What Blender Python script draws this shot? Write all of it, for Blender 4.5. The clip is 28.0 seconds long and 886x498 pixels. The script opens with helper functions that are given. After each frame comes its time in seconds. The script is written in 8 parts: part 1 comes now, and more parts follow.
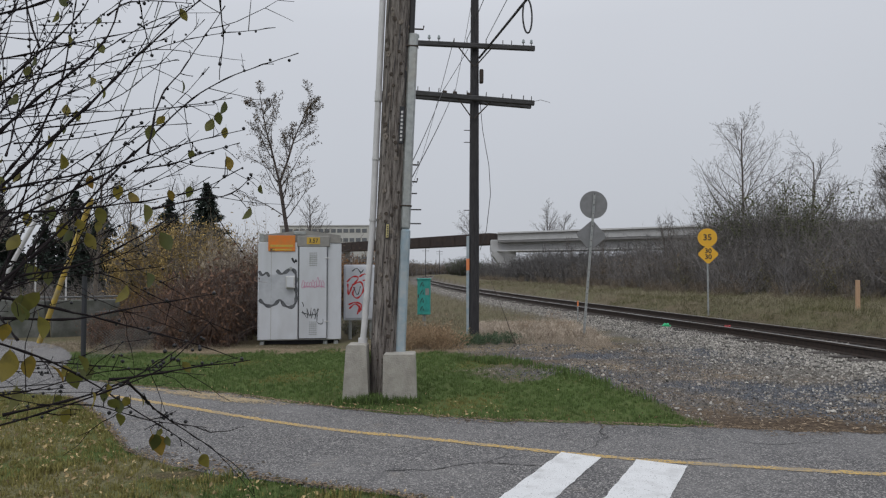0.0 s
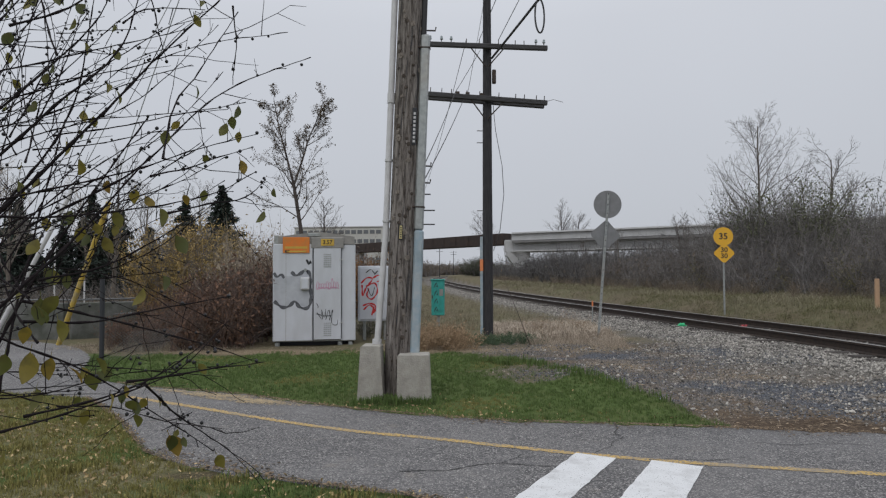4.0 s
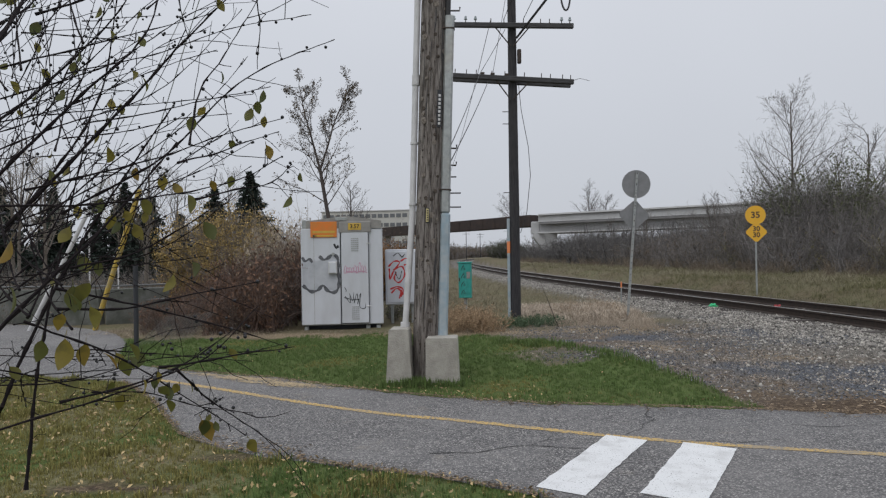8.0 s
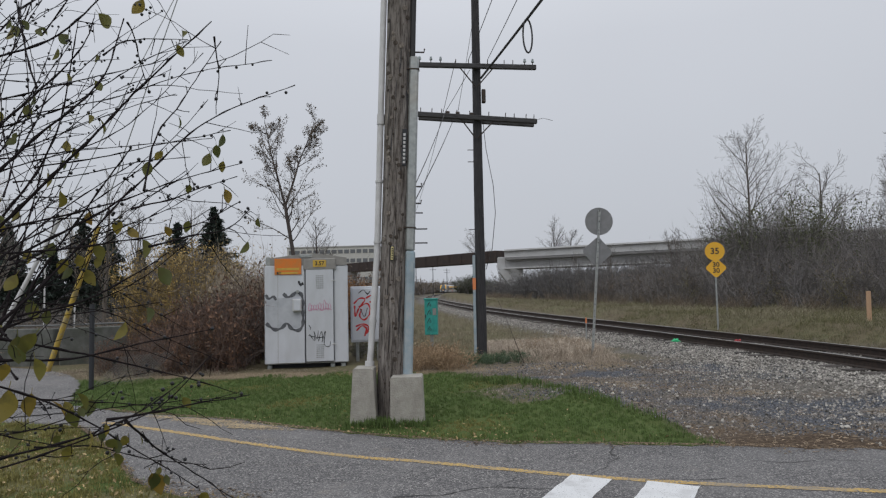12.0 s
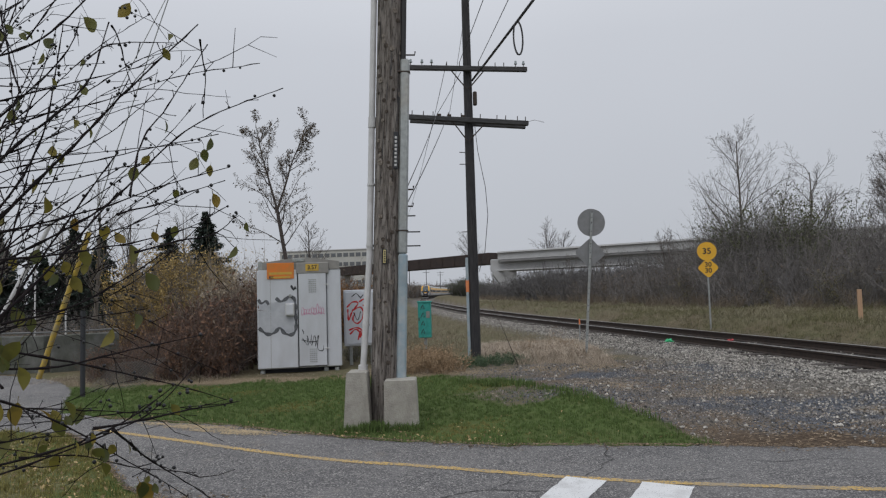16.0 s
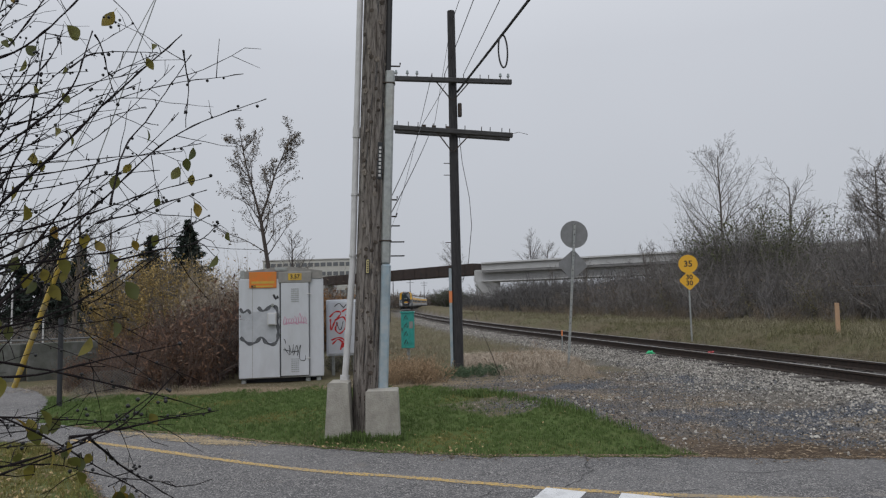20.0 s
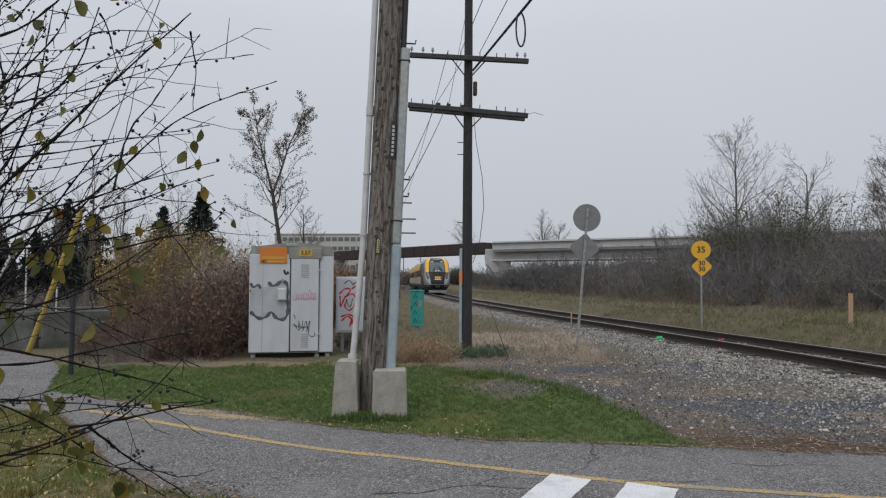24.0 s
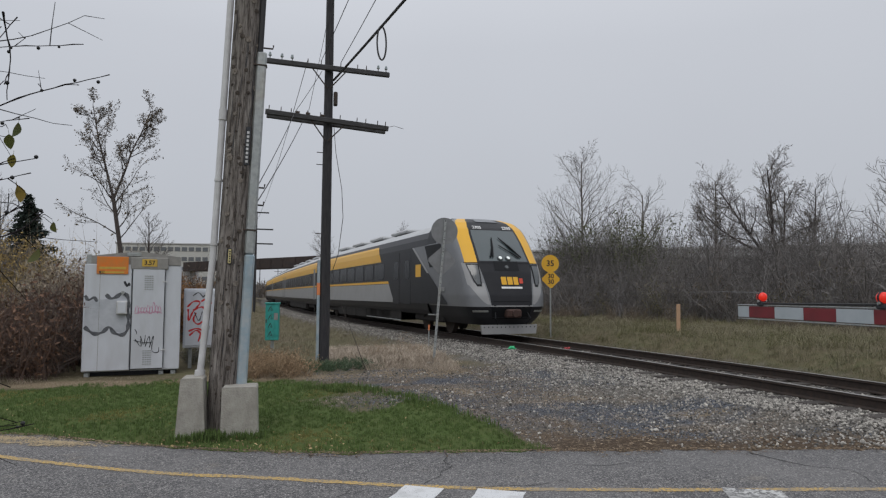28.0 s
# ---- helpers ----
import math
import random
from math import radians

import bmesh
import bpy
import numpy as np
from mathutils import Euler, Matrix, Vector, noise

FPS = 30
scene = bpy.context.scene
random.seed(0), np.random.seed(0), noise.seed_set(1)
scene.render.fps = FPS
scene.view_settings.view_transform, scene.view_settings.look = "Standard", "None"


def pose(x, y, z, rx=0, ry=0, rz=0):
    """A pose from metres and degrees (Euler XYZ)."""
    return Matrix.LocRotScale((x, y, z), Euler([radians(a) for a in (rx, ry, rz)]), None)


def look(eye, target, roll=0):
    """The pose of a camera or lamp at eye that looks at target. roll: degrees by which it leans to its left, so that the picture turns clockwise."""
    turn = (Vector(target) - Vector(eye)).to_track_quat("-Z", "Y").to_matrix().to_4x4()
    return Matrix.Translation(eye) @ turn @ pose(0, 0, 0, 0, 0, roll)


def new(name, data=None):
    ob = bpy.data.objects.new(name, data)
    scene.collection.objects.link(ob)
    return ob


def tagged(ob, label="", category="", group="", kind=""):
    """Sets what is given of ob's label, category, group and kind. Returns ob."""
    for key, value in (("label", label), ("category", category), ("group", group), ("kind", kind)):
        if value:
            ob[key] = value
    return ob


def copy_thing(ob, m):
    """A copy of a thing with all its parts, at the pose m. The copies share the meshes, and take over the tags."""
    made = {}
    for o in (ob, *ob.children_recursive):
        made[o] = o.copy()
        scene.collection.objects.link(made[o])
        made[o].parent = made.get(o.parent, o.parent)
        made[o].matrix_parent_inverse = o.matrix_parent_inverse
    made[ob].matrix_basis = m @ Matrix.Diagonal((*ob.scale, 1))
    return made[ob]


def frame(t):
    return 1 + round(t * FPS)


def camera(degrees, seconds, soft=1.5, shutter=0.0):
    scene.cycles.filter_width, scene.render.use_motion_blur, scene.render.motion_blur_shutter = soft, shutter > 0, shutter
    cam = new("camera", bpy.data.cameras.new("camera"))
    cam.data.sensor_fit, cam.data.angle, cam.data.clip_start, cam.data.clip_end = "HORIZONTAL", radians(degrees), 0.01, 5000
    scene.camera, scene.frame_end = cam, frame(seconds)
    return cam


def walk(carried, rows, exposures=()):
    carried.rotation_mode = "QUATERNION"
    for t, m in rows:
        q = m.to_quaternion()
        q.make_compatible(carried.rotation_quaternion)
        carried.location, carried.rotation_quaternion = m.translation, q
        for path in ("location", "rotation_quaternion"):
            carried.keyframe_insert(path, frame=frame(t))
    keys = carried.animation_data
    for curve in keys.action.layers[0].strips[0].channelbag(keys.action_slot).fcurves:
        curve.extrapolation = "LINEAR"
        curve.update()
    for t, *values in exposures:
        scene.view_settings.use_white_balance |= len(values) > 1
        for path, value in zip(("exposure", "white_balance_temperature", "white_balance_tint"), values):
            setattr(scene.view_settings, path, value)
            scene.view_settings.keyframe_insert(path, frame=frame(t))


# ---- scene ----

# ------------------------------------------------------------------ camera
cam = camera(67.0, 28.0, soft=1.25)
PATH = [
    (0.0, pose(0.000, 0.000, 1.650, 92.03, 0.00, 0.00)),
    (0.5, pose(0.001, 0.016, 1.653, 91.94, 0.08, 0.23)),
    (1.0, pose(0.005, 0.005, 1.653, 92.01, 0.36, 0.53)),
    (1.5, pose(0.010, 0.002, 1.655, 92.07, 0.57, 0.44)),
    (2.0, pose(0.010, -0.002, 1.647, 92.04, 0.48, 0.63)),
    (2.5, pose(0.010, -0.003, 1.656, 92.11, 0.23, 1.06)),
    (3.0, pose(0.008, 0.001, 1.648, 92.22, 0.19, 1.23)),
    (3.5, pose(0.007, -0.013, 1.653, 92.03, 0.32, 1.18)),
    (5.5, pose(0.008, -0.004, 1.654, 92.36, 0.25, 1.29)),
    (6.0, pose(0.011, -0.016, 1.652, 92.35, 0.43, 1.32)),
    (6.5, pose(0.014, -0.015, 1.648, 91.95, 0.75, 1.28)),
    (7.0, pose(0.017, 0.010, 1.642, 91.21, 1.06, 2.02)),
    (7.5, pose(0.005, 0.006, 1.651, 90.73, 0.99, 2.80)),
    (8.0, pose(0.001, 0.015, 1.655, 90.63, 0.98, 3.49)),
    (8.5, pose(-0.006, -0.007, 1.658, 91.02, 1.10, 3.86)),
    (9.0, pose(-0.001, -0.025, 1.662, 91.16, 1.46, 3.44)),
    (9.5, pose(0.004, -0.019, 1.665, 91.26, 1.54, 2.58)),
    (10.0, pose(0.006, 0.009, 1.669, 91.90, 1.70, 1.92)),
    (10.5, pose(0.019, 0.001, 1.676, 92.51, 1.33, 1.80)),
    (11.0, pose(0.013, 0.008, 1.687, 92.98, 0.79, 1.15)),
    (11.5, pose(0.019, 0.001, 1.680, 93.56, 0.87, 1.00)),
    (12.0, pose(0.028, 0.009, 1.686, 93.61, 1.20, 0.66)),
    (12.5, pose(0.031, 0.022, 1.684, 93.77, 1.32, 0.47)),
    (14.5, pose(0.036, 0.014, 1.683, 94.12, 1.58, 0.42)),
    (15.0, pose(0.037, 0.019, 1.683, 93.98, 1.56, 0.46)),
    (15.5, pose(0.036, 0.019, 1.680, 93.91, 1.61, 0.36)),
    (16.0, pose(0.036, 0.025, 1.687, 93.82, 1.80, 0.11)),
    (16.5, pose(0.041, 0.032, 1.685, 93.87, 1.72, 0.09)),
    (17.0, pose(0.041, 0.023, 1.687, 94.04, 1.62, 0.15)),
    (17.5, pose(0.043, 0.013, 1.689, 94.19, 1.53, -0.06)),
    (18.0, pose(0.042, 0.011, 1.693, 94.31, 1.45, -0.45)),
    (18.5, pose(0.047, 0.025, 1.687, 94.62, 1.62, -0.85)),
    (19.0, pose(0.052, 0.017, 1.687, 94.80, 1.37, -0.93)),
    (19.5, pose(0.048, 0.011, 1.686, 94.84, 1.24, -0.99)),
    (20.0, pose(0.049, 0.001, 1.688, 94.67, 1.37, -1.28)),
    (20.5, pose(0.056, 0.020, 1.686, 94.53, 1.69, -1.61)),
    (22.5, pose(0.055, 0.026, 1.688, 93.87, 0.63, -1.78)),
    (23.0, pose(0.054, 0.023, 1.698, 93.69, -0.09, -1.94)),
    (23.5, pose(0.051, 0.018, 1.739, 92.66, 0.21, -0.87)),
    (24.0, pose(0.052, 0.057, 1.742, 92.77, -0.22, -0.43)),
    (24.5, pose(0.038, 0.043, 1.728, 93.46, -1.61, 1.25)),
    (25.0, pose(0.024, 0.004, 1.727, 92.80, -1.79, 1.97)),
    (25.5, pose(0.023, 0.005, 1.737, 92.81, -1.19, 1.68)),
    (26.0, pose(0.031, 0.004, 1.734, 93.50, -1.17, 0.81)),
    (26.5, pose(0.027, -0.003, 1.737, 93.23, -1.32, -0.58)),
    (27.0, pose(0.015, 0.017, 1.736, 93.17, -1.00, -2.21)),
    (27.5, pose(0.033, 0.036, 1.732, 93.44, -0.82, -5.25)),
    (27.9, pose(0.119, 0.063, 1.721, 93.56, -0.01, -10.11)),
    (28.0, pose(0.088, 0.067, 1.733, 93.87, -0.16, -12.35)),
]
walk(cam, PATH, [(0, 0.05), (5, 0.06), (8, 0.15), (10, 0.09), (13, 0.03), (17, -0.02), (20, -0.01), (24, 0.07), (27, 0.05), (28, -0.04)])

# ------------------------------------------------------------------ world and light
world = bpy.data.worlds.new("overcast")
scene.world = world
world.use_nodes = True
wn, wl = world.node_tree.nodes, world.node_tree.links
sky = wn.new("ShaderNodeTexSky")
sky.sky_type, sky.sun_disc = "NISHITA", False
sky.sun_elevation, sky.sun_rotation = radians(32), radians(150)
sky.dust_density, sky.air_density = 4.0, 1.0
tc = wn.new("ShaderNodeTexCoord")
sep = wn.new("ShaderNodeSeparateXYZ")
wl.new(tc.outputs["Generated"], sep.inputs[0])
# an even cloud cover that brightens from the horizon to the zenith
ramp = wn.new("ShaderNodeValToRGB")
ramp.color_ramp.elements[0].position, ramp.color_ramp.elements[0].color = 0.0, (0.50, 0.525, 0.575, 1)
ramp.color_ramp.elements[1].position, ramp.color_ramp.elements[1].color = 1.0, (1.12, 1.15, 1.22, 1)
mid = ramp.color_ramp.elements.new(0.35)
mid.color = (0.60, 0.625, 0.68, 1)
wl.new(sep.outputs["Z"], ramp.inputs[0])
cloud = wn.new("ShaderNodeTexNoise")
cloud.inputs["Scale"].default_value, cloud.inputs["Detail"].default_value = 1.6, 3
wl.new(tc.outputs["Generated"], cloud.inputs["Vector"])
cr = wn.new("ShaderNodeMapRange")
cr.inputs["To Min"].default_value, cr.inputs["To Max"].default_value = 0.94, 1.06
wl.new(cloud.outputs[0], cr.inputs["Value"])
mul = wn.new("ShaderNodeVectorMath")
mul.operation = "SCALE"
wl.new(ramp.outputs[0], mul.inputs[0])
wl.new(cr.outputs[0], mul.inputs["Scale"])
dim = wn.new("ShaderNodeVectorMath")
dim.operation = "SCALE"
dim.inputs["Scale"].default_value = 0.06
wl.new(sky.outputs[0], dim.inputs[0])
wmix = wn.new("ShaderNodeMix")
wmix.data_type = "RGBA"
wmix.inputs["Factor"].default_value = 0.94
wl.new(dim.outputs[0], wmix.inputs[6])
wl.new(mul.outputs[0], wmix.inputs[7])
wl.new(wmix.outputs[2], wn["Background"].inputs[0])
wn["Background"].inputs[1].default_value = 1.0

sun = new("sun", bpy.data.lights.new("sun", "SUN"))
sun.data.energy, sun.data.angle, sun.data.color = 0.6, radians(25), (1.0, 0.97, 0.92)
sun.matrix_basis = look((0, 0, 40), (14, 24, 5))
scene.view_settings.exposure = 0.0

# ------------------------------------------------------------------ mesh and material helpers
rnd = random.Random(11)


class Build:
    """Collects vertices and faces of one mesh."""

    def __init__(self):
        self.v, self.f = [], []

    def add(self, vs, fs):
        n = len(self.v)
        self.v.extend(tuple(p) for p in vs)
        self.f.extend(tuple(i + n for i in q) for q in fs)
        return self

    def box(self, cx, cy, cz, sx, sy, sz, bev=0.0, m=None):
        """A box with chamfered edges, by its centre and full sizes."""
        hx, hy, hz = sx / 2, sy / 2, sz / 2
        if bev <= 0:
            vs = [(x * hx, y * hy, z * hz) for x in (-1, 1) for y in (-1, 1) for z in (-1, 1)]
            fs = [(0, 1, 3, 2), (4, 6, 7, 5), (0, 4, 5, 1), (2, 3, 7, 6), (0, 2, 6, 4), (1, 5, 7, 3)]
        else:
            b = min(bev, hx * 0.9, hy * 0.9, hz * 0.9)
            vs, ix = [], {}
            for x in (-1, 1):
                for y in (-1, 1):
                    for z in (-1, 1):
                        for a, p in enumerate(((hx, hy - b, hz - b), (hx - b, hy, hz - b), (hx - b, hy - b, hz))):
                            ix[x, y, z, a] = len(vs)
                            vs.append((p[0] * x, p[1] * y, p[2] * z))
            fs = []
            for s in (-1, 1):
                o = 1 if s > 0 else -1
                fs.append([ix[s, y, z, 0] for y, z in ((-1, -1), (1, -1), (1, 1), (-1, 1))[::o]])
                fs.append([ix[x, s, z, 1] for x, z in ((-1, -1), (-1, 1), (1, 1), (1, -1))[::o]])
                fs.append([ix[x, y, s, 2] for x, y in ((-1, -1), (1, -1), (1, 1), (-1, 1))[::o]])
            for p in (-1, 1):
                for q in (-1, 1):
                    fs.append([ix[p, q, -1, 0], ix[p, q, 1, 0], ix[p, q, 1, 1], ix[p, q, -1, 1]][:: (-1 if p * q > 0 else 1)][::-1])
                    fs.append([ix[p, -1, q, 0], ix[p, -1, q, 2], ix[p, 1, q, 2], ix[p, 1, q, 0]][:: (-1 if p * q > 0 else 1)][::-1])
                    fs.append([ix[-1, p, q, 1], ix[1, p, q, 1], ix[1, p, q, 2], ix[-1, p, q, 2]][:: (-1 if p * q > 0 else 1)][::-1])
                    for r in (-1, 1):
                        fs.append([ix[p, q, r, 0], ix[p, q, r, 1], ix[p, q, r, 2]][:: (1 if p * q * r > 0 else -1)])
        off = Vector((cx, cy, cz))
        vs = [Vector(p) + off for p in vs]
        if m is not None:
            vs = [m @ p for p in vs]
        return self.add(vs, fs)

    def tube(self, pts, radii, n=6, cap=True):
        """A round tube through points, with a radius at each."""
        pts = [Vector(p) for p in pts]
        if not hasattr(radii, "__len__"):
            radii = [radii] * len(pts)
        vs, fs = [], []
        up = Vector((0.13, 0.31, 0.94))
        for i, p in enumerate(pts):
            d = (pts[min(i + 1, len(pts) - 1)] - pts[max(i - 1, 0)]).normalized()
            a = d.cross(up)
            if a.length < 0.05:
                a = d.cross(Vector((1, 0, 0)))
            a.normalize()
            b = d.cross(a)
            for k in range(n):
                t = 2 * math.pi * k / n
                vs.append(p + (a * math.cos(t) + b * math.sin(t)) * radii[i])
        for i in range(len(pts) - 1):
            for k in range(n):
                k2 = (k + 1) % n
                fs.append((i * n + k, i * n + k2, (i + 1) * n + k2, (i + 1) * n + k))
        if cap:
            fs.append(tuple(range(n))[::-1])
            fs.append(tuple((len(pts) - 1) * n + k for k in range(n)))
        return self.add(vs, fs)

    def prism(self, outline, depth, m=None):
        """A flat outline (x, z) given depth along +y."""
        n = len(outline)
        vs = [Vector((x, 0, z)) for x, z in outline] + [Vector((x, depth, z)) for x, z in outline]
        if m is not None:
            vs = [m @ p for p in vs]
        fs = [tuple(range(n)), tuple(range(2 * n - 1, n - 1, -1))]
        fs += [(i, i + n, (i + 1) % n + n, (i + 1) % n) for i in range(n)]
        return self.add(vs, fs)

    def mesh(self, name, material=None, smooth=False):
        me = bpy.data.meshes.new(name)
        me.from_pydata(self.v, [], self.f)
        if material:
            me.materials.append(material)
        if smooth:
            me.polygons.foreach_set("use_smooth", [True] * len(me.polygons))
            me.set_sharp_from_angle(angle=radians(40))
        me.update()
        return me


def part(name, b, material, parent=None, label="", smooth=False, m=None):
    """Links a Build (or a mesh) as one mesh object, under a thing or a part."""
    ob = new(name, b.mesh(name, material, smooth) if isinstance(b, Build) else b)
    if parent is not None:
        ob.parent = parent
    if m is not None:
        ob.matrix_basis = m
    return tagged(ob, label)


def thing(name, label, category, group="", kind="", m=None):
    ob = tagged(new(name), label, category, group, kind)
    if m is not None:
        ob.matrix_basis = m
    return ob


def numpy_mesh(name, v, faces, material, smooth=False):
    """A mesh from arrays: v (n, 3), faces (k, 3) or (k, 4)."""
    me = bpy.data.meshes.new(name)
    k, c = faces.shape
    me.vertices.add(len(v))
    me.vertices.foreach_set("co", np.ascontiguousarray(v, dtype=np.float32).ravel())
    me.loops.add(k * c)
    me.loops.foreach_set("vertex_index", np.ascontiguousarray(faces, dtype=np.int32).ravel())
    me.polygons.add(k)
    me.polygons.foreach_set("loop_start", np.arange(0, k * c, c, dtype=np.int32))
    me.polygons.foreach_set("use_smooth", np.full(k, smooth))
    me.update(calc_edges=True)
    me.validate()
    if material:
        me.materials.append(material)
    return me


def strew(base_v, base_f, places, turns, sizes, tilt=None):
    """Copies of a small form at places (n, 3), turned about z, with sizes (n,) or (n, 3); returns arrays."""
    n, k = len(places), len(base_v)
    c, s = np.cos(turns)[:, None], np.sin(turns)[:, None]
    sz = sizes if sizes.ndim == 2 else np.repeat(sizes[:, None], 3, 1)
    v = base_v[None] * sz[:, None, :]
    if tilt is not None:
        ct, st = np.cos(tilt)[:, None], np.sin(tilt)[:, None]
        y, z = v[..., 1] * ct - v[..., 2] * st, v[..., 1] * st + v[..., 2] * ct
        v = np.stack([v[..., 0], y, z], -1)
    x, y = v[..., 0] * c - v[..., 1] * s, v[..., 0] * s + v[..., 1] * c
    v = np.stack([x, y, v[..., 2]], -1) + places[:, None, :]
    f = base_f[None] + (np.arange(n) * k)[:, None, None]
    return v.reshape(-1, 3), f.reshape(-1, base_f.shape[1])


def material(name, colour, rough=0.8, metal=0.0, second=None, scale=4.0, mix=0.5, third=None, scale3=0.6, mix3=0.4,
             bump=0.0, bump_scale=None, stretch=(1, 1, 1), spread=0.0, emit=None, trans=0.0, spec=0.5, island=False, contrast=(0.35, 0.65)):
    """A node material: base colour, a finer second tone, broad third tone (stains), relief, and a spread from piece to piece."""
    m = bpy.data.materials.new(name)
    m.use_nodes = True
    nt = m.node_tree
    N, L = nt.nodes, nt.links
    bsdf = N["Principled BSDF"]
    bsdf.inputs["Roughness"].default_value = rough
    bsdf.inputs["Metallic"].default_value = metal
    bsdf.inputs["Specular IOR Level"].default_value = spec
    co = N.new("ShaderNodeTexCoord")
    mp = N.new("ShaderNodeMapping")
    mp.inputs["Scale"].default_value = stretch
    L.new(co.outputs["Object"], mp.inputs[0])
    rgb = N.new("ShaderNodeRGB")
    rgb.outputs[0].default_value = (*colour, 1)
    out = rgb.outputs[0]

    def tone(out, col, sc, amount, lo, hi):
        nz = N.new("ShaderNodeTexNoise")
        nz.inputs["Scale"].default_value, nz.inputs["Detail"].default_value, nz.inputs["Roughness"].default_value = sc, 6, 0.62
        L.new(mp.outputs[0], nz.inputs["Vector"])
        mr = N.new("ShaderNodeMapRange")
        mr.inputs["From Min"].default_value, mr.inputs["From Max"].default_value = lo, hi
        mr.inputs["To Max"].default_value = amount
        L.new(nz.outputs[0], mr.inputs["Value"])
        mx = N.new("ShaderNodeMix")
        mx.data_type = "RGBA"
        L.new(mr.outputs[0], mx.inputs["Factor"])
        L.new(out, mx.inputs[6])
        mx.inputs[7].default_value = (*col, 1)
        return mx.outputs[2]

    if second:
        out = tone(out, second, scale, mix * 2 if mix < 0.5 else 1.0, *contrast)
    if third:
        out = tone(out, third, scale3, mix3, 0.48, 0.68)
    if spread:
        if island:
            ge = N.new("ShaderNodeNewGeometry")
            r = ge.outputs["Random Per Island"]
        else:
            oi = N.new("ShaderNodeObjectInfo")
            r = oi.outputs["Random"]
        mr = N.new("ShaderNodeMapRange")
        mr.inputs["To Min"].default_value, mr.inputs["To Max"].default_value = 1 - spread, 1 + spread
        L.new(r, mr.inputs["Value"])
        hs = N.new("ShaderNodeHueSaturation")
        L.new(mr.outputs[0], hs.inputs["Value"])
        L.new(out, hs.inputs["Color"])
        out = hs.outputs[0]
    L.new(out, bsdf.inputs["Base Color"])
    if bump:
        nb = N.new("ShaderNodeTexNoise")
        nb.inputs["Scale"].default_value, nb.inputs["Detail"].default_value = bump_scale or scale * 2, 5
        L.new(mp.outputs[0], nb.inputs["Vector"])
        bp = N.new("ShaderNodeBump")
        bp.inputs["Strength"].default_value, bp.inputs["Distance"].default_value = bump, 0.02
        L.new(nb.outputs[0], bp.inputs["Height"])
        L.new(bp.outputs[0], bsdf.inputs["Normal"])
    if emit:
        bsdf.inputs["Emission Color"].default_value = (*emit[0], 1)
        bsdf.inputs["Emission Strength"].default_value = emit[1]
    if trans:
        bsdf.inputs["Transmission Weight"].default_value = trans
    return m


# ------------------------------------------------------------------ materials


def asphalt_material():
    """Worn asphalt: single stones of many greys in dark binder, broad stains, and sandy wear."""
    m = material("asphalt", (0.2, 0.2, 0.2), 0.92, bump=0.5, bump_scale=110)
    N, L = m.node_tree.nodes, m.node_tree.links
    co = N.new("ShaderNodeTexCoord")

    def ranged(out, lo, hi, a, b):
        mr = N.new("ShaderNodeMapRange")
        mr.inputs["From Min"].default_value, mr.inputs["From Max"].default_value = lo, hi
        mr.inputs["To Min"].default_value, mr.inputs["To Max"].default_value = a, b
        L.new(out, mr.inputs["Value"])
        return mr.outputs[0]

    def noise(scale, detail=5):
        nz = N.new("ShaderNodeTexNoise")
        nz.inputs["Scale"].default_value, nz.inputs["Detail"].default_value, nz.inputs["Roughness"].default_value = scale, detail, 0.65
        L.new(co.outputs["Object"], nz.inputs["Vector"])
        return nz.outputs[0]

    def mixed(fac, a, b):
        mx = N.new("ShaderNodeMix")
        mx.data_type = "RGBA"
        L.new(fac, mx.inputs["Factor"])
        for k, c in ((6, a), (7, b)):
            if isinstance(c, tuple):
                mx.inputs[k].default_value = (*c, 1)
            else:
                L.new(c, mx.inputs[k])
        return mx.outputs[2]

    vo = N.new("ShaderNodeTexVoronoi")
    vo.inputs["Scale"].default_value = 72
    L.new(co.outputs["Object"], vo.inputs["Vector"])
    cell = N.new("ShaderNodeSeparateColor")
    L.new(vo.outputs["Color"], cell.inputs[0])
    chip = mixed(ranged(cell.outputs[0], 0.25, 1.0, 0.0, 1.0), (0.08, 0.078, 0.08), (0.54, 0.52, 0.50))
    binder = mixed(ranged(vo.outputs["Distance"], 0.3, 0.6, 0.0, 0.75), chip, (0.045, 0.045, 0.048))
    patchy = mixed(ranged(noise(9), 0.40, 0.66, 0.0, 0.55), binder, (0.105, 0.103, 0.108))
    broad = mixed(ranged(noise(0.7), 0.42, 0.66, 0.0, 0.45), patchy, (0.235, 0.228, 0.225))
    sandy = mixed(ranged(noise(1.7, 8), 0.60, 0.74, 0.0, 0.5), broad, (0.27, 0.235, 0.19))
    L.new(sandy, N["Principled BSDF"].inputs["Base Color"])
    return m


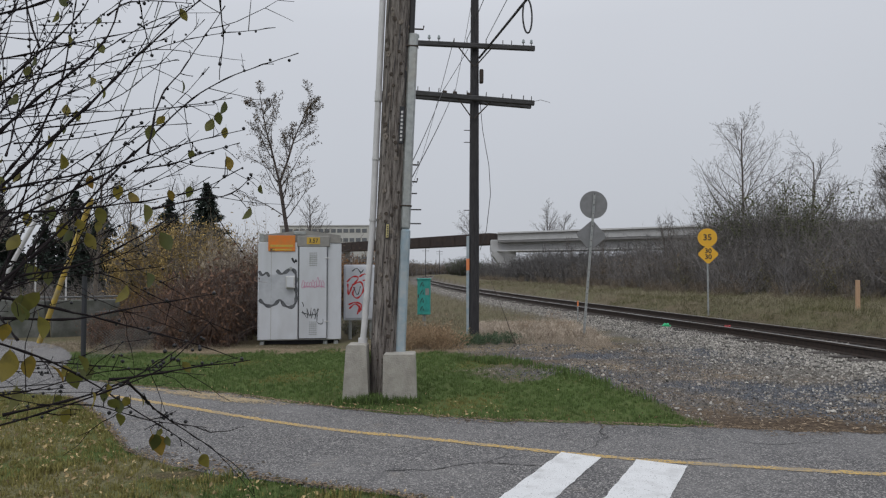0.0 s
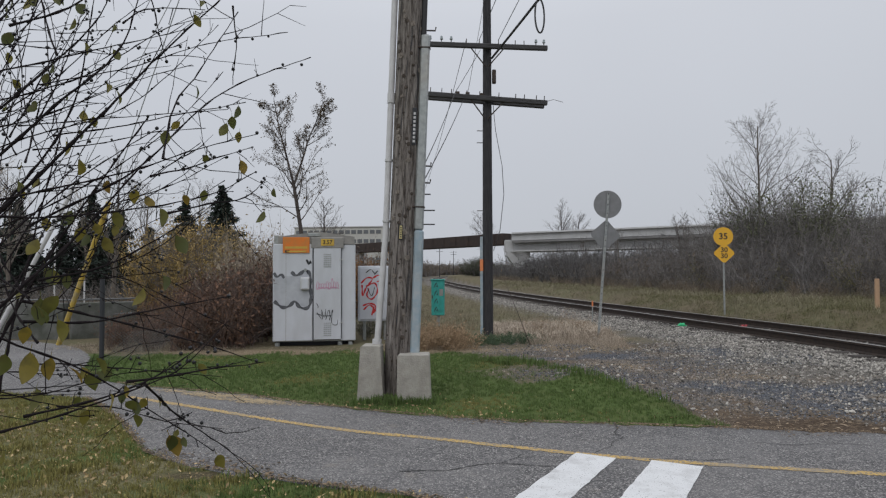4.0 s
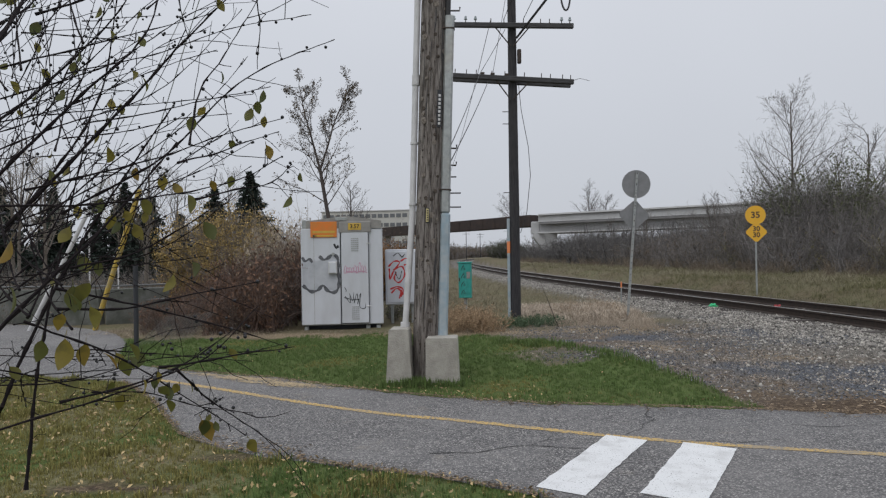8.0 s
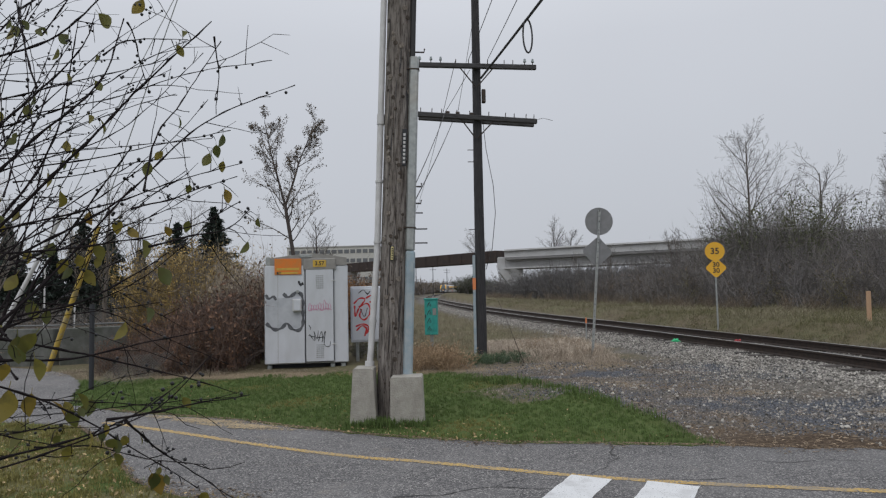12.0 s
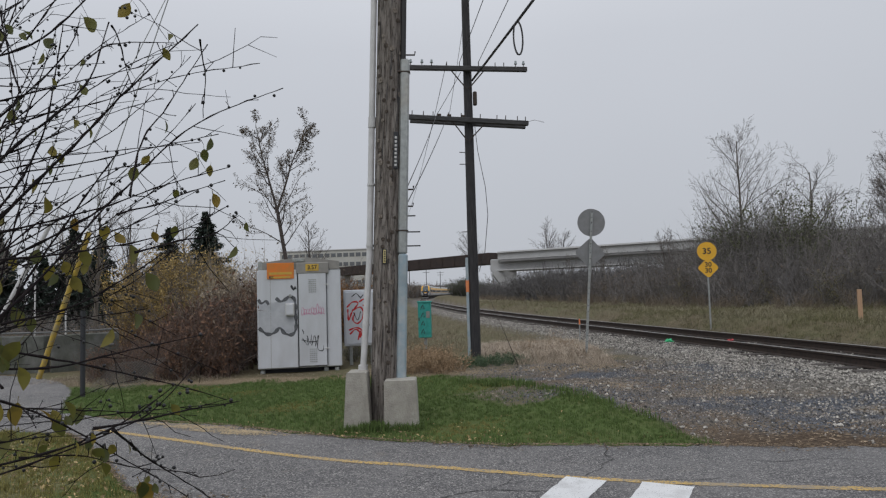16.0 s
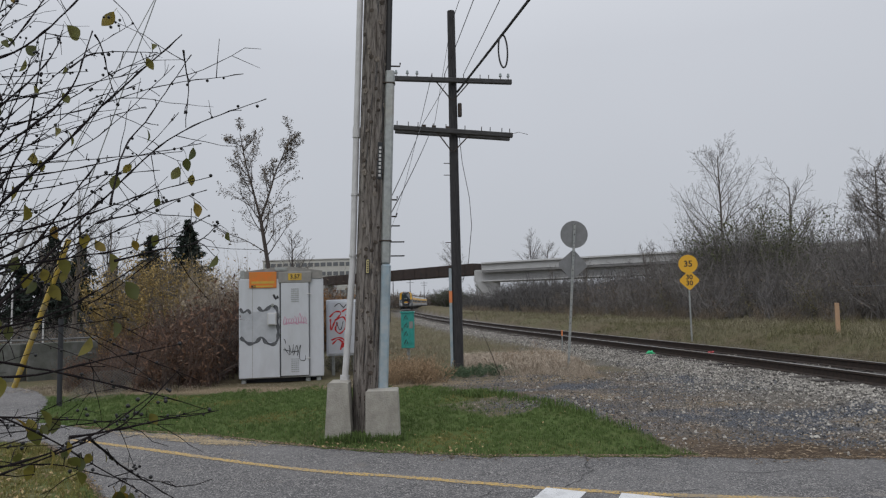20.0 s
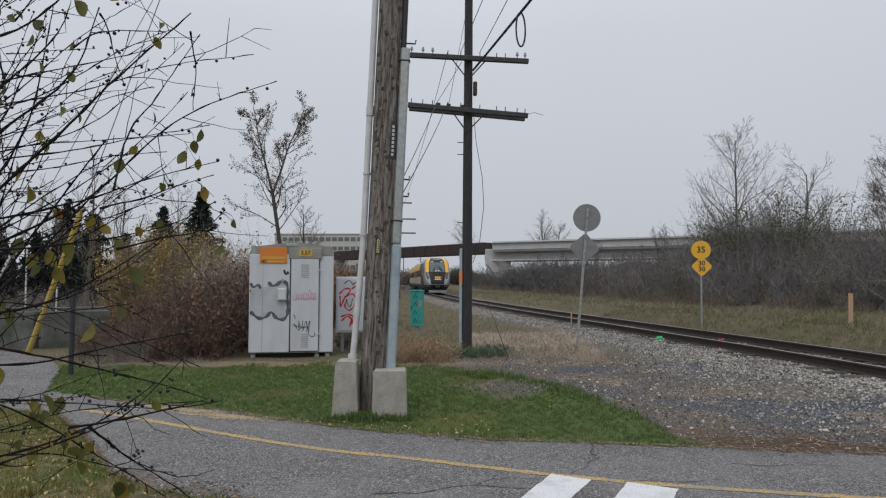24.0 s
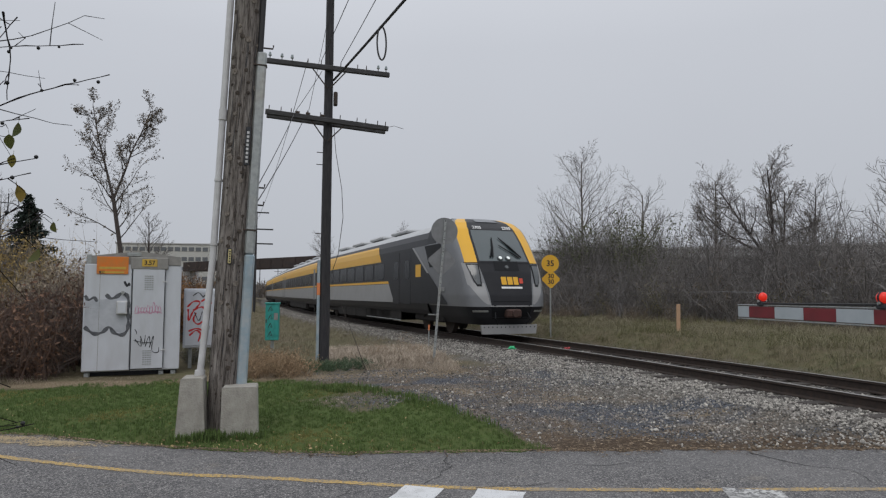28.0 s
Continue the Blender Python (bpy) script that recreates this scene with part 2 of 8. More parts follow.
ASPHALT = asphalt_material()
ROADPAINT = material("white_road_paint", (0.70, 0.71, 0.72), 0.7, second=(0.14, 0.14, 0.145), scale=70, mix=0.5, bump=0.4, contrast=(0.60, 0.66), third=(0.47, 0.47, 0.47), scale3=4.5, mix3=0.7)
YELLOWPAINT = material("worn_yellow_paint", (0.54, 0.36, 0.11), 0.85, second=(0.17, 0.162, 0.155), scale=38, mix=0.5, contrast=(0.47, 0.58), third=(0.24, 0.22, 0.19), scale3=1.1, mix3=0.85, bump=0.3)
WORNPAINT = material("worn_white_paint", (0.55, 0.55, 0.54), 0.8, second=(0.16, 0.158, 0.157), scale=24, mix=0.5, bump=0.4, contrast=(0.46, 0.54), third=(0.22, 0.218, 0.215), scale3=2.5, mix3=0.9)
CRACK = material("crack_tar", (0.05, 0.05, 0.05), 0.95)
SAND = material("washed_sand", (0.50, 0.39, 0.235), 0.95, second=(0.36, 0.29, 0.19), scale=22, mix=0.5, bump=0.4)
CONCRETE = material("weathered_concrete", (0.42, 0.40, 0.36), 0.9, second=(0.30, 0.285, 0.255), scale=6, mix=0.5, third=(0.22, 0.20, 0.17), scale3=2.2, mix3=0.5, bump=0.5, bump_scale=45)
FARCONCRETE = material("bridge_concrete", (0.47, 0.47, 0.47), 0.9, second=(0.38, 0.38, 0.38), scale=0.5, mix=0.4, third=(0.2, 0.2, 0.2), scale3=0.15, mix3=0.3)
PARAPET = material("parapet_concrete", (0.47, 0.475, 0.48), 0.9, second=(0.40, 0.40, 0.40), scale=0.6, mix=0.4)
GIRDER = material("dark_steel_girder", (0.035, 0.027, 0.026), 0.75, 0.2, second=(0.06, 0.04, 0.032), scale=1.2, mix=0.4)
POLEWOOD = material("weathered_pole_wood", (0.205, 0.182, 0.166), 0.9, second=(0.034, 0.027, 0.024), scale=10, mix=0.5, third=(0.31, 0.285, 0.265), scale3=4.2, mix3=0.9, bump=1.0, bump_scale=16, stretch=(5, 5, 0.55), contrast=(0.42, 0.66))
DARKPOLE = material("creosoted_wood", (0.026, 0.026, 0.030), 0.9, second=(0.052, 0.05, 0.053), scale=7, mix=0.5, bump=0.6, bump_scale=26, stretch=(5, 5, 0.5))
ARMWOOD = material("grey_crossarm_wood", (0.078, 0.078, 0.082), 0.9, second=(0.042, 0.041, 0.043), scale=8, mix=0.5, stretch=(0.6, 6, 6), bump=0.5)
PVC = material("white_conduit", (0.62, 0.62, 0.63), 0.45, second=(0.48, 0.48, 0.48), scale=5, mix=0.4)
GALV = material("galvanised_steel", (0.42, 0.44, 0.44), 0.5, 0.6, second=(0.30, 0.32, 0.32), scale=14, mix=0.5, third=(0.36, 0.32, 0.26), scale3=2, mix3=0.4)
BLUEGUARD = material("pale_blue_guard", (0.30, 0.40, 0.47), 0.55, 0.2, second=(0.42, 0.46, 0.48), scale=7, mix=0.5, third=(0.22, 0.27, 0.30), scale3=3, mix3=0.5)
BLACKCABLE = material("black_cable", (0.018, 0.018, 0.02), 0.6)
IRON = material("dark_iron", (0.05, 0.048, 0.046), 0.7, 0.5, second=(0.09, 0.06, 0.045), scale=20, mix=0.4)
GLASSINS = material("pale_insulator", (0.35, 0.40, 0.42), 0.25, 0.0)
CABWHITE = material("white_cabinet_paint", (0.60, 0.625, 0.675), 0.5, second=(0.55, 0.57, 0.61), scale=3, mix=0.5, third=(0.40, 0.41, 0.425), scale3=1.6, mix3=0.35, stretch=(1, 1, 0.35))
CABGREY = material("dull_aluminium", (0.33, 0.32, 0.30), 0.5, 0.35, second=(0.26, 0.25, 0.24), scale=7, mix=0.5)
ORANGE = material("orange_notice", (0.75, 0.19, 0.022), 0.6, second=(0.55, 0.22, 0.05), scale=6, mix=0.4)
YELLOWSIGN = material("yellow_sign_face", (0.80, 0.44, 0.03), 0.5, second=(0.72, 0.40, 0.04), scale=5, mix=0.3)
AMBER = material("amber_plate", (0.66, 0.42, 0.05), 0.6, second=(0.5, 0.33, 0.08), scale=9, mix=0.4)
BLACKPAINT = material("black_paint", (0.03, 0.032, 0.038), 0.7)
SPRAYGREY = material("grey_spray", (0.06, 0.064, 0.075), 0.8, second=(0.16, 0.165, 0.18), scale=14, mix=0.4)
SPRAYHAZE = material("thin_grey_spray", (0.40, 0.42, 0.46), 0.7, second=(0.50, 0.52, 0.56), scale=5, mix=0.5)
OFFICEGLASS = material("office_glass", (0.13, 0.14, 0.15), 0.3)
SPRAYRED = material("red_spray", (0.55, 0.03, 0.03), 0.7)
SPRAYPINK = material("pink_spray", (0.55, 0.25, 0.38), 0.7)
TEAL = material("teal_cabinet_paint", (0.025, 0.30, 0.26), 0.5, second=(0.05, 0.36, 0.32), scale=6, mix=0.4, third=(0.02, 0.14, 0.13), scale3=5, mix3=0.6)
SIGNBACK = material("sign_back_aluminium", (0.26, 0.265, 0.275), 0.55, 0.4, second=(0.21, 0.215, 0.22), scale=6, mix=0.5)
RAILTOP = material("polished_rail", (0.42, 0.40, 0.38), 0.35, 0.9)
RAILSIDE = material("rusted_rail", (0.034, 0.027, 0.024), 0.85, 0.2, second=(0.058, 0.041, 0.033), scale=12, mix=0.5)
TIE = material("old_tie_wood", (0.042, 0.036, 0.033), 0.95, second=(0.075, 0.066, 0.06), scale=14, mix=0.5, stretch=(6, 1, 6), bump=0.6, spread=0.35)
STONE = material("ballast_stone", (0.38, 0.36, 0.325), 0.9, second=(0.17, 0.16, 0.148), scale=9, mix=0.5, spread=0.8, island=True)
PEBBLE = material("gravel_pebbles", (0.10, 0.108, 0.125), 0.9, second=(0.215, 0.185, 0.155), scale=0.7, mix=0.5, contrast=(0.46, 0.60), spread=0.85, island=True)
ORANGEPAINT = material("orange_stake_paint", (0.75, 0.25, 0.10), 0.8)
STAKEWOOD = material("raw_stake_wood", (0.50, 0.33, 0.21), 0.85, second=(0.42, 0.27, 0.17), scale=12, mix=0.4, stretch=(4, 4, 0.6))
GREENRAG = material("green_plastic", (0.03, 0.48, 0.20), 0.5)
REDRAG = material("red_plastic", (0.55, 0.08, 0.09), 0.5)
BARK = material("grey_bark", (0.10, 0.085, 0.072), 0.95, second=(0.16, 0.14, 0.12), scale=9, mix=0.5, stretch=(3, 3, 1), bump=0.5)
DARKBARK = material("dark_bark", (0.045, 0.036, 0.034), 0.8, second=(0.085, 0.068, 0.06), scale=30, mix=0.5, bump=0.3)
TWIG = material("bare_twigs", (0.160, 0.148, 0.140), 0.95, spread=0.45, island=True)
TWIGDARK = material("dark_brush_twigs", (0.178, 0.168, 0.163), 0.95, spread=0.55, island=True)
TWIGRED = material("reddish_brush_twigs", (0.115, 0.078, 0.064), 0.95, spread=0.45, island=True)
PALETWIG = material("pale_dry_stalks", (0.30, 0.255, 0.20), 0.95, spread=0.35, island=True)
LEAFBROWN = material("dry_brown_leaves", (0.14, 0.112, 0.085), 0.9, spread=0.5, island=True)
LEAFRUST = material("rusty_leaves", (0.24, 0.125, 0.05), 0.9, spread=0.5, island=True)
LEAFYELLOW = material("yellowing_leaves", (0.34, 0.245, 0.09), 0.85, spread=0.45, island=True)
LEAFGREEN = material("dull_green_leaves", (0.095, 0.105, 0.045), 0.85, spread=0.45, island=True)
NEEDLES = material("spruce_needles", (0.022, 0.034, 0.026), 0.9, spread=0.4, island=True)


def bush_leaf_material():
    """Thin leaves from dull green to ochre, each its own, letting some light through."""
    m = material("olive_bush_leaves", (0.1, 0.1, 0.03), 0.6)
    N, L = m.node_tree.nodes, m.node_tree.links
    oi = N.new("ShaderNodeObjectInfo")
    cr = N.new("ShaderNodeValToRGB")
    cr.color_ramp.elements[0].color = (0.075, 0.090, 0.028, 1)
    cr.color_ramp.elements[1].color = (0.26, 0.155, 0.03, 1)
    for p, c in ((0.35, (0.12, 0.125, 0.030, 1)), (0.65, (0.19, 0.165, 0.032, 1)), (0.85, (0.24, 0.19, 0.035, 1))):
        cr.color_ramp.elements.new(p).color = c
    L.new(oi.outputs["Random"], cr.inputs[0])
    co, nz = N.new("ShaderNodeTexCoord"), N.new("ShaderNodeTexNoise")
    nz.inputs["Scale"].default_value, nz.inputs["Detail"].default_value = 3.5, 5
    L.new(co.outputs["Object"], nz.inputs["Vector"])
    mr = N.new("ShaderNodeMapRange")
    mr.inputs["From Min"].default_value, mr.inputs["From Max"].default_value, mr.inputs["To Max"].default_value = 0.50, 0.72, 0.7
    L.new(nz.outputs[0], mr.inputs["Value"])
    mx = N.new("ShaderNodeMix")
    mx.data_type = "RGBA"
    L.new(mr.outputs[0], mx.inputs["Factor"])
    L.new(cr.outputs[0], mx.inputs[6])
    mx.inputs[7].default_value = (0.10, 0.085, 0.03, 1)
    L.new(mx.outputs[2], N["Principled BSDF"].inputs["Base Color"])
    tl, ms = N.new("ShaderNodeBsdfTranslucent"), N.new("ShaderNodeMixShader")
    L.new(mx.outputs[2], tl.inputs["Color"])
    ms.inputs[0].default_value = 0.45
    L.new(N["Principled BSDF"].outputs[0], ms.inputs[1])
    L.new(tl.outputs[0], ms.inputs[2])
    L.new(ms.outputs[0], N["Material Output"].inputs["Surface"])
    return m


BUSHLEAF = bush_leaf_material()
BERRY = material("black_berries", (0.008, 0.008, 0.012), 0.35)
GRASS = material("lawn_grass", (0.095, 0.146, 0.040), 0.9, spread=0.45, island=True)
GRASSYELLOW = material("mown_grass_yellow", (0.21, 0.19, 0.06), 0.9, spread=0.45, island=True)
DRYGRASS = material("dry_tan_grass", (0.36, 0.295, 0.225), 0.95, spread=0.4, island=True)
FIELDGRASS = material("faded_field_grass", (0.215, 0.195, 0.13), 0.95, spread=0.45, island=True)
WEEDGREEN = material("green_weeds", (0.075, 0.12, 0.055), 0.9, spread=0.45, island=True)
FALLEN = material("fallen_leaves", (0.36, 0.27, 0.14), 0.85, spread=0.6, island=True)
OFFICEWALL = material("office_wall", (0.50, 0.50, 0.47), 0.85, second=(0.44, 0.44, 0.42), scale=0.4, mix=0.4)
FENCEWIRE = material("fence_wire", (0.16, 0.165, 0.165), 0.6, 0.4)
# greyer twig copy; the haze of distance is mixed into its colour
HAZETWIG = material("hazed_brush_twigs", (0.165, 0.158, 0.158), 0.95, spread=0.4, island=True)
GUARDYELLOW = material("yellow_guy_guard", (0.50, 0.35, 0.06), 0.55, second=(0.34, 0.29, 0.17), scale=7, mix=0.5, contrast=(0.48, 0.66), third=(0.22, 0.18, 0.09), scale3=3, mix3=0.6)
GATEWHITE = material("gate_reflective_white", (0.44, 0.48, 0.51), 0.45, second=(0.38, 0.42, 0.45), scale=5, mix=0.5)
GATERED = material("gate_reflective_red", (0.20, 0.022, 0.03), 0.45, second=(0.15, 0.02, 0.026), scale=5, mix=0.5)
LAMPRED = material("lit_red_lens", (0.5, 0.02, 0.01), 0.3, emit=((1.0, 0.03, 0.012), 0.35))
# train
TDARK = material("train_charcoal", (0.020, 0.021, 0.025), 0.42, 0.0, second=(0.026, 0.027, 0.031), scale=2, mix=0.4, spec=0.22)
TGREY = material("train_mid_grey", (0.19, 0.198, 0.21), 0.38, 0.1, second=(0.165, 0.172, 0.185), scale=2, mix=0.4)
TPALE = material("train_pale_band", (0.33, 0.335, 0.34), 0.4, 0.05, second=(0.29, 0.29, 0.29), scale=1.5, mix=0.4)
TROOF = material("train_roof", (0.50, 0.51, 0.52), 0.5, 0.1, second=(0.42, 0.43, 0.44), scale=1.5, mix=0.4)
TYELLOW = material("train_yellow", (0.78, 0.42, 0.02), 0.38)
TRED = material("train_red_mark", (0.62, 0.06, 0.03), 0.4)
TBLACK = material("train_black", (0.009, 0.010, 0.012), 0.5, spec=0.2)
# windshield base lightened to teal so the colour itself holds reflected sky
TGLASS = material("sky_toned_glass", (0.06, 0.08, 0.085), 0.05, spec=0.9)
TSIDEGLASS = material("train_side_glass", (0.012, 0.014, 0.017), 0.25, spec=0.12)
TWHITE = material("train_white_lettering", (0.8, 0.8, 0.8), 0.5)
TLAMP = material("train_headlight", (0.8, 0.85, 0.85), 0.2, emit=((0.95, 1.0, 0.95), 0.22))
TLENS = material("train_dead_lens", (0.085, 0.095, 0.10), 0.15, spec=0.7)
UNDER = material("underframe_grime", (0.022, 0.021, 0.021), 0.85, second=(0.036, 0.033, 0.03), scale=5, mix=0.4, spec=0.2)

# ------------------------------------------------------------------ plan of the track
# centre line of the track: (x, y), a long left-hand bend that swings away behind the overpass
TRACK = [(12.4, -60), (10.9, -25), (9.6, -6), (9.0, 3), (8.45, 9), (7.85, 14), (7.15, 18.5), (6.1, 25), (5.1, 31), (4.05, 38), (2.75, 48),
         (1.45, 59.5), (-0.2, 78), (-1.9, 100), (-4.5, 140), (-5.75, 193), (-5.6, 238), (-3.6, 280), (0.8, 318), (9.5, 360), (24, 410), (45, 462), (78, 525), (130, 600)]
RAILZ = 0.35


def spline(pts, step=1.0):
    """Catmull-Rom points along a polyline, spaced evenly."""
    P = np.array(pts, float)
    P = np.vstack([2 * P[0] - P[1], P, 2 * P[-1] - P[-2]])
    out = []
    for i in range(1, len(P) - 2):
        for u in np.linspace(0, 1, 40, endpoint=False):
            a, b, c, d = P[i - 1], P[i], P[i + 1], P[i + 2]
            out.append(0.5 * (2 * b + (c - a) * u + (2 * a - 5 * b + 4 * c - d) * u ** 2 + (3 * b - a - 3 * c + d) * u ** 3))
    out.append(P[-2])
    out = np.array(out)
    for _ in range(30):
        out[1:-1] = (out[:-2] + 2 * out[1:-1] + out[2:]) / 4
    s = np.concatenate([[0], np.cumsum(np.linalg.norm(np.diff(out, axis=0), axis=1))])
    t = np.arange(0, s[-1], step)
    return np.stack([np.interp(t, s, out[:, k]) for k in range(out.shape[1])], 1)


LINE = spline(TRACK, 0.5)
LINE_T = np.gradient(LINE, axis=0)
LINE_T /= np.linalg.norm(LINE_T, axis=1)[:, None]
LINE_N = np.stack([LINE_T[:, 1], -LINE_T[:, 0]], 1)     # to the east of the track


def centre_x(y):
    return np.interp(y, LINE[:, 1], LINE[:, 0])


def along(s):
    """Place and direction on the centre line at s metres from its near end."""
    i = np.clip(s / 0.5, 0, len(LINE) - 1.001)
    k = int(i)
    p = LINE[k] + (LINE[k + 1] - LINE[k]) * (i - k)
    d = LINE_T[k] + (LINE_T[k + 1] - LINE_T[k]) * (i - k)
    return p, d


def s_at_y(y):
    return float(np.interp(y, LINE[:, 1], np.arange(len(LINE)) * 0.5))


def smooth01(a, b, x):
    t = np.clip((x - a) / (b - a), 0, 1)
    return t * t * (3 - 2 * t)


def wave(x, y, f, ph=0.0):
    return np.sin(x * f + ph) * np.cos(y * f * 1.13 + ph * 1.7) + 0.5 * np.sin(x * f * 2.3 - y * f * 1.7 + ph)


def height(x, y):
    """Height of the ground sheet."""
    x, y = np.asarray(x, float), np.asarray(y, float)
    d = x - centre_x(y)
    bed = 0.15 * (1 - smooth01(1.45, np.interp(y, [6.7, 9.0], [1.75, 3.3]), np.abs(d)))
    east = 0.50 * smooth01(2.2, 4.2, d) * smooth01(2, 14, y) + 0.55 * smooth01(7, 24, d) * smooth01(5, 30, y)
    west = 0.10 * smooth01(-9, -2.5, d) * smooth01(11, 17, y) * (1 - smooth01(2.0, 4.0, d))
    rough = 0.012 * wave(x, y, 2.1) * smooth01(8.5, 12, y + 0.18 * x)
    far = 0.5 * smooth01(60, 140, y)
    return np.maximum(bed, np.maximum(east, west)) + rough + far * (np.abs(d) > 3)


EYE_TRIM = 0.986   # the asphalt lies a little above the plan's zero
FAR_EDGE = [(-16, 14.6), (-9, 12.0), (-5.6, 10.5), (-4.6, 9.9), (-3.0, 9.3), (-2.07, 8.7), (-1.27, 8.25), (-0.32, 7.85), (0.73, 7.55), (1.72, 7.42), (2.62, 7.28), (4.6, 6.95), (6.64, 6.55), (7.1, 6.5)]
NEAR_EDGE = [(-16, 11.5), (-8, 10.0), (-5.05, 9.08), (-3.88, 7.67), (-2.95, 6.3), (-2.34, 5.8), (-1.8, 5.6), (-1.28, 5.38), (-0.18, 4.98), (0.45, 4.62), (0.95, 4.0), (1.3, 3.0), (1.6, 0.5), (1.7, -6.0)]
LAWN_EDGE = [(-9, 14.0), (-7.1, 13.8), (-6.5, 13.7), (-4.6, 13.5), (-3.1, 14.0), (-2.0, 14.5), (-0.5, 14.0), (0.6, 13.2), (1.36, 12.7), (1.86, 11.5), (2.3, 10.75), (2.5, 9.6), (2.72, 8.6), (2.78, 7.3)]

FAR_EDGE = [(a * EYE_TRIM, b * EYE_TRIM) for a, b in FAR_EDGE]
NEAR_EDGE = [(a * EYE_TRIM, b * EYE_TRIM) for a, b in NEAR_EDGE]


def edge_y(edge, x):
    e = np.array(edge)
    return np.interp(x, e[:, 0], e[:, 1])


# ------------------------------------------------------------------ ground sheet
def zone_weights(x, y):
    """Shares of lawn, gravel and dry grass at a place."""
    d = x - centre_x(y)
    jig = 0.16 * wave(x, y, 3.1, 1.0) + 0.08 * wave(x, y, 9.0, 2.0)
    lawn = smooth01(-0.25, 0.25, edge_y(LAWN_EDGE, x) - y + jig * 1.5) * (y > edge_y(FAR_EDGE, x) - 0.5) * (x < 2.9) * (x > -9)
    bare = np.hypot((x - 1.15) / 0.75, (y - 11.2) / 0.95) + 0.45 * jig * 4
    lawn = lawn * (0.12 + 0.88 * smooth01(0.7, 1.15, bare))
    lawn = np.maximum(lawn, (y < edge_y(FAR_EDGE, x) - 0.8) * (x < 1.8) * 1.0)
    gravel = smooth01(-8.5, -6.0, d + jig * 3) * (1 - smooth01(14.0, 16.0, y + jig * 2)) * (1 - smooth01(2.2, 3.0, d + jig))
    gravel = gravel * (1 - lawn)
    bed = (1 - smooth01(2.3, 3.1, np.abs(d) + jig))
    gravel = np.maximum(gravel, bed)
    dry = np.clip(1 - lawn - gravel, 0, 1)
    return lawn, gravel, dry


def lines(lo, hi, fine_lo, fine_hi, fine, coarse_n):
    a = -np.geomspace(1, 1 + (fine_lo - lo), coarse_n)[::-1] + 1 + fine_lo
    b = np.arange(fine_lo, fine_hi, fine)
    c = np.geomspace(1, 1 + (hi - fine_hi), coarse_n) - 1 + fine_hi
    return np.unique(np.round(np.concatenate([a, b, c]), 4))


gx, gy = lines(-2500, 2500, -9, 14, 0.14, 60), lines(-600, 4000, 3.5, 26, 0.14, 70)
GX, GY = np.meshgrid(gx, gy)
GZ = height(GX, GY)
nx = len(gx)
idx = np.arange(GX.size).reshape(GX.shape)
quads = np.stack([idx[:-1, :-1], idx[:-1, 1:], idx[1:, 1:], idx[1:, :-1]], -1).reshape(-1, 4)
ground_me = numpy_mesh("ground", np.stack([GX.ravel(), GY.ravel(), GZ.ravel()], 1), quads, None, True)
lw, gw, dw = zone_weights(GX.ravel(), GY.ravel())
sx_, sy_ = GX.ravel(), GY.ravel()
soil = 0.6 * smooth01(0.3, 1.0, wave(sx_ * 0.6, sy_, 1.25, 0.4) + 0.3 * wave(sx_, sy_, 5, 1)) * gw * (sy_ < 15.5) * (sx_ < centre_x(sy_) - 3.4)
att = ground_me.color_attributes.new("zone", "FLOAT_COLOR", "POINT")
att.data.foreach_set("color", np.stack([lw, gw, dw, soil], 1).astype(np.float32).ravel())


def blot(cx, cy, rx, ry, x, y):
    """An uneven blot, one inside and nought outside."""
    return smooth01(1.25, 0.65, np.hypot((x - cx) / rx, (y - cy) / ry) + 0.20 * wave(x, y, 3.3, cx) + 0.12 * wave(x, y, 8.0, cy))


def ground_patches(x, y):
    """Shares of blue-grey chippings, straw litter, mud, and ballast dust darkened as gap shade."""
    blue = np.clip(blot(5.3, 9.1, 1.7, 0.75, x, y) + blot(4.0, 9.9, 1.0, 0.35, x, y) + blot(3.0, 13.1, 0.8, 0.45, x, y) + blot(5.2, 13.6, 0.6, 0.5, x, y) + blot(1.75, 12.9, 0.6, 0.25, x, y), 0, 1)
    straw = np.clip(blot(2.6, 14.3, 1.5, 0.45, x, y) + 0.8 * blot(2.9, 11.9, 0.7, 0.35, x, y) + 0.8 * blot(5.9, 8.8, 0.6, 0.22, x, y) + 0.7 * blot(4.5, 10.8, 0.6, 0.25, x, y) + blot(-0.2, 14.4, 2.2, 0.35, x, y) + blot(-4.0, 14.2, 3.0, 0.4, x, y), 0, 1)
    mud = smooth01(1.15, 0.35, y - edge_y(FAR_EDGE, x) + 0.22 * wave(x, y, 3, 2)) * smooth01(2.4, 3.1, x) * (x < 9) + blot(-2.68, 4.75, 0.5, 0.16, x, y) + 0.8 * blot(-2.1, 5.5, 0.4, 0.15, x, y)
    verge = (y < edge_y(FAR_EDGE, x) - 0.8) * smooth01(0.6, -1.6, x) * smooth01(-0.4, 0.8, wave(x, y, 1.9, 0.7))
    d = x - centre_x(y)
    bed = smooth01(-3.9, -2.6, d - 0.9 * smooth01(13, 8, y) + 0.35 * wave(x, y, 2.4, 3)) * (1 - smooth01(2.3, 3.0, d))
    return blue, np.clip(straw + 0.55 * verge, 0, 1), np.clip(mud, 0, 1), bed


PATCH = ground_patches(sx_, sy_)
att = ground_me.color_attributes.new("patch", "FLOAT_COLOR", "POINT")
att.data.foreach_set("color", np.stack(PATCH, 1).astype(np.float32).ravel())


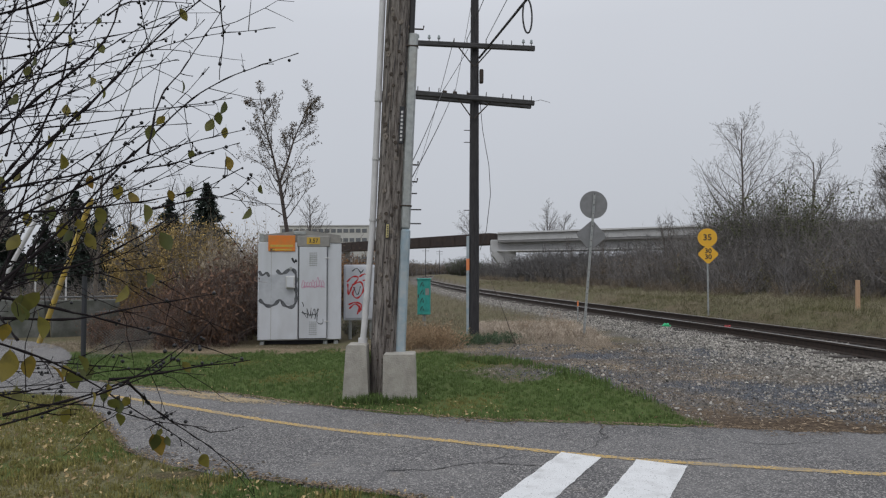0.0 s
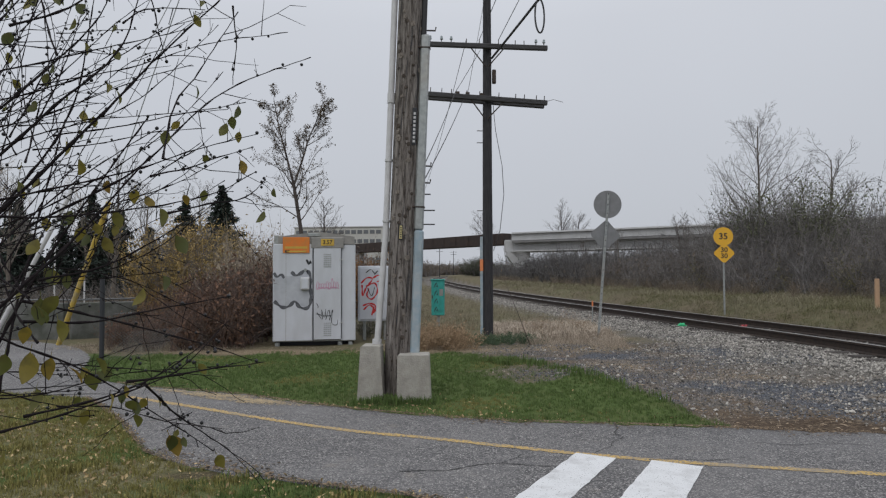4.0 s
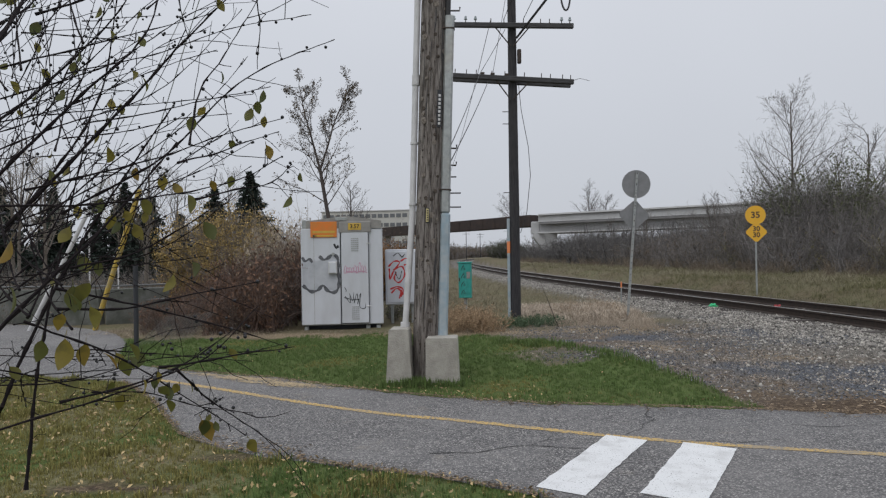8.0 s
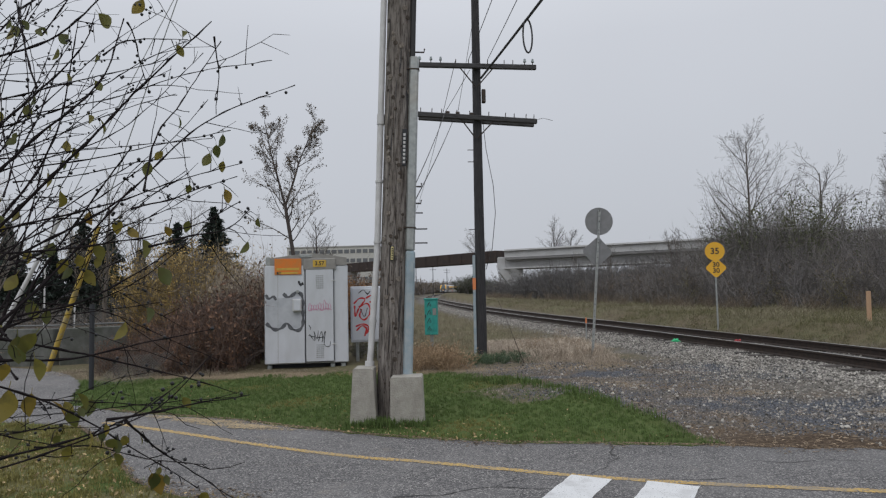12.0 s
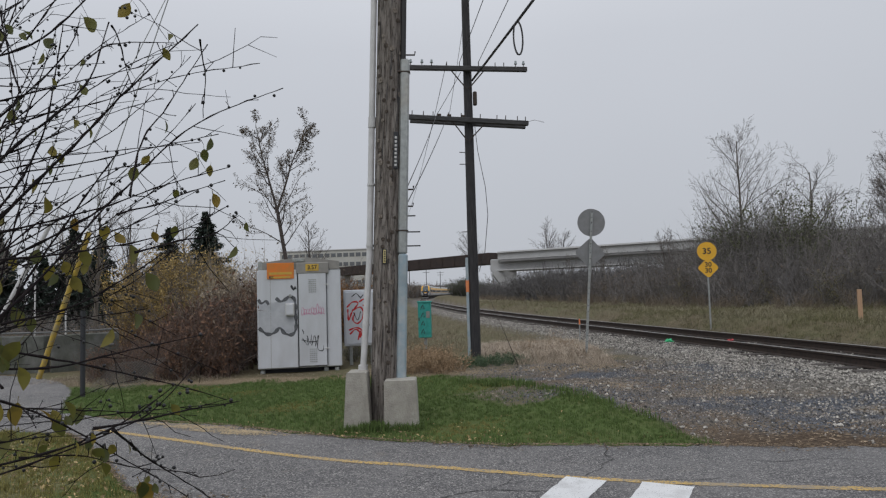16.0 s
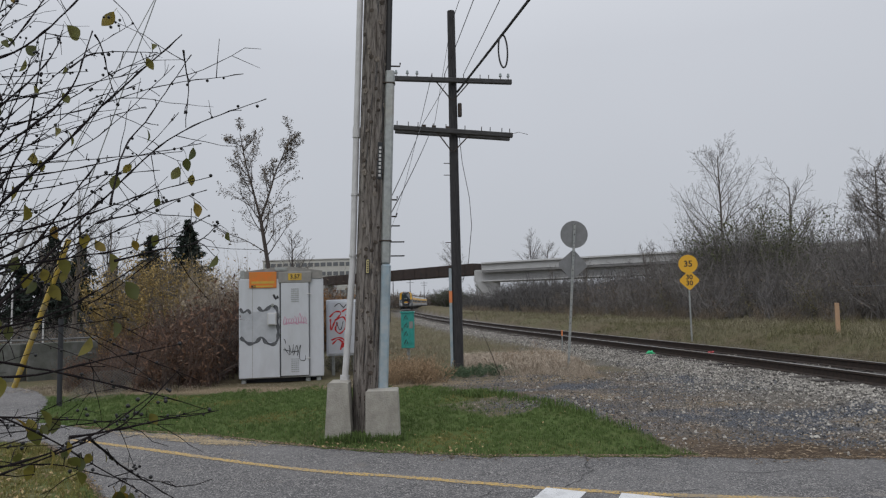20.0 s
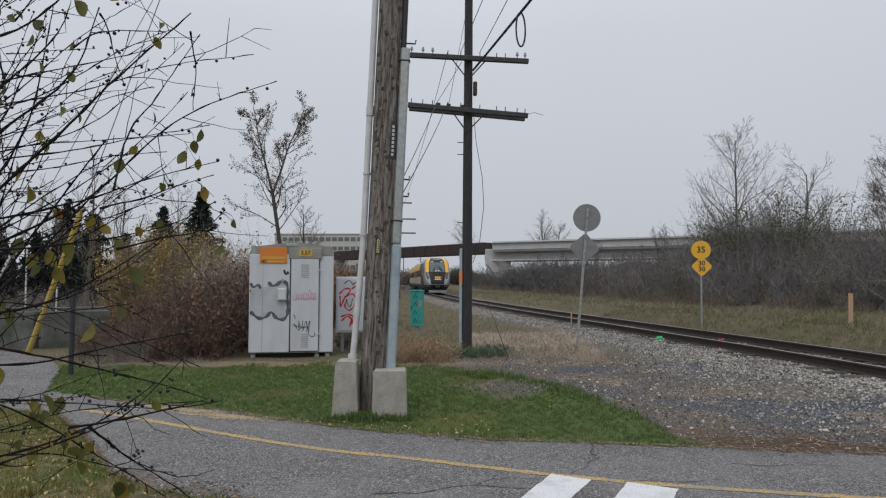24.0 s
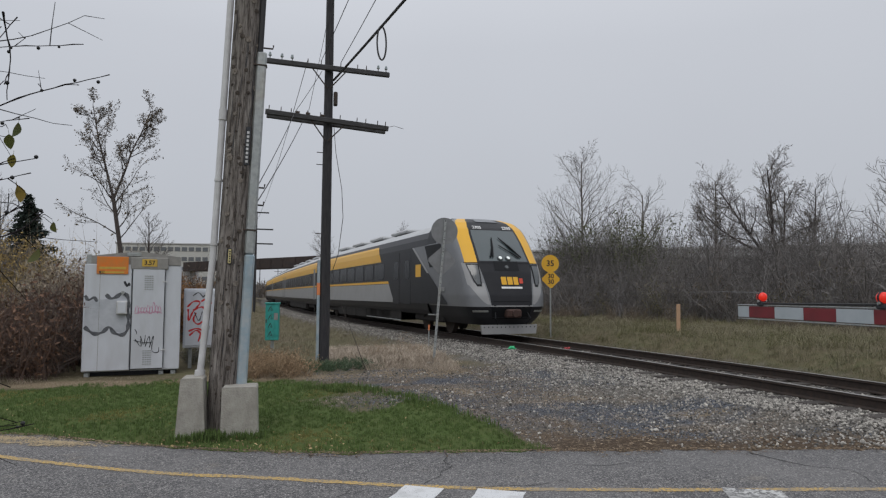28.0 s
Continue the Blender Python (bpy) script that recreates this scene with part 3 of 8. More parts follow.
def ground_material():
    m = bpy.data.materials.new("ground_soil_grass_gravel")
    m.use_nodes = True
    N, L = m.node_tree.nodes, m.node_tree.links
    bsdf = N["Principled BSDF"]
    bsdf.inputs["Roughness"].default_value = 0.95
    bsdf.inputs["Specular IOR Level"].default_value = 0.15
    co = N.new("ShaderNodeTexCoord")
    at = N.new("ShaderNodeVertexColor")
    at.layer_name = "zone"
    sp = N.new("ShaderNodeSeparateColor")
    L.new(at.outputs[0], sp.inputs[0])

    def noise_pair(sc, a, b, lo=0.38, hi=0.62):
        nz = N.new("ShaderNodeTexNoise")
        nz.inputs["Scale"].default_value, nz.inputs["Detail"].default_value, nz.inputs["Roughness"].default_value = sc, 7, 0.65
        L.new(co.outputs["Object"], nz.inputs["Vector"])
        mr = N.new("ShaderNodeMapRange")
        mr.inputs["From Min"].default_value, mr.inputs["From Max"].default_value = lo, hi
        L.new(nz.outputs[0], mr.inputs["Value"])
        mx = N.new("ShaderNodeMix")
        mx.data_type = "RGBA"
        L.new(mr.outputs[0], mx.inputs["Factor"])
        for k, c in ((6, a), (7, b)):
            if isinstance(c, tuple):
                mx.inputs[k].default_value = (*c, 1)
            else:
                L.new(c, mx.inputs[k])
        return mx.outputs[2]

    lawn = noise_pair(1.1, noise_pair(26, (0.06, 0.10, 0.028), (0.11, 0.145, 0.045)), noise_pair(18, (0.12, 0.125, 0.045), (0.075, 0.10, 0.035)), 0.45, 0.7)
    gravel = noise_pair(34, (0.055, 0.048, 0.043), (0.21, 0.19, 0.165), 0.38, 0.62)
    gravel = noise_pair(1.6, gravel, noise_pair(26, (0.20, 0.155, 0.115), (0.085, 0.066, 0.05)), 0.46, 0.62)
    dry = noise_pair(0.33, noise_pair(9, (0.165, 0.135, 0.088), (0.10, 0.082, 0.055)), noise_pair(6, (0.105, 0.108, 0.055), (0.15, 0.13, 0.08)), 0.42, 0.6)

    def blend(a, b, fac):
        mx = N.new("ShaderNodeMix")
        mx.data_type = "RGBA"
        L.new(fac, mx.inputs["Factor"])
        L.new(a, mx.inputs[6])
        L.new(b, mx.inputs[7])
        return mx.outputs[2]

    dirt = noise_pair(22, (0.055, 0.038, 0.028), noise_pair(30, (0.15, 0.105, 0.07), (0.30, 0.235, 0.16)), 0.40, 0.60)
    pa = N.new("ShaderNodeVertexColor")
    pa.layer_name = "patch"
    ps = N.new("ShaderNodeSeparateColor")
    L.new(pa.outputs[0], ps.inputs[0])
    blue = noise_pair(42, (0.038, 0.043, 0.054), (0.15, 0.16, 0.18), 0.4, 0.62)
    straw = noise_pair(30, (0.31, 0.25, 0.17), (0.12, 0.09, 0.06), 0.4, 0.62)
    # ballast bed: its dark tone paints the shade in gaps between stones
    shaded_dust = noise_pair(30, (0.055, 0.050, 0.046), (0.23, 0.215, 0.19), 0.36, 0.62)
    mud = noise_pair(13, noise_pair(26, (0.05, 0.035, 0.026), (0.11, 0.08, 0.056)), (0.22, 0.165, 0.11), 0.5, 0.68)
    out = blend(blend(dry, gravel, sp.outputs[1]), shaded_dust, pa.outputs[1])
    out = blend(out, dirt, at.outputs[1])
    out = blend(blend(out, blue, ps.outputs[0]), lawn, sp.outputs[0])
    out = blend(blend(out, straw, ps.outputs[1]), mud, ps.outputs[2])
    L.new(out, bsdf.inputs["Base Color"])
    nb = N.new("ShaderNodeTexNoise")
    nb.inputs["Scale"].default_value, nb.inputs["Detail"].default_value = 40, 6
    L.new(co.outputs["Object"], nb.inputs["Vector"])
    bp = N.new("ShaderNodeBump")
    bp.inputs["Strength"].default_value, bp.inputs["Distance"].default_value = 0.9, 0.03
    L.new(nb.outputs[0], bp.inputs["Height"])
    L.new(bp.outputs[0], bsdf.inputs["Normal"])
    return m


ground_me.materials.append(ground_material())
ground = tagged(new("ground", ground_me), "mown lawn, grey gravel and dry brown field grass", "ground", kind="structure")


# ------------------------------------------------------------------ asphalt path
def resample(edge, n):
    e = np.array(edge, float)
    s = np.concatenate([[0], np.cumsum(np.linalg.norm(np.diff(e, axis=0), axis=1))])
    t = np.linspace(0, s[-1], n)
    return np.stack([np.interp(t, s, e[:, 0]), np.interp(t, s, e[:, 1])], 1)


def path_mesh():
    """The asphalt between its two ragged edges; it widens toward the crossing."""
    xs = np.concatenate([np.arange(-16, 1.7, 0.1), [1.7]])
    far, near = edge_y(FAR_EDGE, xs), edge_y(NEAR_EDGE, xs)
    xr = np.arange(1.8, 7.15, 0.1)
    far = np.concatenate([far, edge_y(FAR_EDGE, xr)])
    near = np.concatenate([near, np.full(len(xr), -6.0)])
    xs = np.concatenate([xs, xr])
    far = far + 0.045 * np.sin(xs * 7.3) * np.sin(xs * 2.9) + 0.03 * np.sin(xs * 17)
    near = near + 0.05 * np.sin(xs * 5.1 + 1) * np.sin(xs * 2.3)
    k = 14
    e = 0.03 / np.abs(far - near)[:, None]
    u = e + (1 - 2 * e) * np.linspace(0, 1, k - 2)[None]
    u = np.concatenate([np.zeros_like(e), u, np.ones_like(e)], 1)
    Y = near[:, None] + (far - near)[:, None] * u
    X = np.repeat(xs[:, None], k, 1)
    Z = np.full(X.shape, 0.020)
    Z[:, 0] = Z[:, -1] = -0.02
    i = np.arange(X.size).reshape(X.shape)
    q = np.stack([i[:-1, :-1], i[1:, :-1], i[1:, 1:], i[:-1, 1:]], -1).reshape(-1, 4)
    return numpy_mesh("path", np.stack([X.ravel(), Y.ravel(), Z.ravel()], 1), q, ASPHALT, True)


path = tagged(new("path", path_mesh()), "grey worn asphalt path with fine cracks", "path", kind="structure")


def ribbon(points, width, z, ragged=0.0, seed=0, taper=False):
    """A flat strip along points (x, y), with uneven edges."""
    r = random.Random(seed)
    points = [(p[0] * EYE_TRIM, p[1] * EYE_TRIM) for p in points]
    P = spline(points, 0.05) if len(points) > 2 else resample(points, max(3, int(math.dist(points[0], points[-1]) / 0.08)))
    T = np.gradient(P, axis=0)
    T /= np.linalg.norm(T, axis=1)[:, None]
    Nn = np.stack([-T[:, 1], T[:, 0]], 1)
    b, n = Build(), len(P)
    for i in range(n):
        w = width / 2 * (1 if not taper else (1 - 0.8 * i / n))
        for sgn in (-1, 1):
            q = P[i] + Nn[i] * sgn * (w + r.uniform(-ragged, ragged))
            b.v.append((q[0], q[1], z))
    b.f = [(2 * i, 2 * i + 1, 2 * i + 3, 2 * i + 2) for i in range(n - 1)]
    return b


PATHTOP = 0.0235
YELLOW = [(-4.75, 9.2), (-4.5, 9.08), (-3.44, 8.46), (-2.06, 7.6), (-1.09, 7.08), (-0.28, 6.78), (1.11, 6.2), (2.21, 5.86), (3.62, 5.55), (5.4, 5.2), (7.0, 4.9)]
tagged(part("centre_line", ribbon(YELLOW, 0.095, PATHTOP, 0.012, 1), YELLOWPAINT, path), "worn yellow painted centre line")
for k, (a, b_, w) in enumerate((((1.25, 6.13), (0.50, 4.75), 0.36), ((1.90, 5.88), (1.24, 4.62), 0.42), ((4.1, 5.46), (3.5, 4.1), 0.5))):
    part("crosswalk_bar", ribbon([a, b_], w, PATHTOP + 0.002, 0.006, 5 + k), ROADPAINT if k < 2 else WORNPAINT, path, "white painted crosswalk bar" if k < 2 else "worn white crosswalk bar")
for k, (pts, w) in enumerate((([(1.72, 7.46), (1.70, 7.2), (1.62, 6.98), (1.66, 6.8), (1.51, 6.61), (1.46, 6.45), (1.33, 6.32), (1.23, 6.17)], 0.020),
                              ([(-0.48, 5.64), (-0.25, 5.68), (-0.09, 5.67), (0.15, 5.82), (0.38, 5.89), (0.61, 5.83), (0.84, 5.80), (1.2, 5.88)], 0.018), ([(0.38, 5.89), (0.52, 6.05), (0.6, 6.2)], 0.010), ([(1.69, 6.0), (1.95, 6.03), (2.19, 5.98), (2.47, 6.04), (2.69, 6.12)], 0.014),
                              ([(2.9, 6.6), (3.2, 6.5), (3.6, 6.58), (4.1, 6.42)], 0.010),
                              ([(5.0, 6.7), (5.2, 6.1), (5.5, 5.8), (5.3, 5.3)], 0.02))):
    part("crack", ribbon(pts, w, PATHTOP + 0.001, 0.005, 20 + k, True), CRACK, path)
SANDSPOTS = ((-3.25, 9.0, 0.4, 0.07), (-2.8, 8.9, 0.4, 0.05), (-2.5, 8.62, 0.35, 0.05), (-3.6, 9.2, 0.3, 0.06), (-3.0, 8.7, 0.3, 0.04))


def sand_drift():
    """Washed-out sand lying thinly in streaks on the asphalt."""
    r = np.random.RandomState(60)
    x, y = np.concatenate([np.stack([cx + r.normal(0, rx, 1500), cy + r.normal(0, ry, 1500)]) for cx, cy, rx, ry in SANDSPOTS], 1)
    keep = wave(x * 2.1, y * 5.0, 1.6, 0.5) + r.normal(0, 0.4, len(x)) > 0.1
    y = y - 0.42 * (x - np.repeat([c[0] for c in SANDSPOTS], 1500)) * np.repeat([c[0] < -1 for c in SANDSPOTS], 1500)
    x, y = x[keep], y[keep]
    v, f = np.array([(-1, -0.4, 0), (0.3, -0.8, 0), (1, 0.2, 0), (-0.2, 0.8, 0)]), np.array([(0, 1, 2), (0, 2, 3)])
    V, F = strew(v, f, np.stack([x, y, 0.0262 + 0.002 * r.rand(len(x))], 1), r.uniform(0, 6.28, len(x)), 0.004 + 0.016 * r.rand(len(x)) ** 2)
    return numpy_mesh("sand_drift", V, F, SAND)


tagged(new("sand_drift", sand_drift()), "thin streaks of washed-out sand on the asphalt", "sand", kind="stuff")


def edge_litter():
    """Flat crumbs of soil, straw and leaf along both edges of the asphalt, thinning onto it."""
    r = np.random.RandomState(61)
    n = 6000
    xa = r.uniform(-5.2, 7.0, n)
    ya = edge_y(FAR_EDGE, xa) - np.abs(r.normal(0, 0.10, n)) * (0.6 + 0.8 * (wave(xa, xa * 0, 1.7, 0.6) > 0.2)) + 0.06
    xb = r.uniform(-5.0, 0.9, n // 2)
    yb = edge_y(NEAR_EDGE, xb) + np.abs(r.normal(0, 0.13, n // 2)) * (0.4 + 1.0 * (wave(xb, xb * 0, 1.5, 2.0) > 0.3)) - 0.03
    x, y = np.concatenate([xa, xb]), np.concatenate([ya, yb])
    v = np.array([(-1, -0.3, 0), (0.1, -0.5, 0.12), (1, 0.1, 0), (-0.1, 0.5, 0.15)])
    f = np.array([(0, 1, 2), (0, 2, 3)])
    s_ = 0.005 + 0.02 * r.rand(len(x)) ** 2
    V, F = strew(v, f, np.stack([x, y, np.full(len(x), 0.026)], 1), r.uniform(0, 6.28, len(x)), s_, r.uniform(-0.35, 0.35, len(x)))
    return numpy_mesh("edge_litter", V, F, material("soil_and_straw_crumbs", (0.17, 0.125, 0.082), 0.95, spread=0.75, island=True))


tagged(new("edge_litter", edge_litter()), "crumbs of soil, straw and leaf along the asphalt", "litter", kind="stuff")
side_road = tagged(part("side_road", ribbon([(-6.9, 9.4), (-7.85, 11.3), (-8.65, 12.9), (-10.1, 14.6), (-12.5, 15.9), (-17, 16.9), (-30, 18.5)], 2.6, 0.035, 0.04, 60), ASPHALT), "grey asphalt side road behind the brush", "road", kind="structure")


# ------------------------------------------------------------------ railway track
track = thing("railway_track", "single railway track with rusted rails on old ties", "railway track", kind="structure")
GAUGE = 1.50


def rail_build(side, s0, s1, head):
    """One rail: a head strip or the web and foot, swept along the centre line."""
    prof = [(-0.036, 0.002), (-0.036, -0.002), (0.036, -0.002), (0.036, 0.002)] if head else \
        [(-0.036, 0.0), (-0.036, -0.035), (-0.009, -0.05), (-0.009, -0.145), (-0.07, -0.165), (-0.07, -0.18), (0.07, -0.18), (0.07, -0.165), (0.009, -0.145), (0.009, -0.05), (0.036, -0.035), (0.036, 0.0)]
    i0, i1 = int(s0 / 0.5), int(s1 / 0.5)
    b, n = Build(), len(prof)
    rows = list(range(i0, i1, 2 if s0 < 140 else 4))
    for i in rows:
        for u, w in prof:
            q = LINE[i] + LINE_N[i] * (side * GAUGE / 2 + u)
            b.v.append((q[0], q[1], RAILZ + w))
    for r in range(len(rows) - 1):
        for k in range(n):
            k2 = (k + 1) % n
            b.f.append((r * n + k, r * n + k2, (r + 1) * n + k2, (r + 1) * n + k))
    return b


for side in (-1, 1):
    rail = part("rail", rail_build(side, 0, 660, False), RAILSIDE, track, smooth=False)
    part("rail_head", rail_build(side, 0, 660, True), RAILTOP, rail, "bright worn rail head")
tie_me = Build().box(0, 0, 0, 2.55, 0.22, 0.17, 0.012).mesh("tie", TIE)
s_first = s_at_y(2.0)
for k in range(150):
    s = s_first + k * 0.56
    p, d = along(s)
    a = math.degrees(math.atan2(d[1], d[0])) - 90
    part("tie", tie_me, None, track, m=pose(p[0] + rnd.uniform(-0.06, 0.06), p[1], RAILZ - 0.255 + rnd.uniform(-0.008, 0.004), 0, 0, a + rnd.uniform(-1.5, 1.5)))
far_ties = Build()
for k in range(150, 620):
    p, d = along(s_first + k * 0.56)
    far_ties.box(0, 0, 0, 2.55, 0.22, 0.17, 0, pose(p[0], p[1], RAILZ - 0.285, 0, 0, math.degrees(math.atan2(d[1], d[0])) - 90))
tagged(part("distant_ties", far_ties, TIE, track), kind="stuff")


def octa(seed):
    r = np.random.RandomState(seed)
    v = np.array([(1, 0, 0), (-1, 0, 0), (0, 1, 0), (0, -1, 0), (0, 0, 1), (0, 0, -1), (.6, .6, .5), (-.6, .5, .5)], float)
    v *= r.uniform(0.7, 1.15, (8, 1))
    f = np.array([(0, 6, 4), (6, 2, 4), (2, 7, 4), (7, 1, 4), (1, 3, 4), (3, 0, 4), (0, 2, 6), (2, 1, 7), (2, 0, 5), (1, 2, 5), (3, 1, 5), (0, 3, 5)])
    return v, f


def stones():
    """Loose ballast beside and between the rails, and thinner gravel toward the path."""
    r = np.random.RandomState(5)
    vs, fs, n0 = [], [], 0
    jobs = []
    n = 54000
    y = 5 + 75 * r.rand(n) ** 2.1
    foot = np.interp(y, [6, 9, 12, 17], [-1.75, -1.95, -2.35, -2.65])
    d = np.where(r.rand(n) < 0.66, foot + (-0.85 - foot) * r.rand(n), r.uniform(-0.85, 2.4, n)) - 0.9 * (r.rand(n) < 0.14) * r.rand(n)
    jobs.append((centre_x(y) + d, y, r.uniform(0.012, 0.032, n)))
    y = 6.6 + 11 * r.rand(15000)
    x = r.uniform(1.2, 8, 15000)
    lw_, gw_, _ = zone_weights(x, y)
    ok = (gw_ > r.rand(15000)) & (x > centre_x(y) - 3.4 - 1.2 * r.rand(15000) ** 2) & (y > edge_y(FAR_EDGE, x) + 0.1) & (x < centre_x(y) - 1.0)
    jobs.append((x[ok], y[ok], r.uniform(0.007, 0.024, ok.sum()) * (0.6 + 0.4 * smooth01(-6, -3, x[ok] - centre_x(y[ok])))))
    x, y = r.uniform(1.5, 7.5, 2600), r.uniform(7.6, 15.5, 2600)
    _, gw_, _ = zone_weights(x, y)
    ok = (gw_ > 0.5) & (x < centre_x(y) - 2.2) & (ground_patches(x, y)[2] < 0.4)
    jobs.append((x[ok], y[ok], 0.008 + 0.03 * r.rand(ok.sum()) ** 3))
    for k, (x, y, s) in enumerate(jobs):
        for v in range(3):
            sel = slice(v, None, 3)
            bv, bf = octa(k * 3 + v)
            sz = s[sel][:, None] * r.uniform(0.6, 1.2, (len(s[sel]), 3))
            V, F = strew(bv, bf, np.stack([x[sel], y[sel], height(x[sel], y[sel]) + s[sel] * 0.3], 1), r.uniform(0, 6.28, len(s[sel])), sz, r.uniform(-0.8, 0.8, len(s[sel])))
            vs.append(V)
            fs.append(F + n0)
            n0 += len(V)
    return numpy_mesh("ballast", np.concatenate(vs), np.concatenate(fs), STONE)


tagged(new("ballast", stones()), "grey crushed stone ballast along the rails", "gravel", kind="stuff")


def pebbles():
    """Small sharp gravel between the lawn and the ballast, thick in some patches and thin in others."""
    r = np.random.RandomState(8)
    n = 60000
    y = 6.7 + 10 * r.rand(n) ** 1.3
    x = r.uniform(0.3, 8.5, n)
    lw_, gw_, _ = zone_weights(x, y)
    ok = (gw_ > r.rand(n)) & (y > edge_y(FAR_EDGE, x) + 0.12) & (x < centre_x(y) - 1.6) & (ground_patches(x, y)[2] < 0.25 + 0.6 * r.rand(n)) & (wave(x * 0.6, y, 1.25, 0.4) + r.normal(0, 0.45, n) < 0.55)
    x, y = x[ok], y[ok]
    s = r.uniform(0.006, 0.02, len(x)) ** 1.0
    v = np.array([(1, 0.2, -0.2), (-0.3, 0.9, -0.2), (-0.9, -0.2, -0.2), (0.3, -0.9, -0.2), (0.1, 0.1, 0.75)])
    f = np.array([(0, 1, 4), (1, 2, 4), (2, 3, 4), (3, 0, 4)])
    sz = s[:, None] * r.uniform(0.6, 1.3, (len(s), 3))
    V, F = strew(v, f, np.stack([x, y, height(x, y) + 0.003], 1), r.uniform(0, 6.28, len(s)), sz, r.uniform(-0.5, 0.5, len(s)))
    return numpy_mesh("gravel", V, F, PEBBLE)


def gravel_litter():
    """Straw bits, chips and pale stones lying loose over the trodden gravel."""
    r = np.random.RandomState(18)
    n = 15000
    x, y = r.uniform(0.8, 7.2, n), 6.7 + 9.2 * r.rand(n)
    _, gw_, dw_ = zone_weights(x, y)
    pt = ground_patches(x, y)
    want = np.clip(0.25 + 0.9 * pt[1] + 0.8 * pt[2] - 0.35 * pt[0], 0, 1) * (gw_ + dw_)
    ok = (want > r.rand(n)) & (y > edge_y(FAR_EDGE, x) + 0.02) & (x < centre_x(y) - 2.9)
    x, y = x[ok], y[ok]
    v, f = np.array([(-1, -0.14, 0), (0.2, -0.2, 0.10), (1, 0.05, 0), (-0.1, 0.2, 0.12)]), np.array([(0, 1, 2), (0, 2, 3)])
    s_ = 0.010 + 0.034 * r.rand(len(x)) ** 2
    V, F = strew(v, f, np.stack([x, y, height(x, y) + 0.012], 1), r.uniform(0, 6.28, len(x)), s_, r.uniform(-0.5, 0.5, len(x)))
    return numpy_mesh("gravel_litter", V, F, material("straw_and_chips", (0.30, 0.235, 0.165), 0.95, spread=0.75, island=True))


tagged(new("gravel_litter", gravel_litter()), "straw and bark chips strewn over the gravel", "litter", kind="stuff")
tagged(new("gravel", pebbles()), "mixed grey gravel between the lawn and the ballast", "gravel", kind="stuff")

# ------------------------------------------------------------------ big utility pole with its conduits and concrete blocks
def lean(x, y, z, right=0.0, back=0.0):
    """A base pose for an upright thing that leans to +x and to +y by degrees."""
    return pose(x, y, z, -back, right, 0)


def round_pole(h, r0, r1, n=20, wob=0.012, seed=3):
    r = random.Random(seed)
    b, rows = Build(), 26
    for i in range(rows):
        t = i / (rows - 1)
        rad = r0 + (r1 - r0) * t
        for k in range(n):
            a = 2 * math.pi * k / n
            q = rad * (1 + wob * math.sin(a * 5 + i * 0.35) + wob * r.uniform(-1, 1))
            b.v.append((q * math.cos(a), q * math.sin(a), h * t - 0.3))
    for i in range(rows - 1):
        for k in range(n):
            k2 = (k + 1) % n
            b.f.append((i * n + k, i * n + k2, (i + 1) * n + k2, (i + 1) * n + k))
    b.f.append(tuple((rows - 1) * n + k for k in range(n)))
    return b


big_pole = thing("utility_pole", "tall weathered brown wooden utility pole with conduits", "utility pole", m=lean(-0.80, 9.0, 0, 2.3))
part("pole_shaft", round_pole(13.5, 0.195, 0.165), POLEWOOD, big_pole, smooth=True)
knots = Build()
for k in range(70):
    a, z = rnd.uniform(-2.6, -0.5), rnd.uniform(0.4, 7.5)
    rr = 0.192 - z * 0.0022
    c = Vector((math.cos(a) * rr, math.sin(a) * rr, z))
    o = Vector((math.cos(a), math.sin(a), 0))
    s = rnd.uniform(0.010, 0.034)
    knots.tube([c - o * 0.02, c + o * 0.006, c + o * 0.009], [s * 1.2, s, s * 0.4], 7)
for k in range(190):
    a, z = rnd.uniform(-2.9, -0.2), rnd.uniform(0.3, 7.6)
    w, hh, da = rnd.uniform(0.0012, 0.0045), rnd.uniform(0.08, 0.55), rnd.uniform(-0.05, 0.05)
    pts = []
    for u, ww in ((0, 0.15), (0.3, 1.0), (0.7, 0.8), (1.0, 0.1)):
        aa, zz = a + da * u + rnd.uniform(-0.012, 0.012), z + hh * u
        rr = 0.1975 - zz * 0.00222
        pts.append((aa, zz, rr, w * ww))
    n0 = len(knots.v)
    for aa, zz, rr, ww in pts:
        for sg in (-1, 1):
            knots.v.append((math.cos(aa + sg * ww / rr) * rr, math.sin(aa + sg * ww / rr) * rr, zz))
    knots.f.extend((n0 + 2 * i, n0 + 2 * i + 1, n0 + 2 * i + 3, n0 + 2 * i + 2) for i in range(3))
for k in range(420):
    a, z = rnd.uniform(-2.9, -0.2), rnd.uniform(0.3, 7.6)
    w, hh, rr = rnd.uniform(0.002, 0.006), rnd.uniform(0.010, 0.045), 0.1985 - z * 0.00222
    n0 = len(knots.v)
    for u, ww in ((0, 0.2), (0.4, 1.0), (1.0, 0.3)):
        for sg in (-1, 1):
            knots.v.append((math.cos(a + sg * w * ww / rr) * rr, math.sin(a + sg * w * ww / rr) * rr, z + hh * u))
    knots.f.extend((n0 + 2 * i, n0 + 2 * i + 1, n0 + 2 * i + 3, n0 + 2 * i + 2) for i in range(2))
tagged(part("knot", knots, material("knot_wood", (0.028, 0.021, 0.017), 0.9, second=(0.10, 0.08, 0.065), scale=24), big_pole), "dark knots and splinters", kind="stuff")
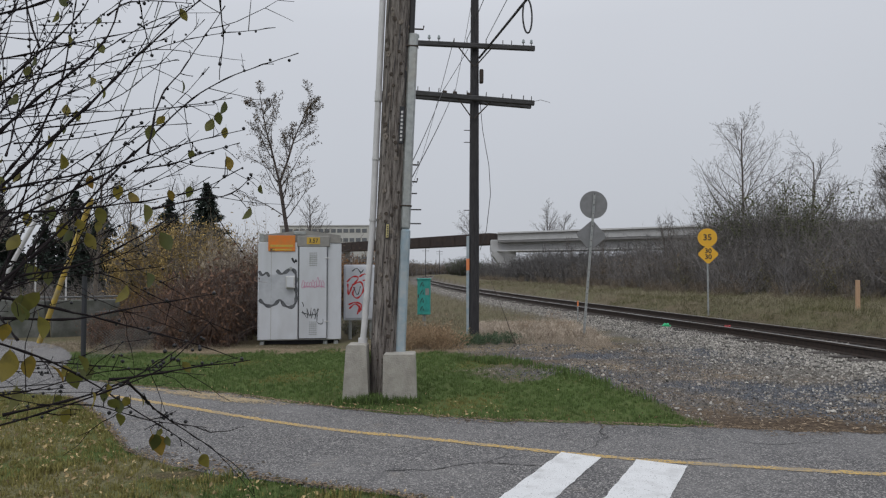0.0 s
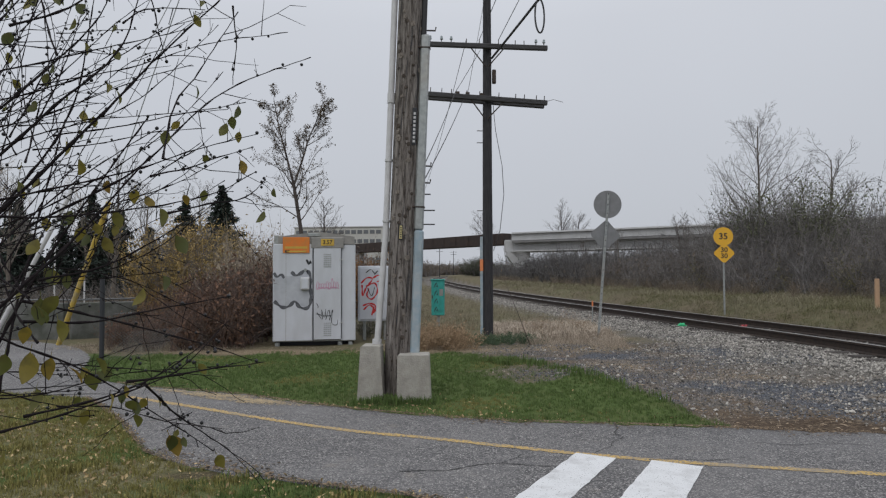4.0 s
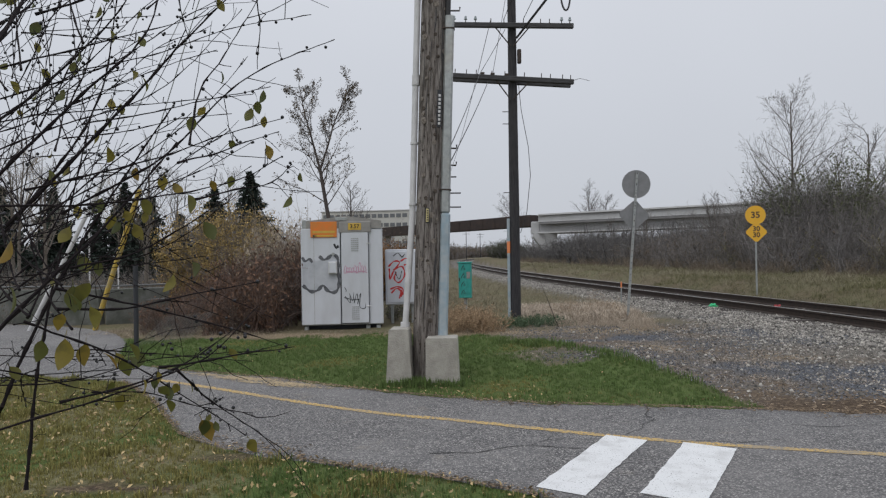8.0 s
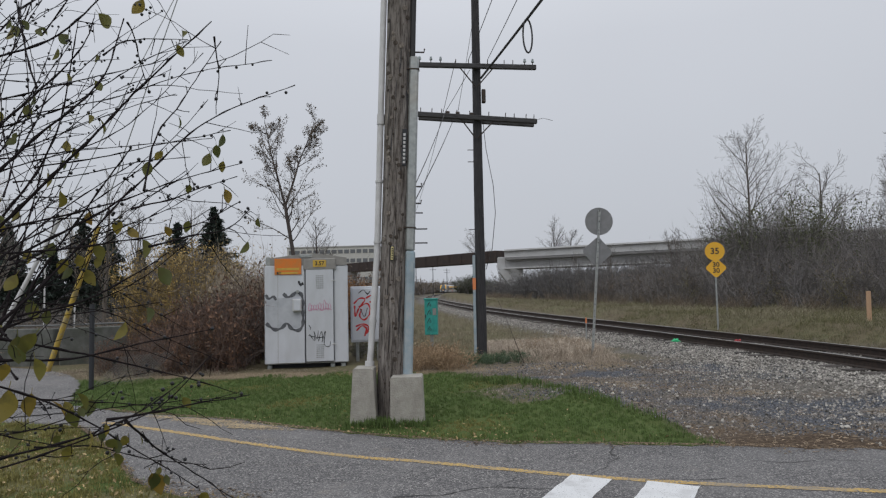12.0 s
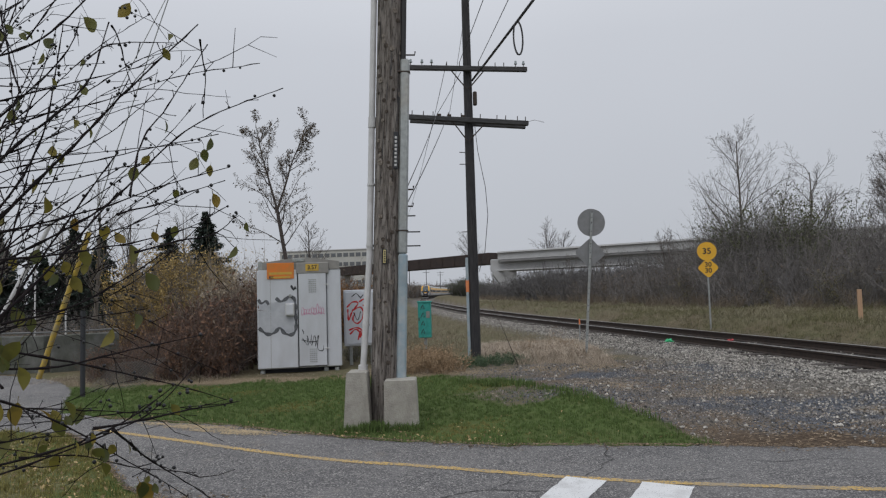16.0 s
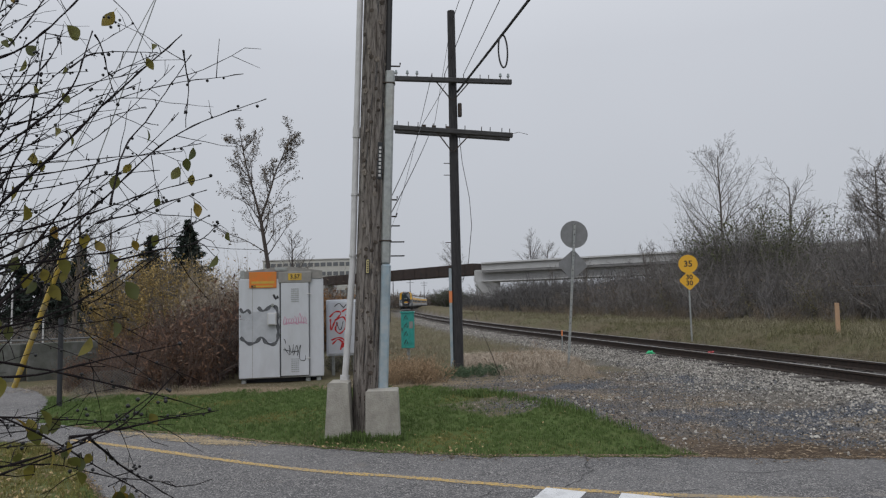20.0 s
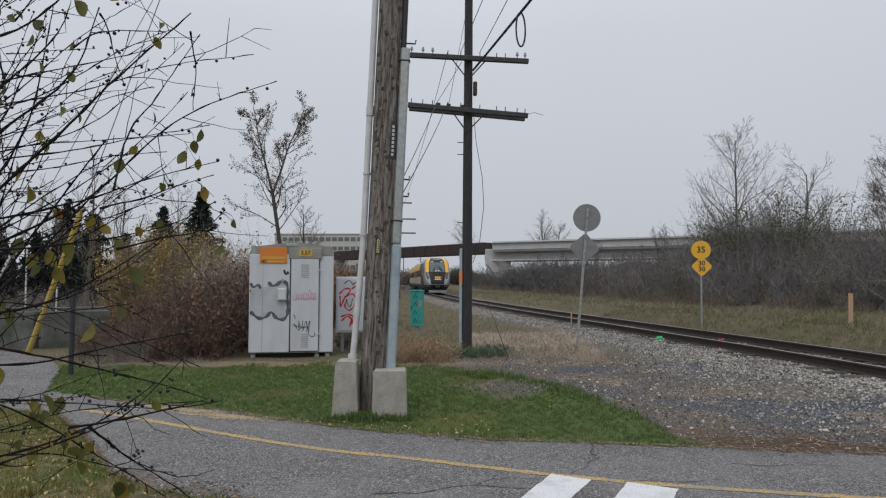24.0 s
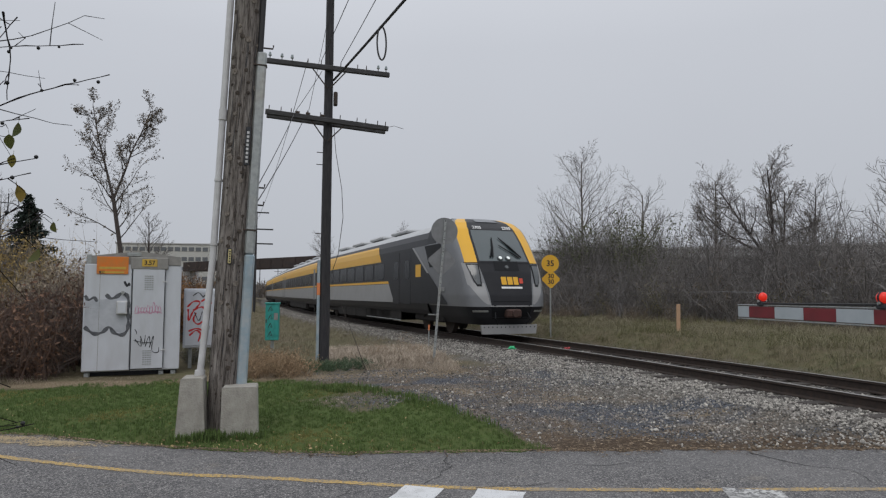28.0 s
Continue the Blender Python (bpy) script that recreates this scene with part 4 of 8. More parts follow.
rims = Build()
for k in range(26):
    a, z = rnd.uniform(-2.5, -0.6), rnd.uniform(0.5, 6.5)
    rr, s = 0.1935 - z * 0.0022, rnd.uniform(0.022, 0.040)
    c, o = Vector((math.cos(a) * rr, math.sin(a) * rr, z)), Vector((math.cos(a), math.sin(a), 0))
    rims.tube([c - o * 0.02, c + o * 0.007], [s * 1.1, s], 10)
    rims.tube([c, c + o * 0.012], [s * 0.30, s * 0.25], 8)
tagged(part("knot_rim", rims, material("pale_knot_wood", (0.27, 0.24, 0.21), 0.9, second=(0.11, 0.09, 0.075), scale=40, mix=0.5), big_pole), "pale rims of grown-over knots", kind="stuff")
cracks = Build()
for k in range(60):
    a, z = rnd.uniform(-2.7, -0.4), rnd.uniform(0.2, 7.5)
    rr = 0.193 - z * 0.0022
    cracks.tube([(math.cos(a + 0.03 * j) * rr, math.sin(a + 0.03 * j) * rr, z + 0.16 * j * rnd.uniform(0.6, 1.2)) for j in range(4)], [0.001, rnd.uniform(0.003, 0.007), 0.004, 0.001], 4)
tagged(part("drying_crack", cracks, BLACKPAINT, big_pole), "dark drying cracks", kind="stuff")
conduit = part("conduit", Build().tube([(-0.30, -0.07, 0.60), (-0.285, -0.06, 0.9), (-0.235, -0.05, 2.2), (-0.225, -0.04, 13.0)], 0.042, 12), PVC, big_pole, "white plastic conduit pipe", smooth=True)
for z, x in ((0.70, -0.297), (2.35, -0.234), (3.17, -0.232), (4.02, -0.231), (1.3, -0.268)):
    part("coupling" if z in (0.70, 4.02) else "strap", Build().tube([(x, -0.05, z - (0.07 if z in (0.7, 4.02) else 0.015)), (x, -0.05, z + (0.07 if z in (0.7, 4.02) else 0.015))], 0.062 if z == 0.70 else 0.052, 12), PVC, conduit, smooth=True)
guard_low = Build().box(0.215, -0.10, 1.38, 0.125, 0.09, 1.72, 0.02)
guard = part("cable_guard", guard_low, BLUEGUARD, big_pole, "pale blue lower cable guard")
part("guard_channel", Build().box(0.208, -0.10, 3.56, 0.125, 0.09, 2.64, 0.02), GALV, big_pole, "galvanised cable guard channel")
for z in (2.55, 4.7):
    part("strap", Build().box(0.195, -0.10, z, 0.17, 0.10, 0.022, 0.004), IRON, guard, "dark steel strap")
part("riser_cable", Build().tube([(0.18, -0.09, 4.75), (0.172, -0.09, 9), (0.165, -0.08, 13)], 0.042, 8), BLACKCABLE, big_pole, "thick black riser cable", smooth=True)
for z in (2.9, 3.13, 5.0, 7.4):
    part("step_pin", Build().tube([(0.1, 0.06, z), (0.33, 0.06, z), (0.335, 0.06, z + 0.05)], 0.011, 6), IRON, big_pole)
tag = part("number_tag", Build().box(-0.02, -0.205, 2.20, 0.05, 0.014, 0.20, 0.004), BLACKPAINT, big_pole)
part("tag_face", Build().box(-0.02, -0.214, 2.20, 0.034, 0.006, 0.175, 0.002), material("pale_yellow_tag", (0.60, 0.52, 0.25), 0.6, second=(0.5, 0.42, 0.2), scale=20), tag, "pale yellow tag face")
for k in range(5):
    part("mark_bar", Build().box(-0.018, -0.2185, 2.14 + 0.03 * k, 0.018, 0.003, 0.016), BLACKPAINT, tag)
plate = part("pole_plate", Build().box(0.105, -0.165, 3.62, 0.062, 0.016, 0.50, 0.004, ), BLACKPAINT, big_pole, "narrow black plate with white marks")
for k in range(8):
    part("mark_bar", Build().box(0.105, -0.176, 3.42 + 0.053 * k, 0.03, 0.005, 0.032), PVC, plate)


def concrete_block(w0, w1, d, h, seed):
    r = random.Random(seed)
    b = Build()
    prof = [(-w0 / 2, 0), (w0 / 2, 0), (w1 / 2, h - 0.015), (w1 / 2 - 0.015, h), (-w1 / 2 + 0.015, h), (-w1 / 2, h - 0.015)]
    prof = [(x + r.uniform(-0.006, 0.006), z) for x, z in prof]
    return b.prism(prof, d)


for x, y, w0, w1, h, s, la in ((-1.12, 8.62, 0.34, 0.25, 0.72, 1, "pale"), (-0.56, 8.55, 0.43, 0.41, 0.61, 2, "stained")):
    blk = part("concrete_block", concrete_block(w0, w1, 0.38, h + 0.06, s), CONCRETE, m=pose(x, y, -0.06))
    tagged(blk, f"{la} cast concrete guard block at the pole's foot", "concrete block", "blocks at the pole")


# ------------------------------------------------------------------ telegraph poles, crossarms, wires
PINS = (-1.42, -1.14, -0.90, -0.52, -0.2, 0.28, 0.70, 0.92, 1.22, 1.42)


def telegraph_pole(h, r0, arms, m, label, detail=True):
    t = thing("telegraph_pole", label, "telegraph pole", "telegraph line", m=m)
    part("pole_shaft", round_pole(h + 0.3, r0, r0 * 0.72, 14 if detail else 8, 0.012, 8), DARKPOLE, t, smooth=True)
    for z, tilt, yaw, w in arms:
        am = pose(0, -r0 - 0.04, z, 0, tilt, yaw)
        b = Build().box(0, 0, 0, w, 0.10, 0.12, 0.012)
        arm = part("crossarm", b, ARMWOOD, t, m=am)
        if not detail:
            continue
        for k, px in enumerate(PINS):
            part("insulator_pin", Build().tube([(px, 0, 0.05), (px, 0, 0.17)], 0.011, 6), IRON, arm)
            if k in (0, 1, 2, 8, 9) and tilt < 2:
                part("insulator", Build().tube([(px, 0, 0.13), (px, 0, 0.16), (px, 0, 0.165), (px, 0, 0.205), (px, 0, 0.225)], [0.038, 0.04, 0.028, 0.03, 0.012], 10), GLASSINS, arm, "pale glass insulator", True)
        if tilt > 2:
            for px in (-0.75, -0.5, -0.15):
                part("tie_clamp", Build().box(px, 0.0, 0.09, 0.10, 0.07, 0.06, 0.01), IRON, arm)
            part("second_arm", Build().box(0.02, 0.34, 0.0, w - 0.05, 0.09, 0.11, 0.012), ARMWOOD, arm)
        for sx in (-1, 1):
            part("brace", Build().tube([(sx * 0.42, 0, -0.04), (sx * 0.03, 0.03, -0.50)], 0.016, 6), IRON, arm)
    return t


tp = telegraph_pole(9.15, 0.135, ((7.28, 0.8, 5.0, 3.02), (5.97, 3.4, 5.0, 3.0)), lean(0.76, 16.6, 0, 0.25), "dark telegraph pole with two weathered crossarms and slack wires")
part("switch_box", Build().box(0.17, -0.05, 6.55, 0.10, 0.14, 0.34, 0.02), IRON, tp)
strip = part("pole_guard", Build().box(-0.155, -0.06, 1.28, 0.07, 0.07, 2.55, 0.012), BLUEGUARD, tp, "pale cable guard strip")
part("orange_band", Build().box(-0.155, -0.06, 1.85, 0.078, 0.078, 0.30, 0.01), ORANGEPAINT, strip, "orange painted band")
for z in (4.9, 5.2, 3.2):
    part("step_pin", Build().tube([(-0.08, 0, z), (-0.26, -0.02, z)], 0.01, 6), IRON, tp)
part("hanging_wire", Build().tube([(0.14, -0.06, 5.9), (0.2, -0.1, 5.2), (0.36, -0.1, 4.3), (0.40, -0.1, 3.6), (0.30, -0.1, 2.7), (0.14, -0.1, 2.2)], 0.008, 5), BLACKCABLE, tp, "slack hanging wire")
part("frayed_wire", Build().tube([(1.45, -0.2, 5.88), (1.62, -0.22, 5.92), (1.86, -0.2, 5.86)], 0.006, 4), IRON, tp)
telegraph_pole(9.0, 0.13, ((7.4, 0, 4, 3.0), (6.1, 0, 4, 3.0), (8.9, 0, 4, 2.2)), lean(-3.55, 62, 0.1, 0.3), "dark distant telegraph pole with crossarms", False)
for x, y, h in ((-9.0, 118, 9.5), (-6.5, 250, 11), (-1.5, 290, 11), (-10.5, 205, 11)):
    telegraph_pole(h, 0.15, ((h - 0.6, 0, 0, 3.0), (h - 1.6, 0, 0, 2.6)), lean(x, y, 0.4, 0.2), "far wooden line pole beside the track", False)


def wire(name, a, b, sag, r, label, mat=BLACKCABLE, n=16):
    a, b = Vector(a), Vector(b)
    pts = [a + (b - a) * t + Vector((0, 0, -4 * sag * t * (1 - t))) for t in [i / n for i in range(n + 1)]]
    return tagged(part(name, Build().tube(pts, r, 5), mat), label, "wire", "overhead wires")


for px, z in ((-0.52, 7.45),):
    wire("overhead_wire", (0.79 + px, 16.5 + 0.08 * px, z), (-3.55 + px, 62, 7.55), 1.0, 0.008, "thin dark telegraph wire to the next pole")
for px, z in ((-0.2, 7.45), (0.28, 7.45), (0.05, 8.9)):
    wire("overhead_wire", (0.79 + px, 16.5, z), (4.6 + px, -29, z), 0.8, 0.008, "thin dark telegraph wire passing overhead")
wire("overhead_wire", (0.62, 16.45, 7.2), (-0.02, 16.42, 6.12), 0.02, 0.007, "thin dark wire between the crossarms")
wire("overhead_wire", (-0.02, 16.42, 6.12), (-0.44, 9.08, 3.12), 0.05, 0.007, "thin dark wire down to the big pole")
wire("overhead_wire", (0.18, 16.42, 5.92), (-0.46, 9.08, 2.88), 0.05, 0.008, "thin dark wire down to the big pole")
wire("overhead_wire", (0.70, 16.45, 8.3), (0.30, 16.42, 6.12), 0.02, 0.006, "thin dark wire between the crossarms")
cable = wire("overhead_cable", (0.90, 16.5, 7.0), (5.3, -4.0, 7.7), 0.15, 0.028, "thick black twisted cable passing overhead")
LOOP = Vector((1.66, 13.0, 7.03))
loop_pts = [LOOP + Vector((0.09 * math.sin(u), 0.05 * math.cos(u), -0.33 + 0.36 * math.cos(u))) for u in [2 * math.pi * i / 20 for i in range(21)]]
tagged(part("cable_coil", Build().tube(loop_pts, 0.018, 6), BLACKCABLE), "black cable slack coil hung on the overhead cable", "cable coil")


# ------------------------------------------------------------------ white signal cabinet
def stroke(name, pts, w, y, mat, parent, label=""):
    """A sprayed line on a wall face at depth y: points (x, z)."""
    P = spline([(a, b) for a, b in pts], 0.03) if len(pts) > 2 else np.array(pts, float)
    T = np.gradient(P, axis=0)
    T /= np.linalg.norm(T, axis=1)[:, None] + 1e-9
    b = Build()
    for i in range(len(P)):
        ww = w / 2 * (0.75 + 0.25 * math.sin(i * 0.9))
        for sgn in (-1, 1):
            b.v.append((P[i][0] - T[i][1] * ww * sgn, y, P[i][1] + T[i][0] * ww * sgn))
    b.f = [(2 * i, 2 * i + 1, 2 * i + 3, 2 * i + 2) for i in range(len(P) - 1)]
    return part(name, b, mat, parent, label)


def text(name, body, size, mat, parent, m, depth=0.002):
    """Lettering as a mesh, from the built-in font."""
    cu = bpy.data.curves.new(name, "FONT")
    cu.body, cu.size, cu.extrude, cu.align_x, cu.align_y = body, size, depth, "CENTER", "CENTER"
    cu.resolution_u, cu.offset = 3, size * 0.018
    tmp = bpy.data.objects.new("tmp", cu)
    scene.collection.objects.link(tmp)
    me = bpy.data.meshes.new_from_object(tmp.evaluated_get(bpy.context.evaluated_depsgraph_get()))
    bpy.data.objects.remove(tmp)
    me.materials.clear()
    me.materials.append(mat)
    ob = new(name, me)
    ob.parent, ob.matrix_basis = parent, m
    return ob


def face(x, y, z):
    """A pose on a face that looks toward -y: letters upright."""
    return pose(x, y, z, 90, 0, 0)


cab = thing("signal_cabinet", "white steel railway signal cabinet with grey graffiti", "signal cabinet", m=pose(-4.21, 15.22, -0.04, 0, 0, 9) @ Matrix.Diagonal((1, 1, 1.04, 1)))
CW, CD = 1.88, 1.75
body = part("body", Build().box(CW / 2, CD / 2 + 0.02, 1.215, CW, CD, 2.15, 0.02), CABWHITE, cab)
roof_b = Build().prism([(0.12, 2.29), (CW - 0.02, 2.29), (CW - 0.02, 2.46), (CW / 2 + 0.1, 2.57), (0.12, 2.46)], CD - 0.02)
part("roof", roof_b, CABGREY, cab, "dull aluminium gabled roof cap", m=pose(0, 0.006, 0))
part("roof_bracket", Build().box(0.08, 0.06, 2.38, 0.10, 0.10, 0.22, 0.01), GALV, cab)
part("roof_vent", Build().box(0.93, -0.004, 2.50, 0.28, 0.02, 0.07, 0.006), GALV, cab)
part("lintel", Build().box(1.24, -0.012, 2.32, 0.74, 0.04, 0.24, 0.01), CABGREY, cab)
left_door = part("left_door", Build().box(0.46, -0.005, 1.225, 0.87, 0.03, 2.13, 0.008), CABWHITE, cab)
right_door = part("right_door", Build().box(1.235, -0.008, 1.19, 0.62, 0.034, 2.02, 0.008), CABWHITE, cab)
part("door_gap", Build().box(0.912, 0.0, 1.20, 0.012, 0.03, 2.16), BLACKPAINT, cab)
part("door_gap", Build().box(1.556, 0.0, 1.20, 0.010, 0.03, 2.02), BLACKPAINT, cab)
part("door_gap", Build().box(1.235, 0.0, 0.172, 0.62, 0.03, 0.010), BLACKPAINT, cab)
part("panel_seam", Build().box(0.30, -0.0195, 1.2, 0.008, 0.004, 2.12), CABGREY, cab)
for z in (1.92, 0.40):
    for r in range(7):
        for c in range(4):
            part("louvre", Build().box(1.17 + 0.045 * c, -0.027, z + 0.045 * r - 0.13, 0.034, 0.010, 0.018), GALV, right_door)
for z in (1.95, 0.55):
    part("hinge", Build().box(1.55, -0.03, z, 0.10, 0.02, 0.025, 0.004), PVC, right_door)
meter = part("meter_box", Build().box(0.73, -0.07, 1.42, 0.20, 0.10, 0.27, 0.012), PVC, cab, "small pale grey lock box")
part("meter_lid", Build().box(0.73, -0.125, 1.42, 0.15, 0.012, 0.22, 0.004), CABWHITE, meter)
part("eye_lamp", Build().tube([(0.74, -0.02, 1.72), (0.74, -0.07, 1.72)], 0.035, 12), GALV, cab)
notice = part("notice", Build().box(0.53, -0.035, 2.27, 0.60, 0.012, 0.35, 0.003), ORANGE, cab, "faded orange notice panel")
for k, (w, z, h) in enumerate(((0.50, 2.215, 0.05), (0.44, 2.13, 0.035), (0.10, 2.13, 0.05))):
    part("notice_bar", Build().box(0.53 - (0.2 if k == 2 else 0), -0.0425, z, w, 0.004, h), AMBER if k < 2 else BLACKPAINT, notice)
plate3 = part("mile_plate", Build().box(1.24, -0.037, 2.33, 0.30, 0.010, 0.15, 0.003), AMBER, cab, "yellow mileage plate reading 3.57")
text("mile_text", "3.57", 0.125, BLACKPAINT, plate3, face(1.24, -0.044, 2.33))
# black block added under the body as the shadow between the feet
part("base_skirt", Build().box(CW / 2, CD / 2 + 0.10, 0.085, CW - 0.1, CD - 0.3, 0.13, 0.01), BLACKPAINT, cab)
for x, y in ((0.10, 0.12), (CW - 0.12, 0.12), (0.10, CD - 0.1), (CW - 0.12, CD - 0.1), (CW - 0.36, 0.12)):
    part("foot", Build().box(x, y, 0.04, 0.10, 0.14, 0.16, 0.012), GALV, cab)
stroke("graffiti", [(0.03, 1.66), (0.10, 1.57), (0.20, 1.62), (0.27, 1.52)], 0.07, -0.0225, SPRAYGREY, cab, "sprayed grey outline letters")
stroke("graffiti", [(0.42, 1.68), (0.52, 1.60), (0.64, 1.65), (0.72, 1.71), (0.82, 1.66), (0.855, 1.52), (0.845, 1.36), (0.86, 1.18), (0.85, 0.98), (0.76, 0.87), (0.60, 0.91), (0.50, 1.03), (0.38, 0.93), (0.22, 0.90), (0.06, 1.02), (0.03, 1.06)], 0.085, -0.0245, SPRAYGREY, cab, "sprayed grey outline letters")
part("graffiti_fill", Build().add([(x, -0.0215, z) for x, z in ((0.03, 1.04), (0.2, 0.92), (0.38, 0.95), (0.5, 1.04), (0.62, 0.93), (0.78, 0.9), (0.87, 1.0), (0.88, 1.3), (0.86, 1.62), (0.7, 1.67), (0.5, 1.6), (0.35, 1.58), (0.15, 1.6), (0.03, 1.62))], [tuple(range(14))]), SPRAYHAZE, cab, "thin grey spray fill")
stroke("graffiti", [(0.76, 1.95), (0.82, 1.84), (0.84, 1.92), (0.86, 1.85)], 0.05, -0.0240, BLACKPAINT, cab)
r9 = random.Random(9)
for k in range(9):
    x = 0.98 + 0.055 * k
    stroke("graffiti", [(x, 1.28 + r9.uniform(0, 0.06)), (x + 0.03, 1.47 + r9.uniform(-0.05, 0.08)), (x + 0.07, 1.34), (x - 0.01, 1.31 + r9.uniform(-0.03, 0.05)), (x + 0.09, 1.30)], 0.014, -0.0270 - 0.0003 * k, SPRAYPINK, cab, "thin pink scrawl")
for k, pts in enumerate(([(1.0, 0.78), (1.12, 0.62), (1.10, 0.80)], [(1.1, 0.84), (1.17, 0.66), (1.2, 0.86)], [(1.2, 0.62), (1.27, 0.84), (1.3, 0.62)], [(1.28, 0.6), (1.36, 0.85), (1.33, 0.55), (1.45, 0.50), (1.47, 0.62)], [(0.99, 0.98), (1.03, 0.90), (1.0, 0.86)], [(0.98, 0.75), (1.2, 0.7), (1.36, 0.72)])):
    stroke("graffiti", pts, 0.018, -0.0302 - 0.0003 * k, BLACKPAINT, cab, "thin black scrawl")

small = thing("equipment_cabinet", "small white equipment cabinet with red graffiti", "cabinet", m=pose(-2.46, 16.6, 0.0, 0, 0, 7))
part("body", Build().box(0.42, 0.22, 1.16, 0.84, 0.42, 1.38, 0.02), CABWHITE, small)
part("door", Build().box(0.42, 0.0, 1.16, 0.76, 0.03, 1.28, 0.01), CABWHITE, small)
for x in (0.16, 0.68):
    part("leg", Build().box(x, 0.22, 0.20, 0.08, 0.08, 0.56, 0.008), GALV, small)
for pts in ([(0.08, 1.42), (0.22, 1.55), (0.36, 1.52), (0.20, 1.30), (0.12, 1.10), (0.10, 1.40)], [(0.2, 1.34), (0.42, 1.42), (0.48, 1.2), (0.34, 1.02), (0.22, 1.12), (0.28, 1.3)], [(0.38, 1.55), (0.52, 1.62), (0.6, 1.5), (0.44, 1.45)],
            [(0.12, 0.86), (0.3, 0.92), (0.44, 0.84), (0.38, 0.66)], [(0.14, 0.76), (0.3, 0.88), (0.46, 0.70)], [(0.34, 0.62), (0.4, 0.84)]):
    stroke("graffiti", pts, 0.045, -0.0175 - 0.0004 * r9.random(), SPRAYRED, small, "bold red scrawl")
for pts in ([(0.2, 1.68), (0.32, 1.76), (0.42, 1.66), (0.5, 1.74), (0.4, 1.62)], [(0.24, 1.3), (0.34, 1.1), (0.42, 1.34)]):
    stroke("graffiti", pts, 0.025, -0.0185, BLACKPAINT, small, "thin black scrawl")

teal = thing("teal_cabinet", "small teal metal trackside cabinet with dark scrawls", "cabinet", m=pose(-0.77, 20.1, 0.0, 0, 0, -4))
part("body", Build().box(0.19, 0.14, 0.92, 0.38, 0.28, 1.05, 0.012), TEAL, teal)
part("lid", Build().box(0.19, 0.13, 1.46, 0.42, 0.32, 0.04, 0.008), TEAL, teal)
part("post", Build().box(0.19, 0.16, 0.25, 0.10, 0.10, 0.7, 0.008), GALV, teal)
part("sticker", Build().box(0.30, -0.005, 1.08, 0.11, 0.008, 0.20, 0.002), CABGREY, teal, "faded grey sticker")
for k in range(4):
    z = 0.5 + 0.24 * k
    stroke("graffiti", [(0.08, z), (0.14, z + 0.14), (0.2, z + 0.02), (0.12, z + 0.08), (0.18, z + 0.17)], 0.018, -0.004 - 0.0004 * k, BLACKPAINT, teal)
part("hasp", Build().box(0.03, -0.008, 0.95, 0.03, 0.02, 0.10, 0.004), IRON, teal)


# ------------------------------------------------------------------ signs and stakes
def disc(r, d, m, n=40):
    b = Build()
    b.prism([(r * math.cos(2 * math.pi * k / n), r * math.sin(2 * math.pi * k / n)) for k in range(n)][::-1], d, m)
    return b


def diamond(r, d, m):
    c = 0.04
    return Build().prism([(r - c, -c), (r - c, c), (c, r - c), (-c, r - c), (-r + c, c), (-r + c, -c), (-c, -r + c), (c, -r + c)][::-1], d, m)


back = thing("speed_sign", "grey back of a railway speed sign on a leaning post", "railway sign", m=lean(3.32, 15.9, 0.02, 4.8))
post = part("post", Build().box(0, 0, 1.72, 0.058, 0.03, 3.6, 0.006), GALV, back, "galvanised perforated post")
for k in range(24):
    part("bolt_hole", Build().box(0, -0.0165, 0.3 + 0.14 * k, 0.014, 0.004, 0.014), BLACKPAINT, post)
part("disc", disc(0.33, 0.006, pose(0.0, 0.02, 3.26, 0, 0, 0)), SIGNBACK, back)
part("diamond", diamond(0.375, 0.006, pose(0.0, 0.028, 2.53)), SIGNBACK, back)
for z in (3.5, 3.26, 3.05, 2.75, 2.4):
    part("bolt", Build().tube([(0, -0.012, z), (0, -0.026, z)], 0.013, 8), IRON, back)

for x, y, s_ in ((3.22, 15.78, 0.10), (3.40, 15.72, 0.07)):
    sv, sf = octa(41)
    tagged(part("stone", Build().add([Vector(p) * s_ for p in sv * np.array([1.3, 1, 0.6])], [tuple(q) for q in sf]), CONCRETE, m=pose(x, y, float(height(x, y)) + s_ * 0.25, 0, 0, 40 * x)), "pale stone lying at the sign's foot", "stone", "stones at the sign")
sign = thing("speed_sign", "yellow railway speed sign with 35 over 30 30", "railway sign", m=pose(9.28, 23.46, 0.35, 0, 0, -12))
part("post", Build().box(0, 0.03, 1.2, 0.055, 0.03, 2.9, 0.006), GALV, sign)
p35 = part("disc", disc(0.325, 0.008, pose(0, 0, 2.53)), YELLOWSIGN, sign)
text("digits", "35", 0.30, BLACKPAINT, p35, face(0, -0.004, 2.53))
p30 = part("diamond", diamond(0.365, 0.008, pose(0.02, 0.004, 1.95)), YELLOWSIGN, sign)
text("digits", "30", 0.235, BLACKPAINT, p30, face(0.02, -0.001, 2.06))
text("digits", "30", 0.235, BLACKPAINT, p30, face(0.02, -0.001, 1.85))

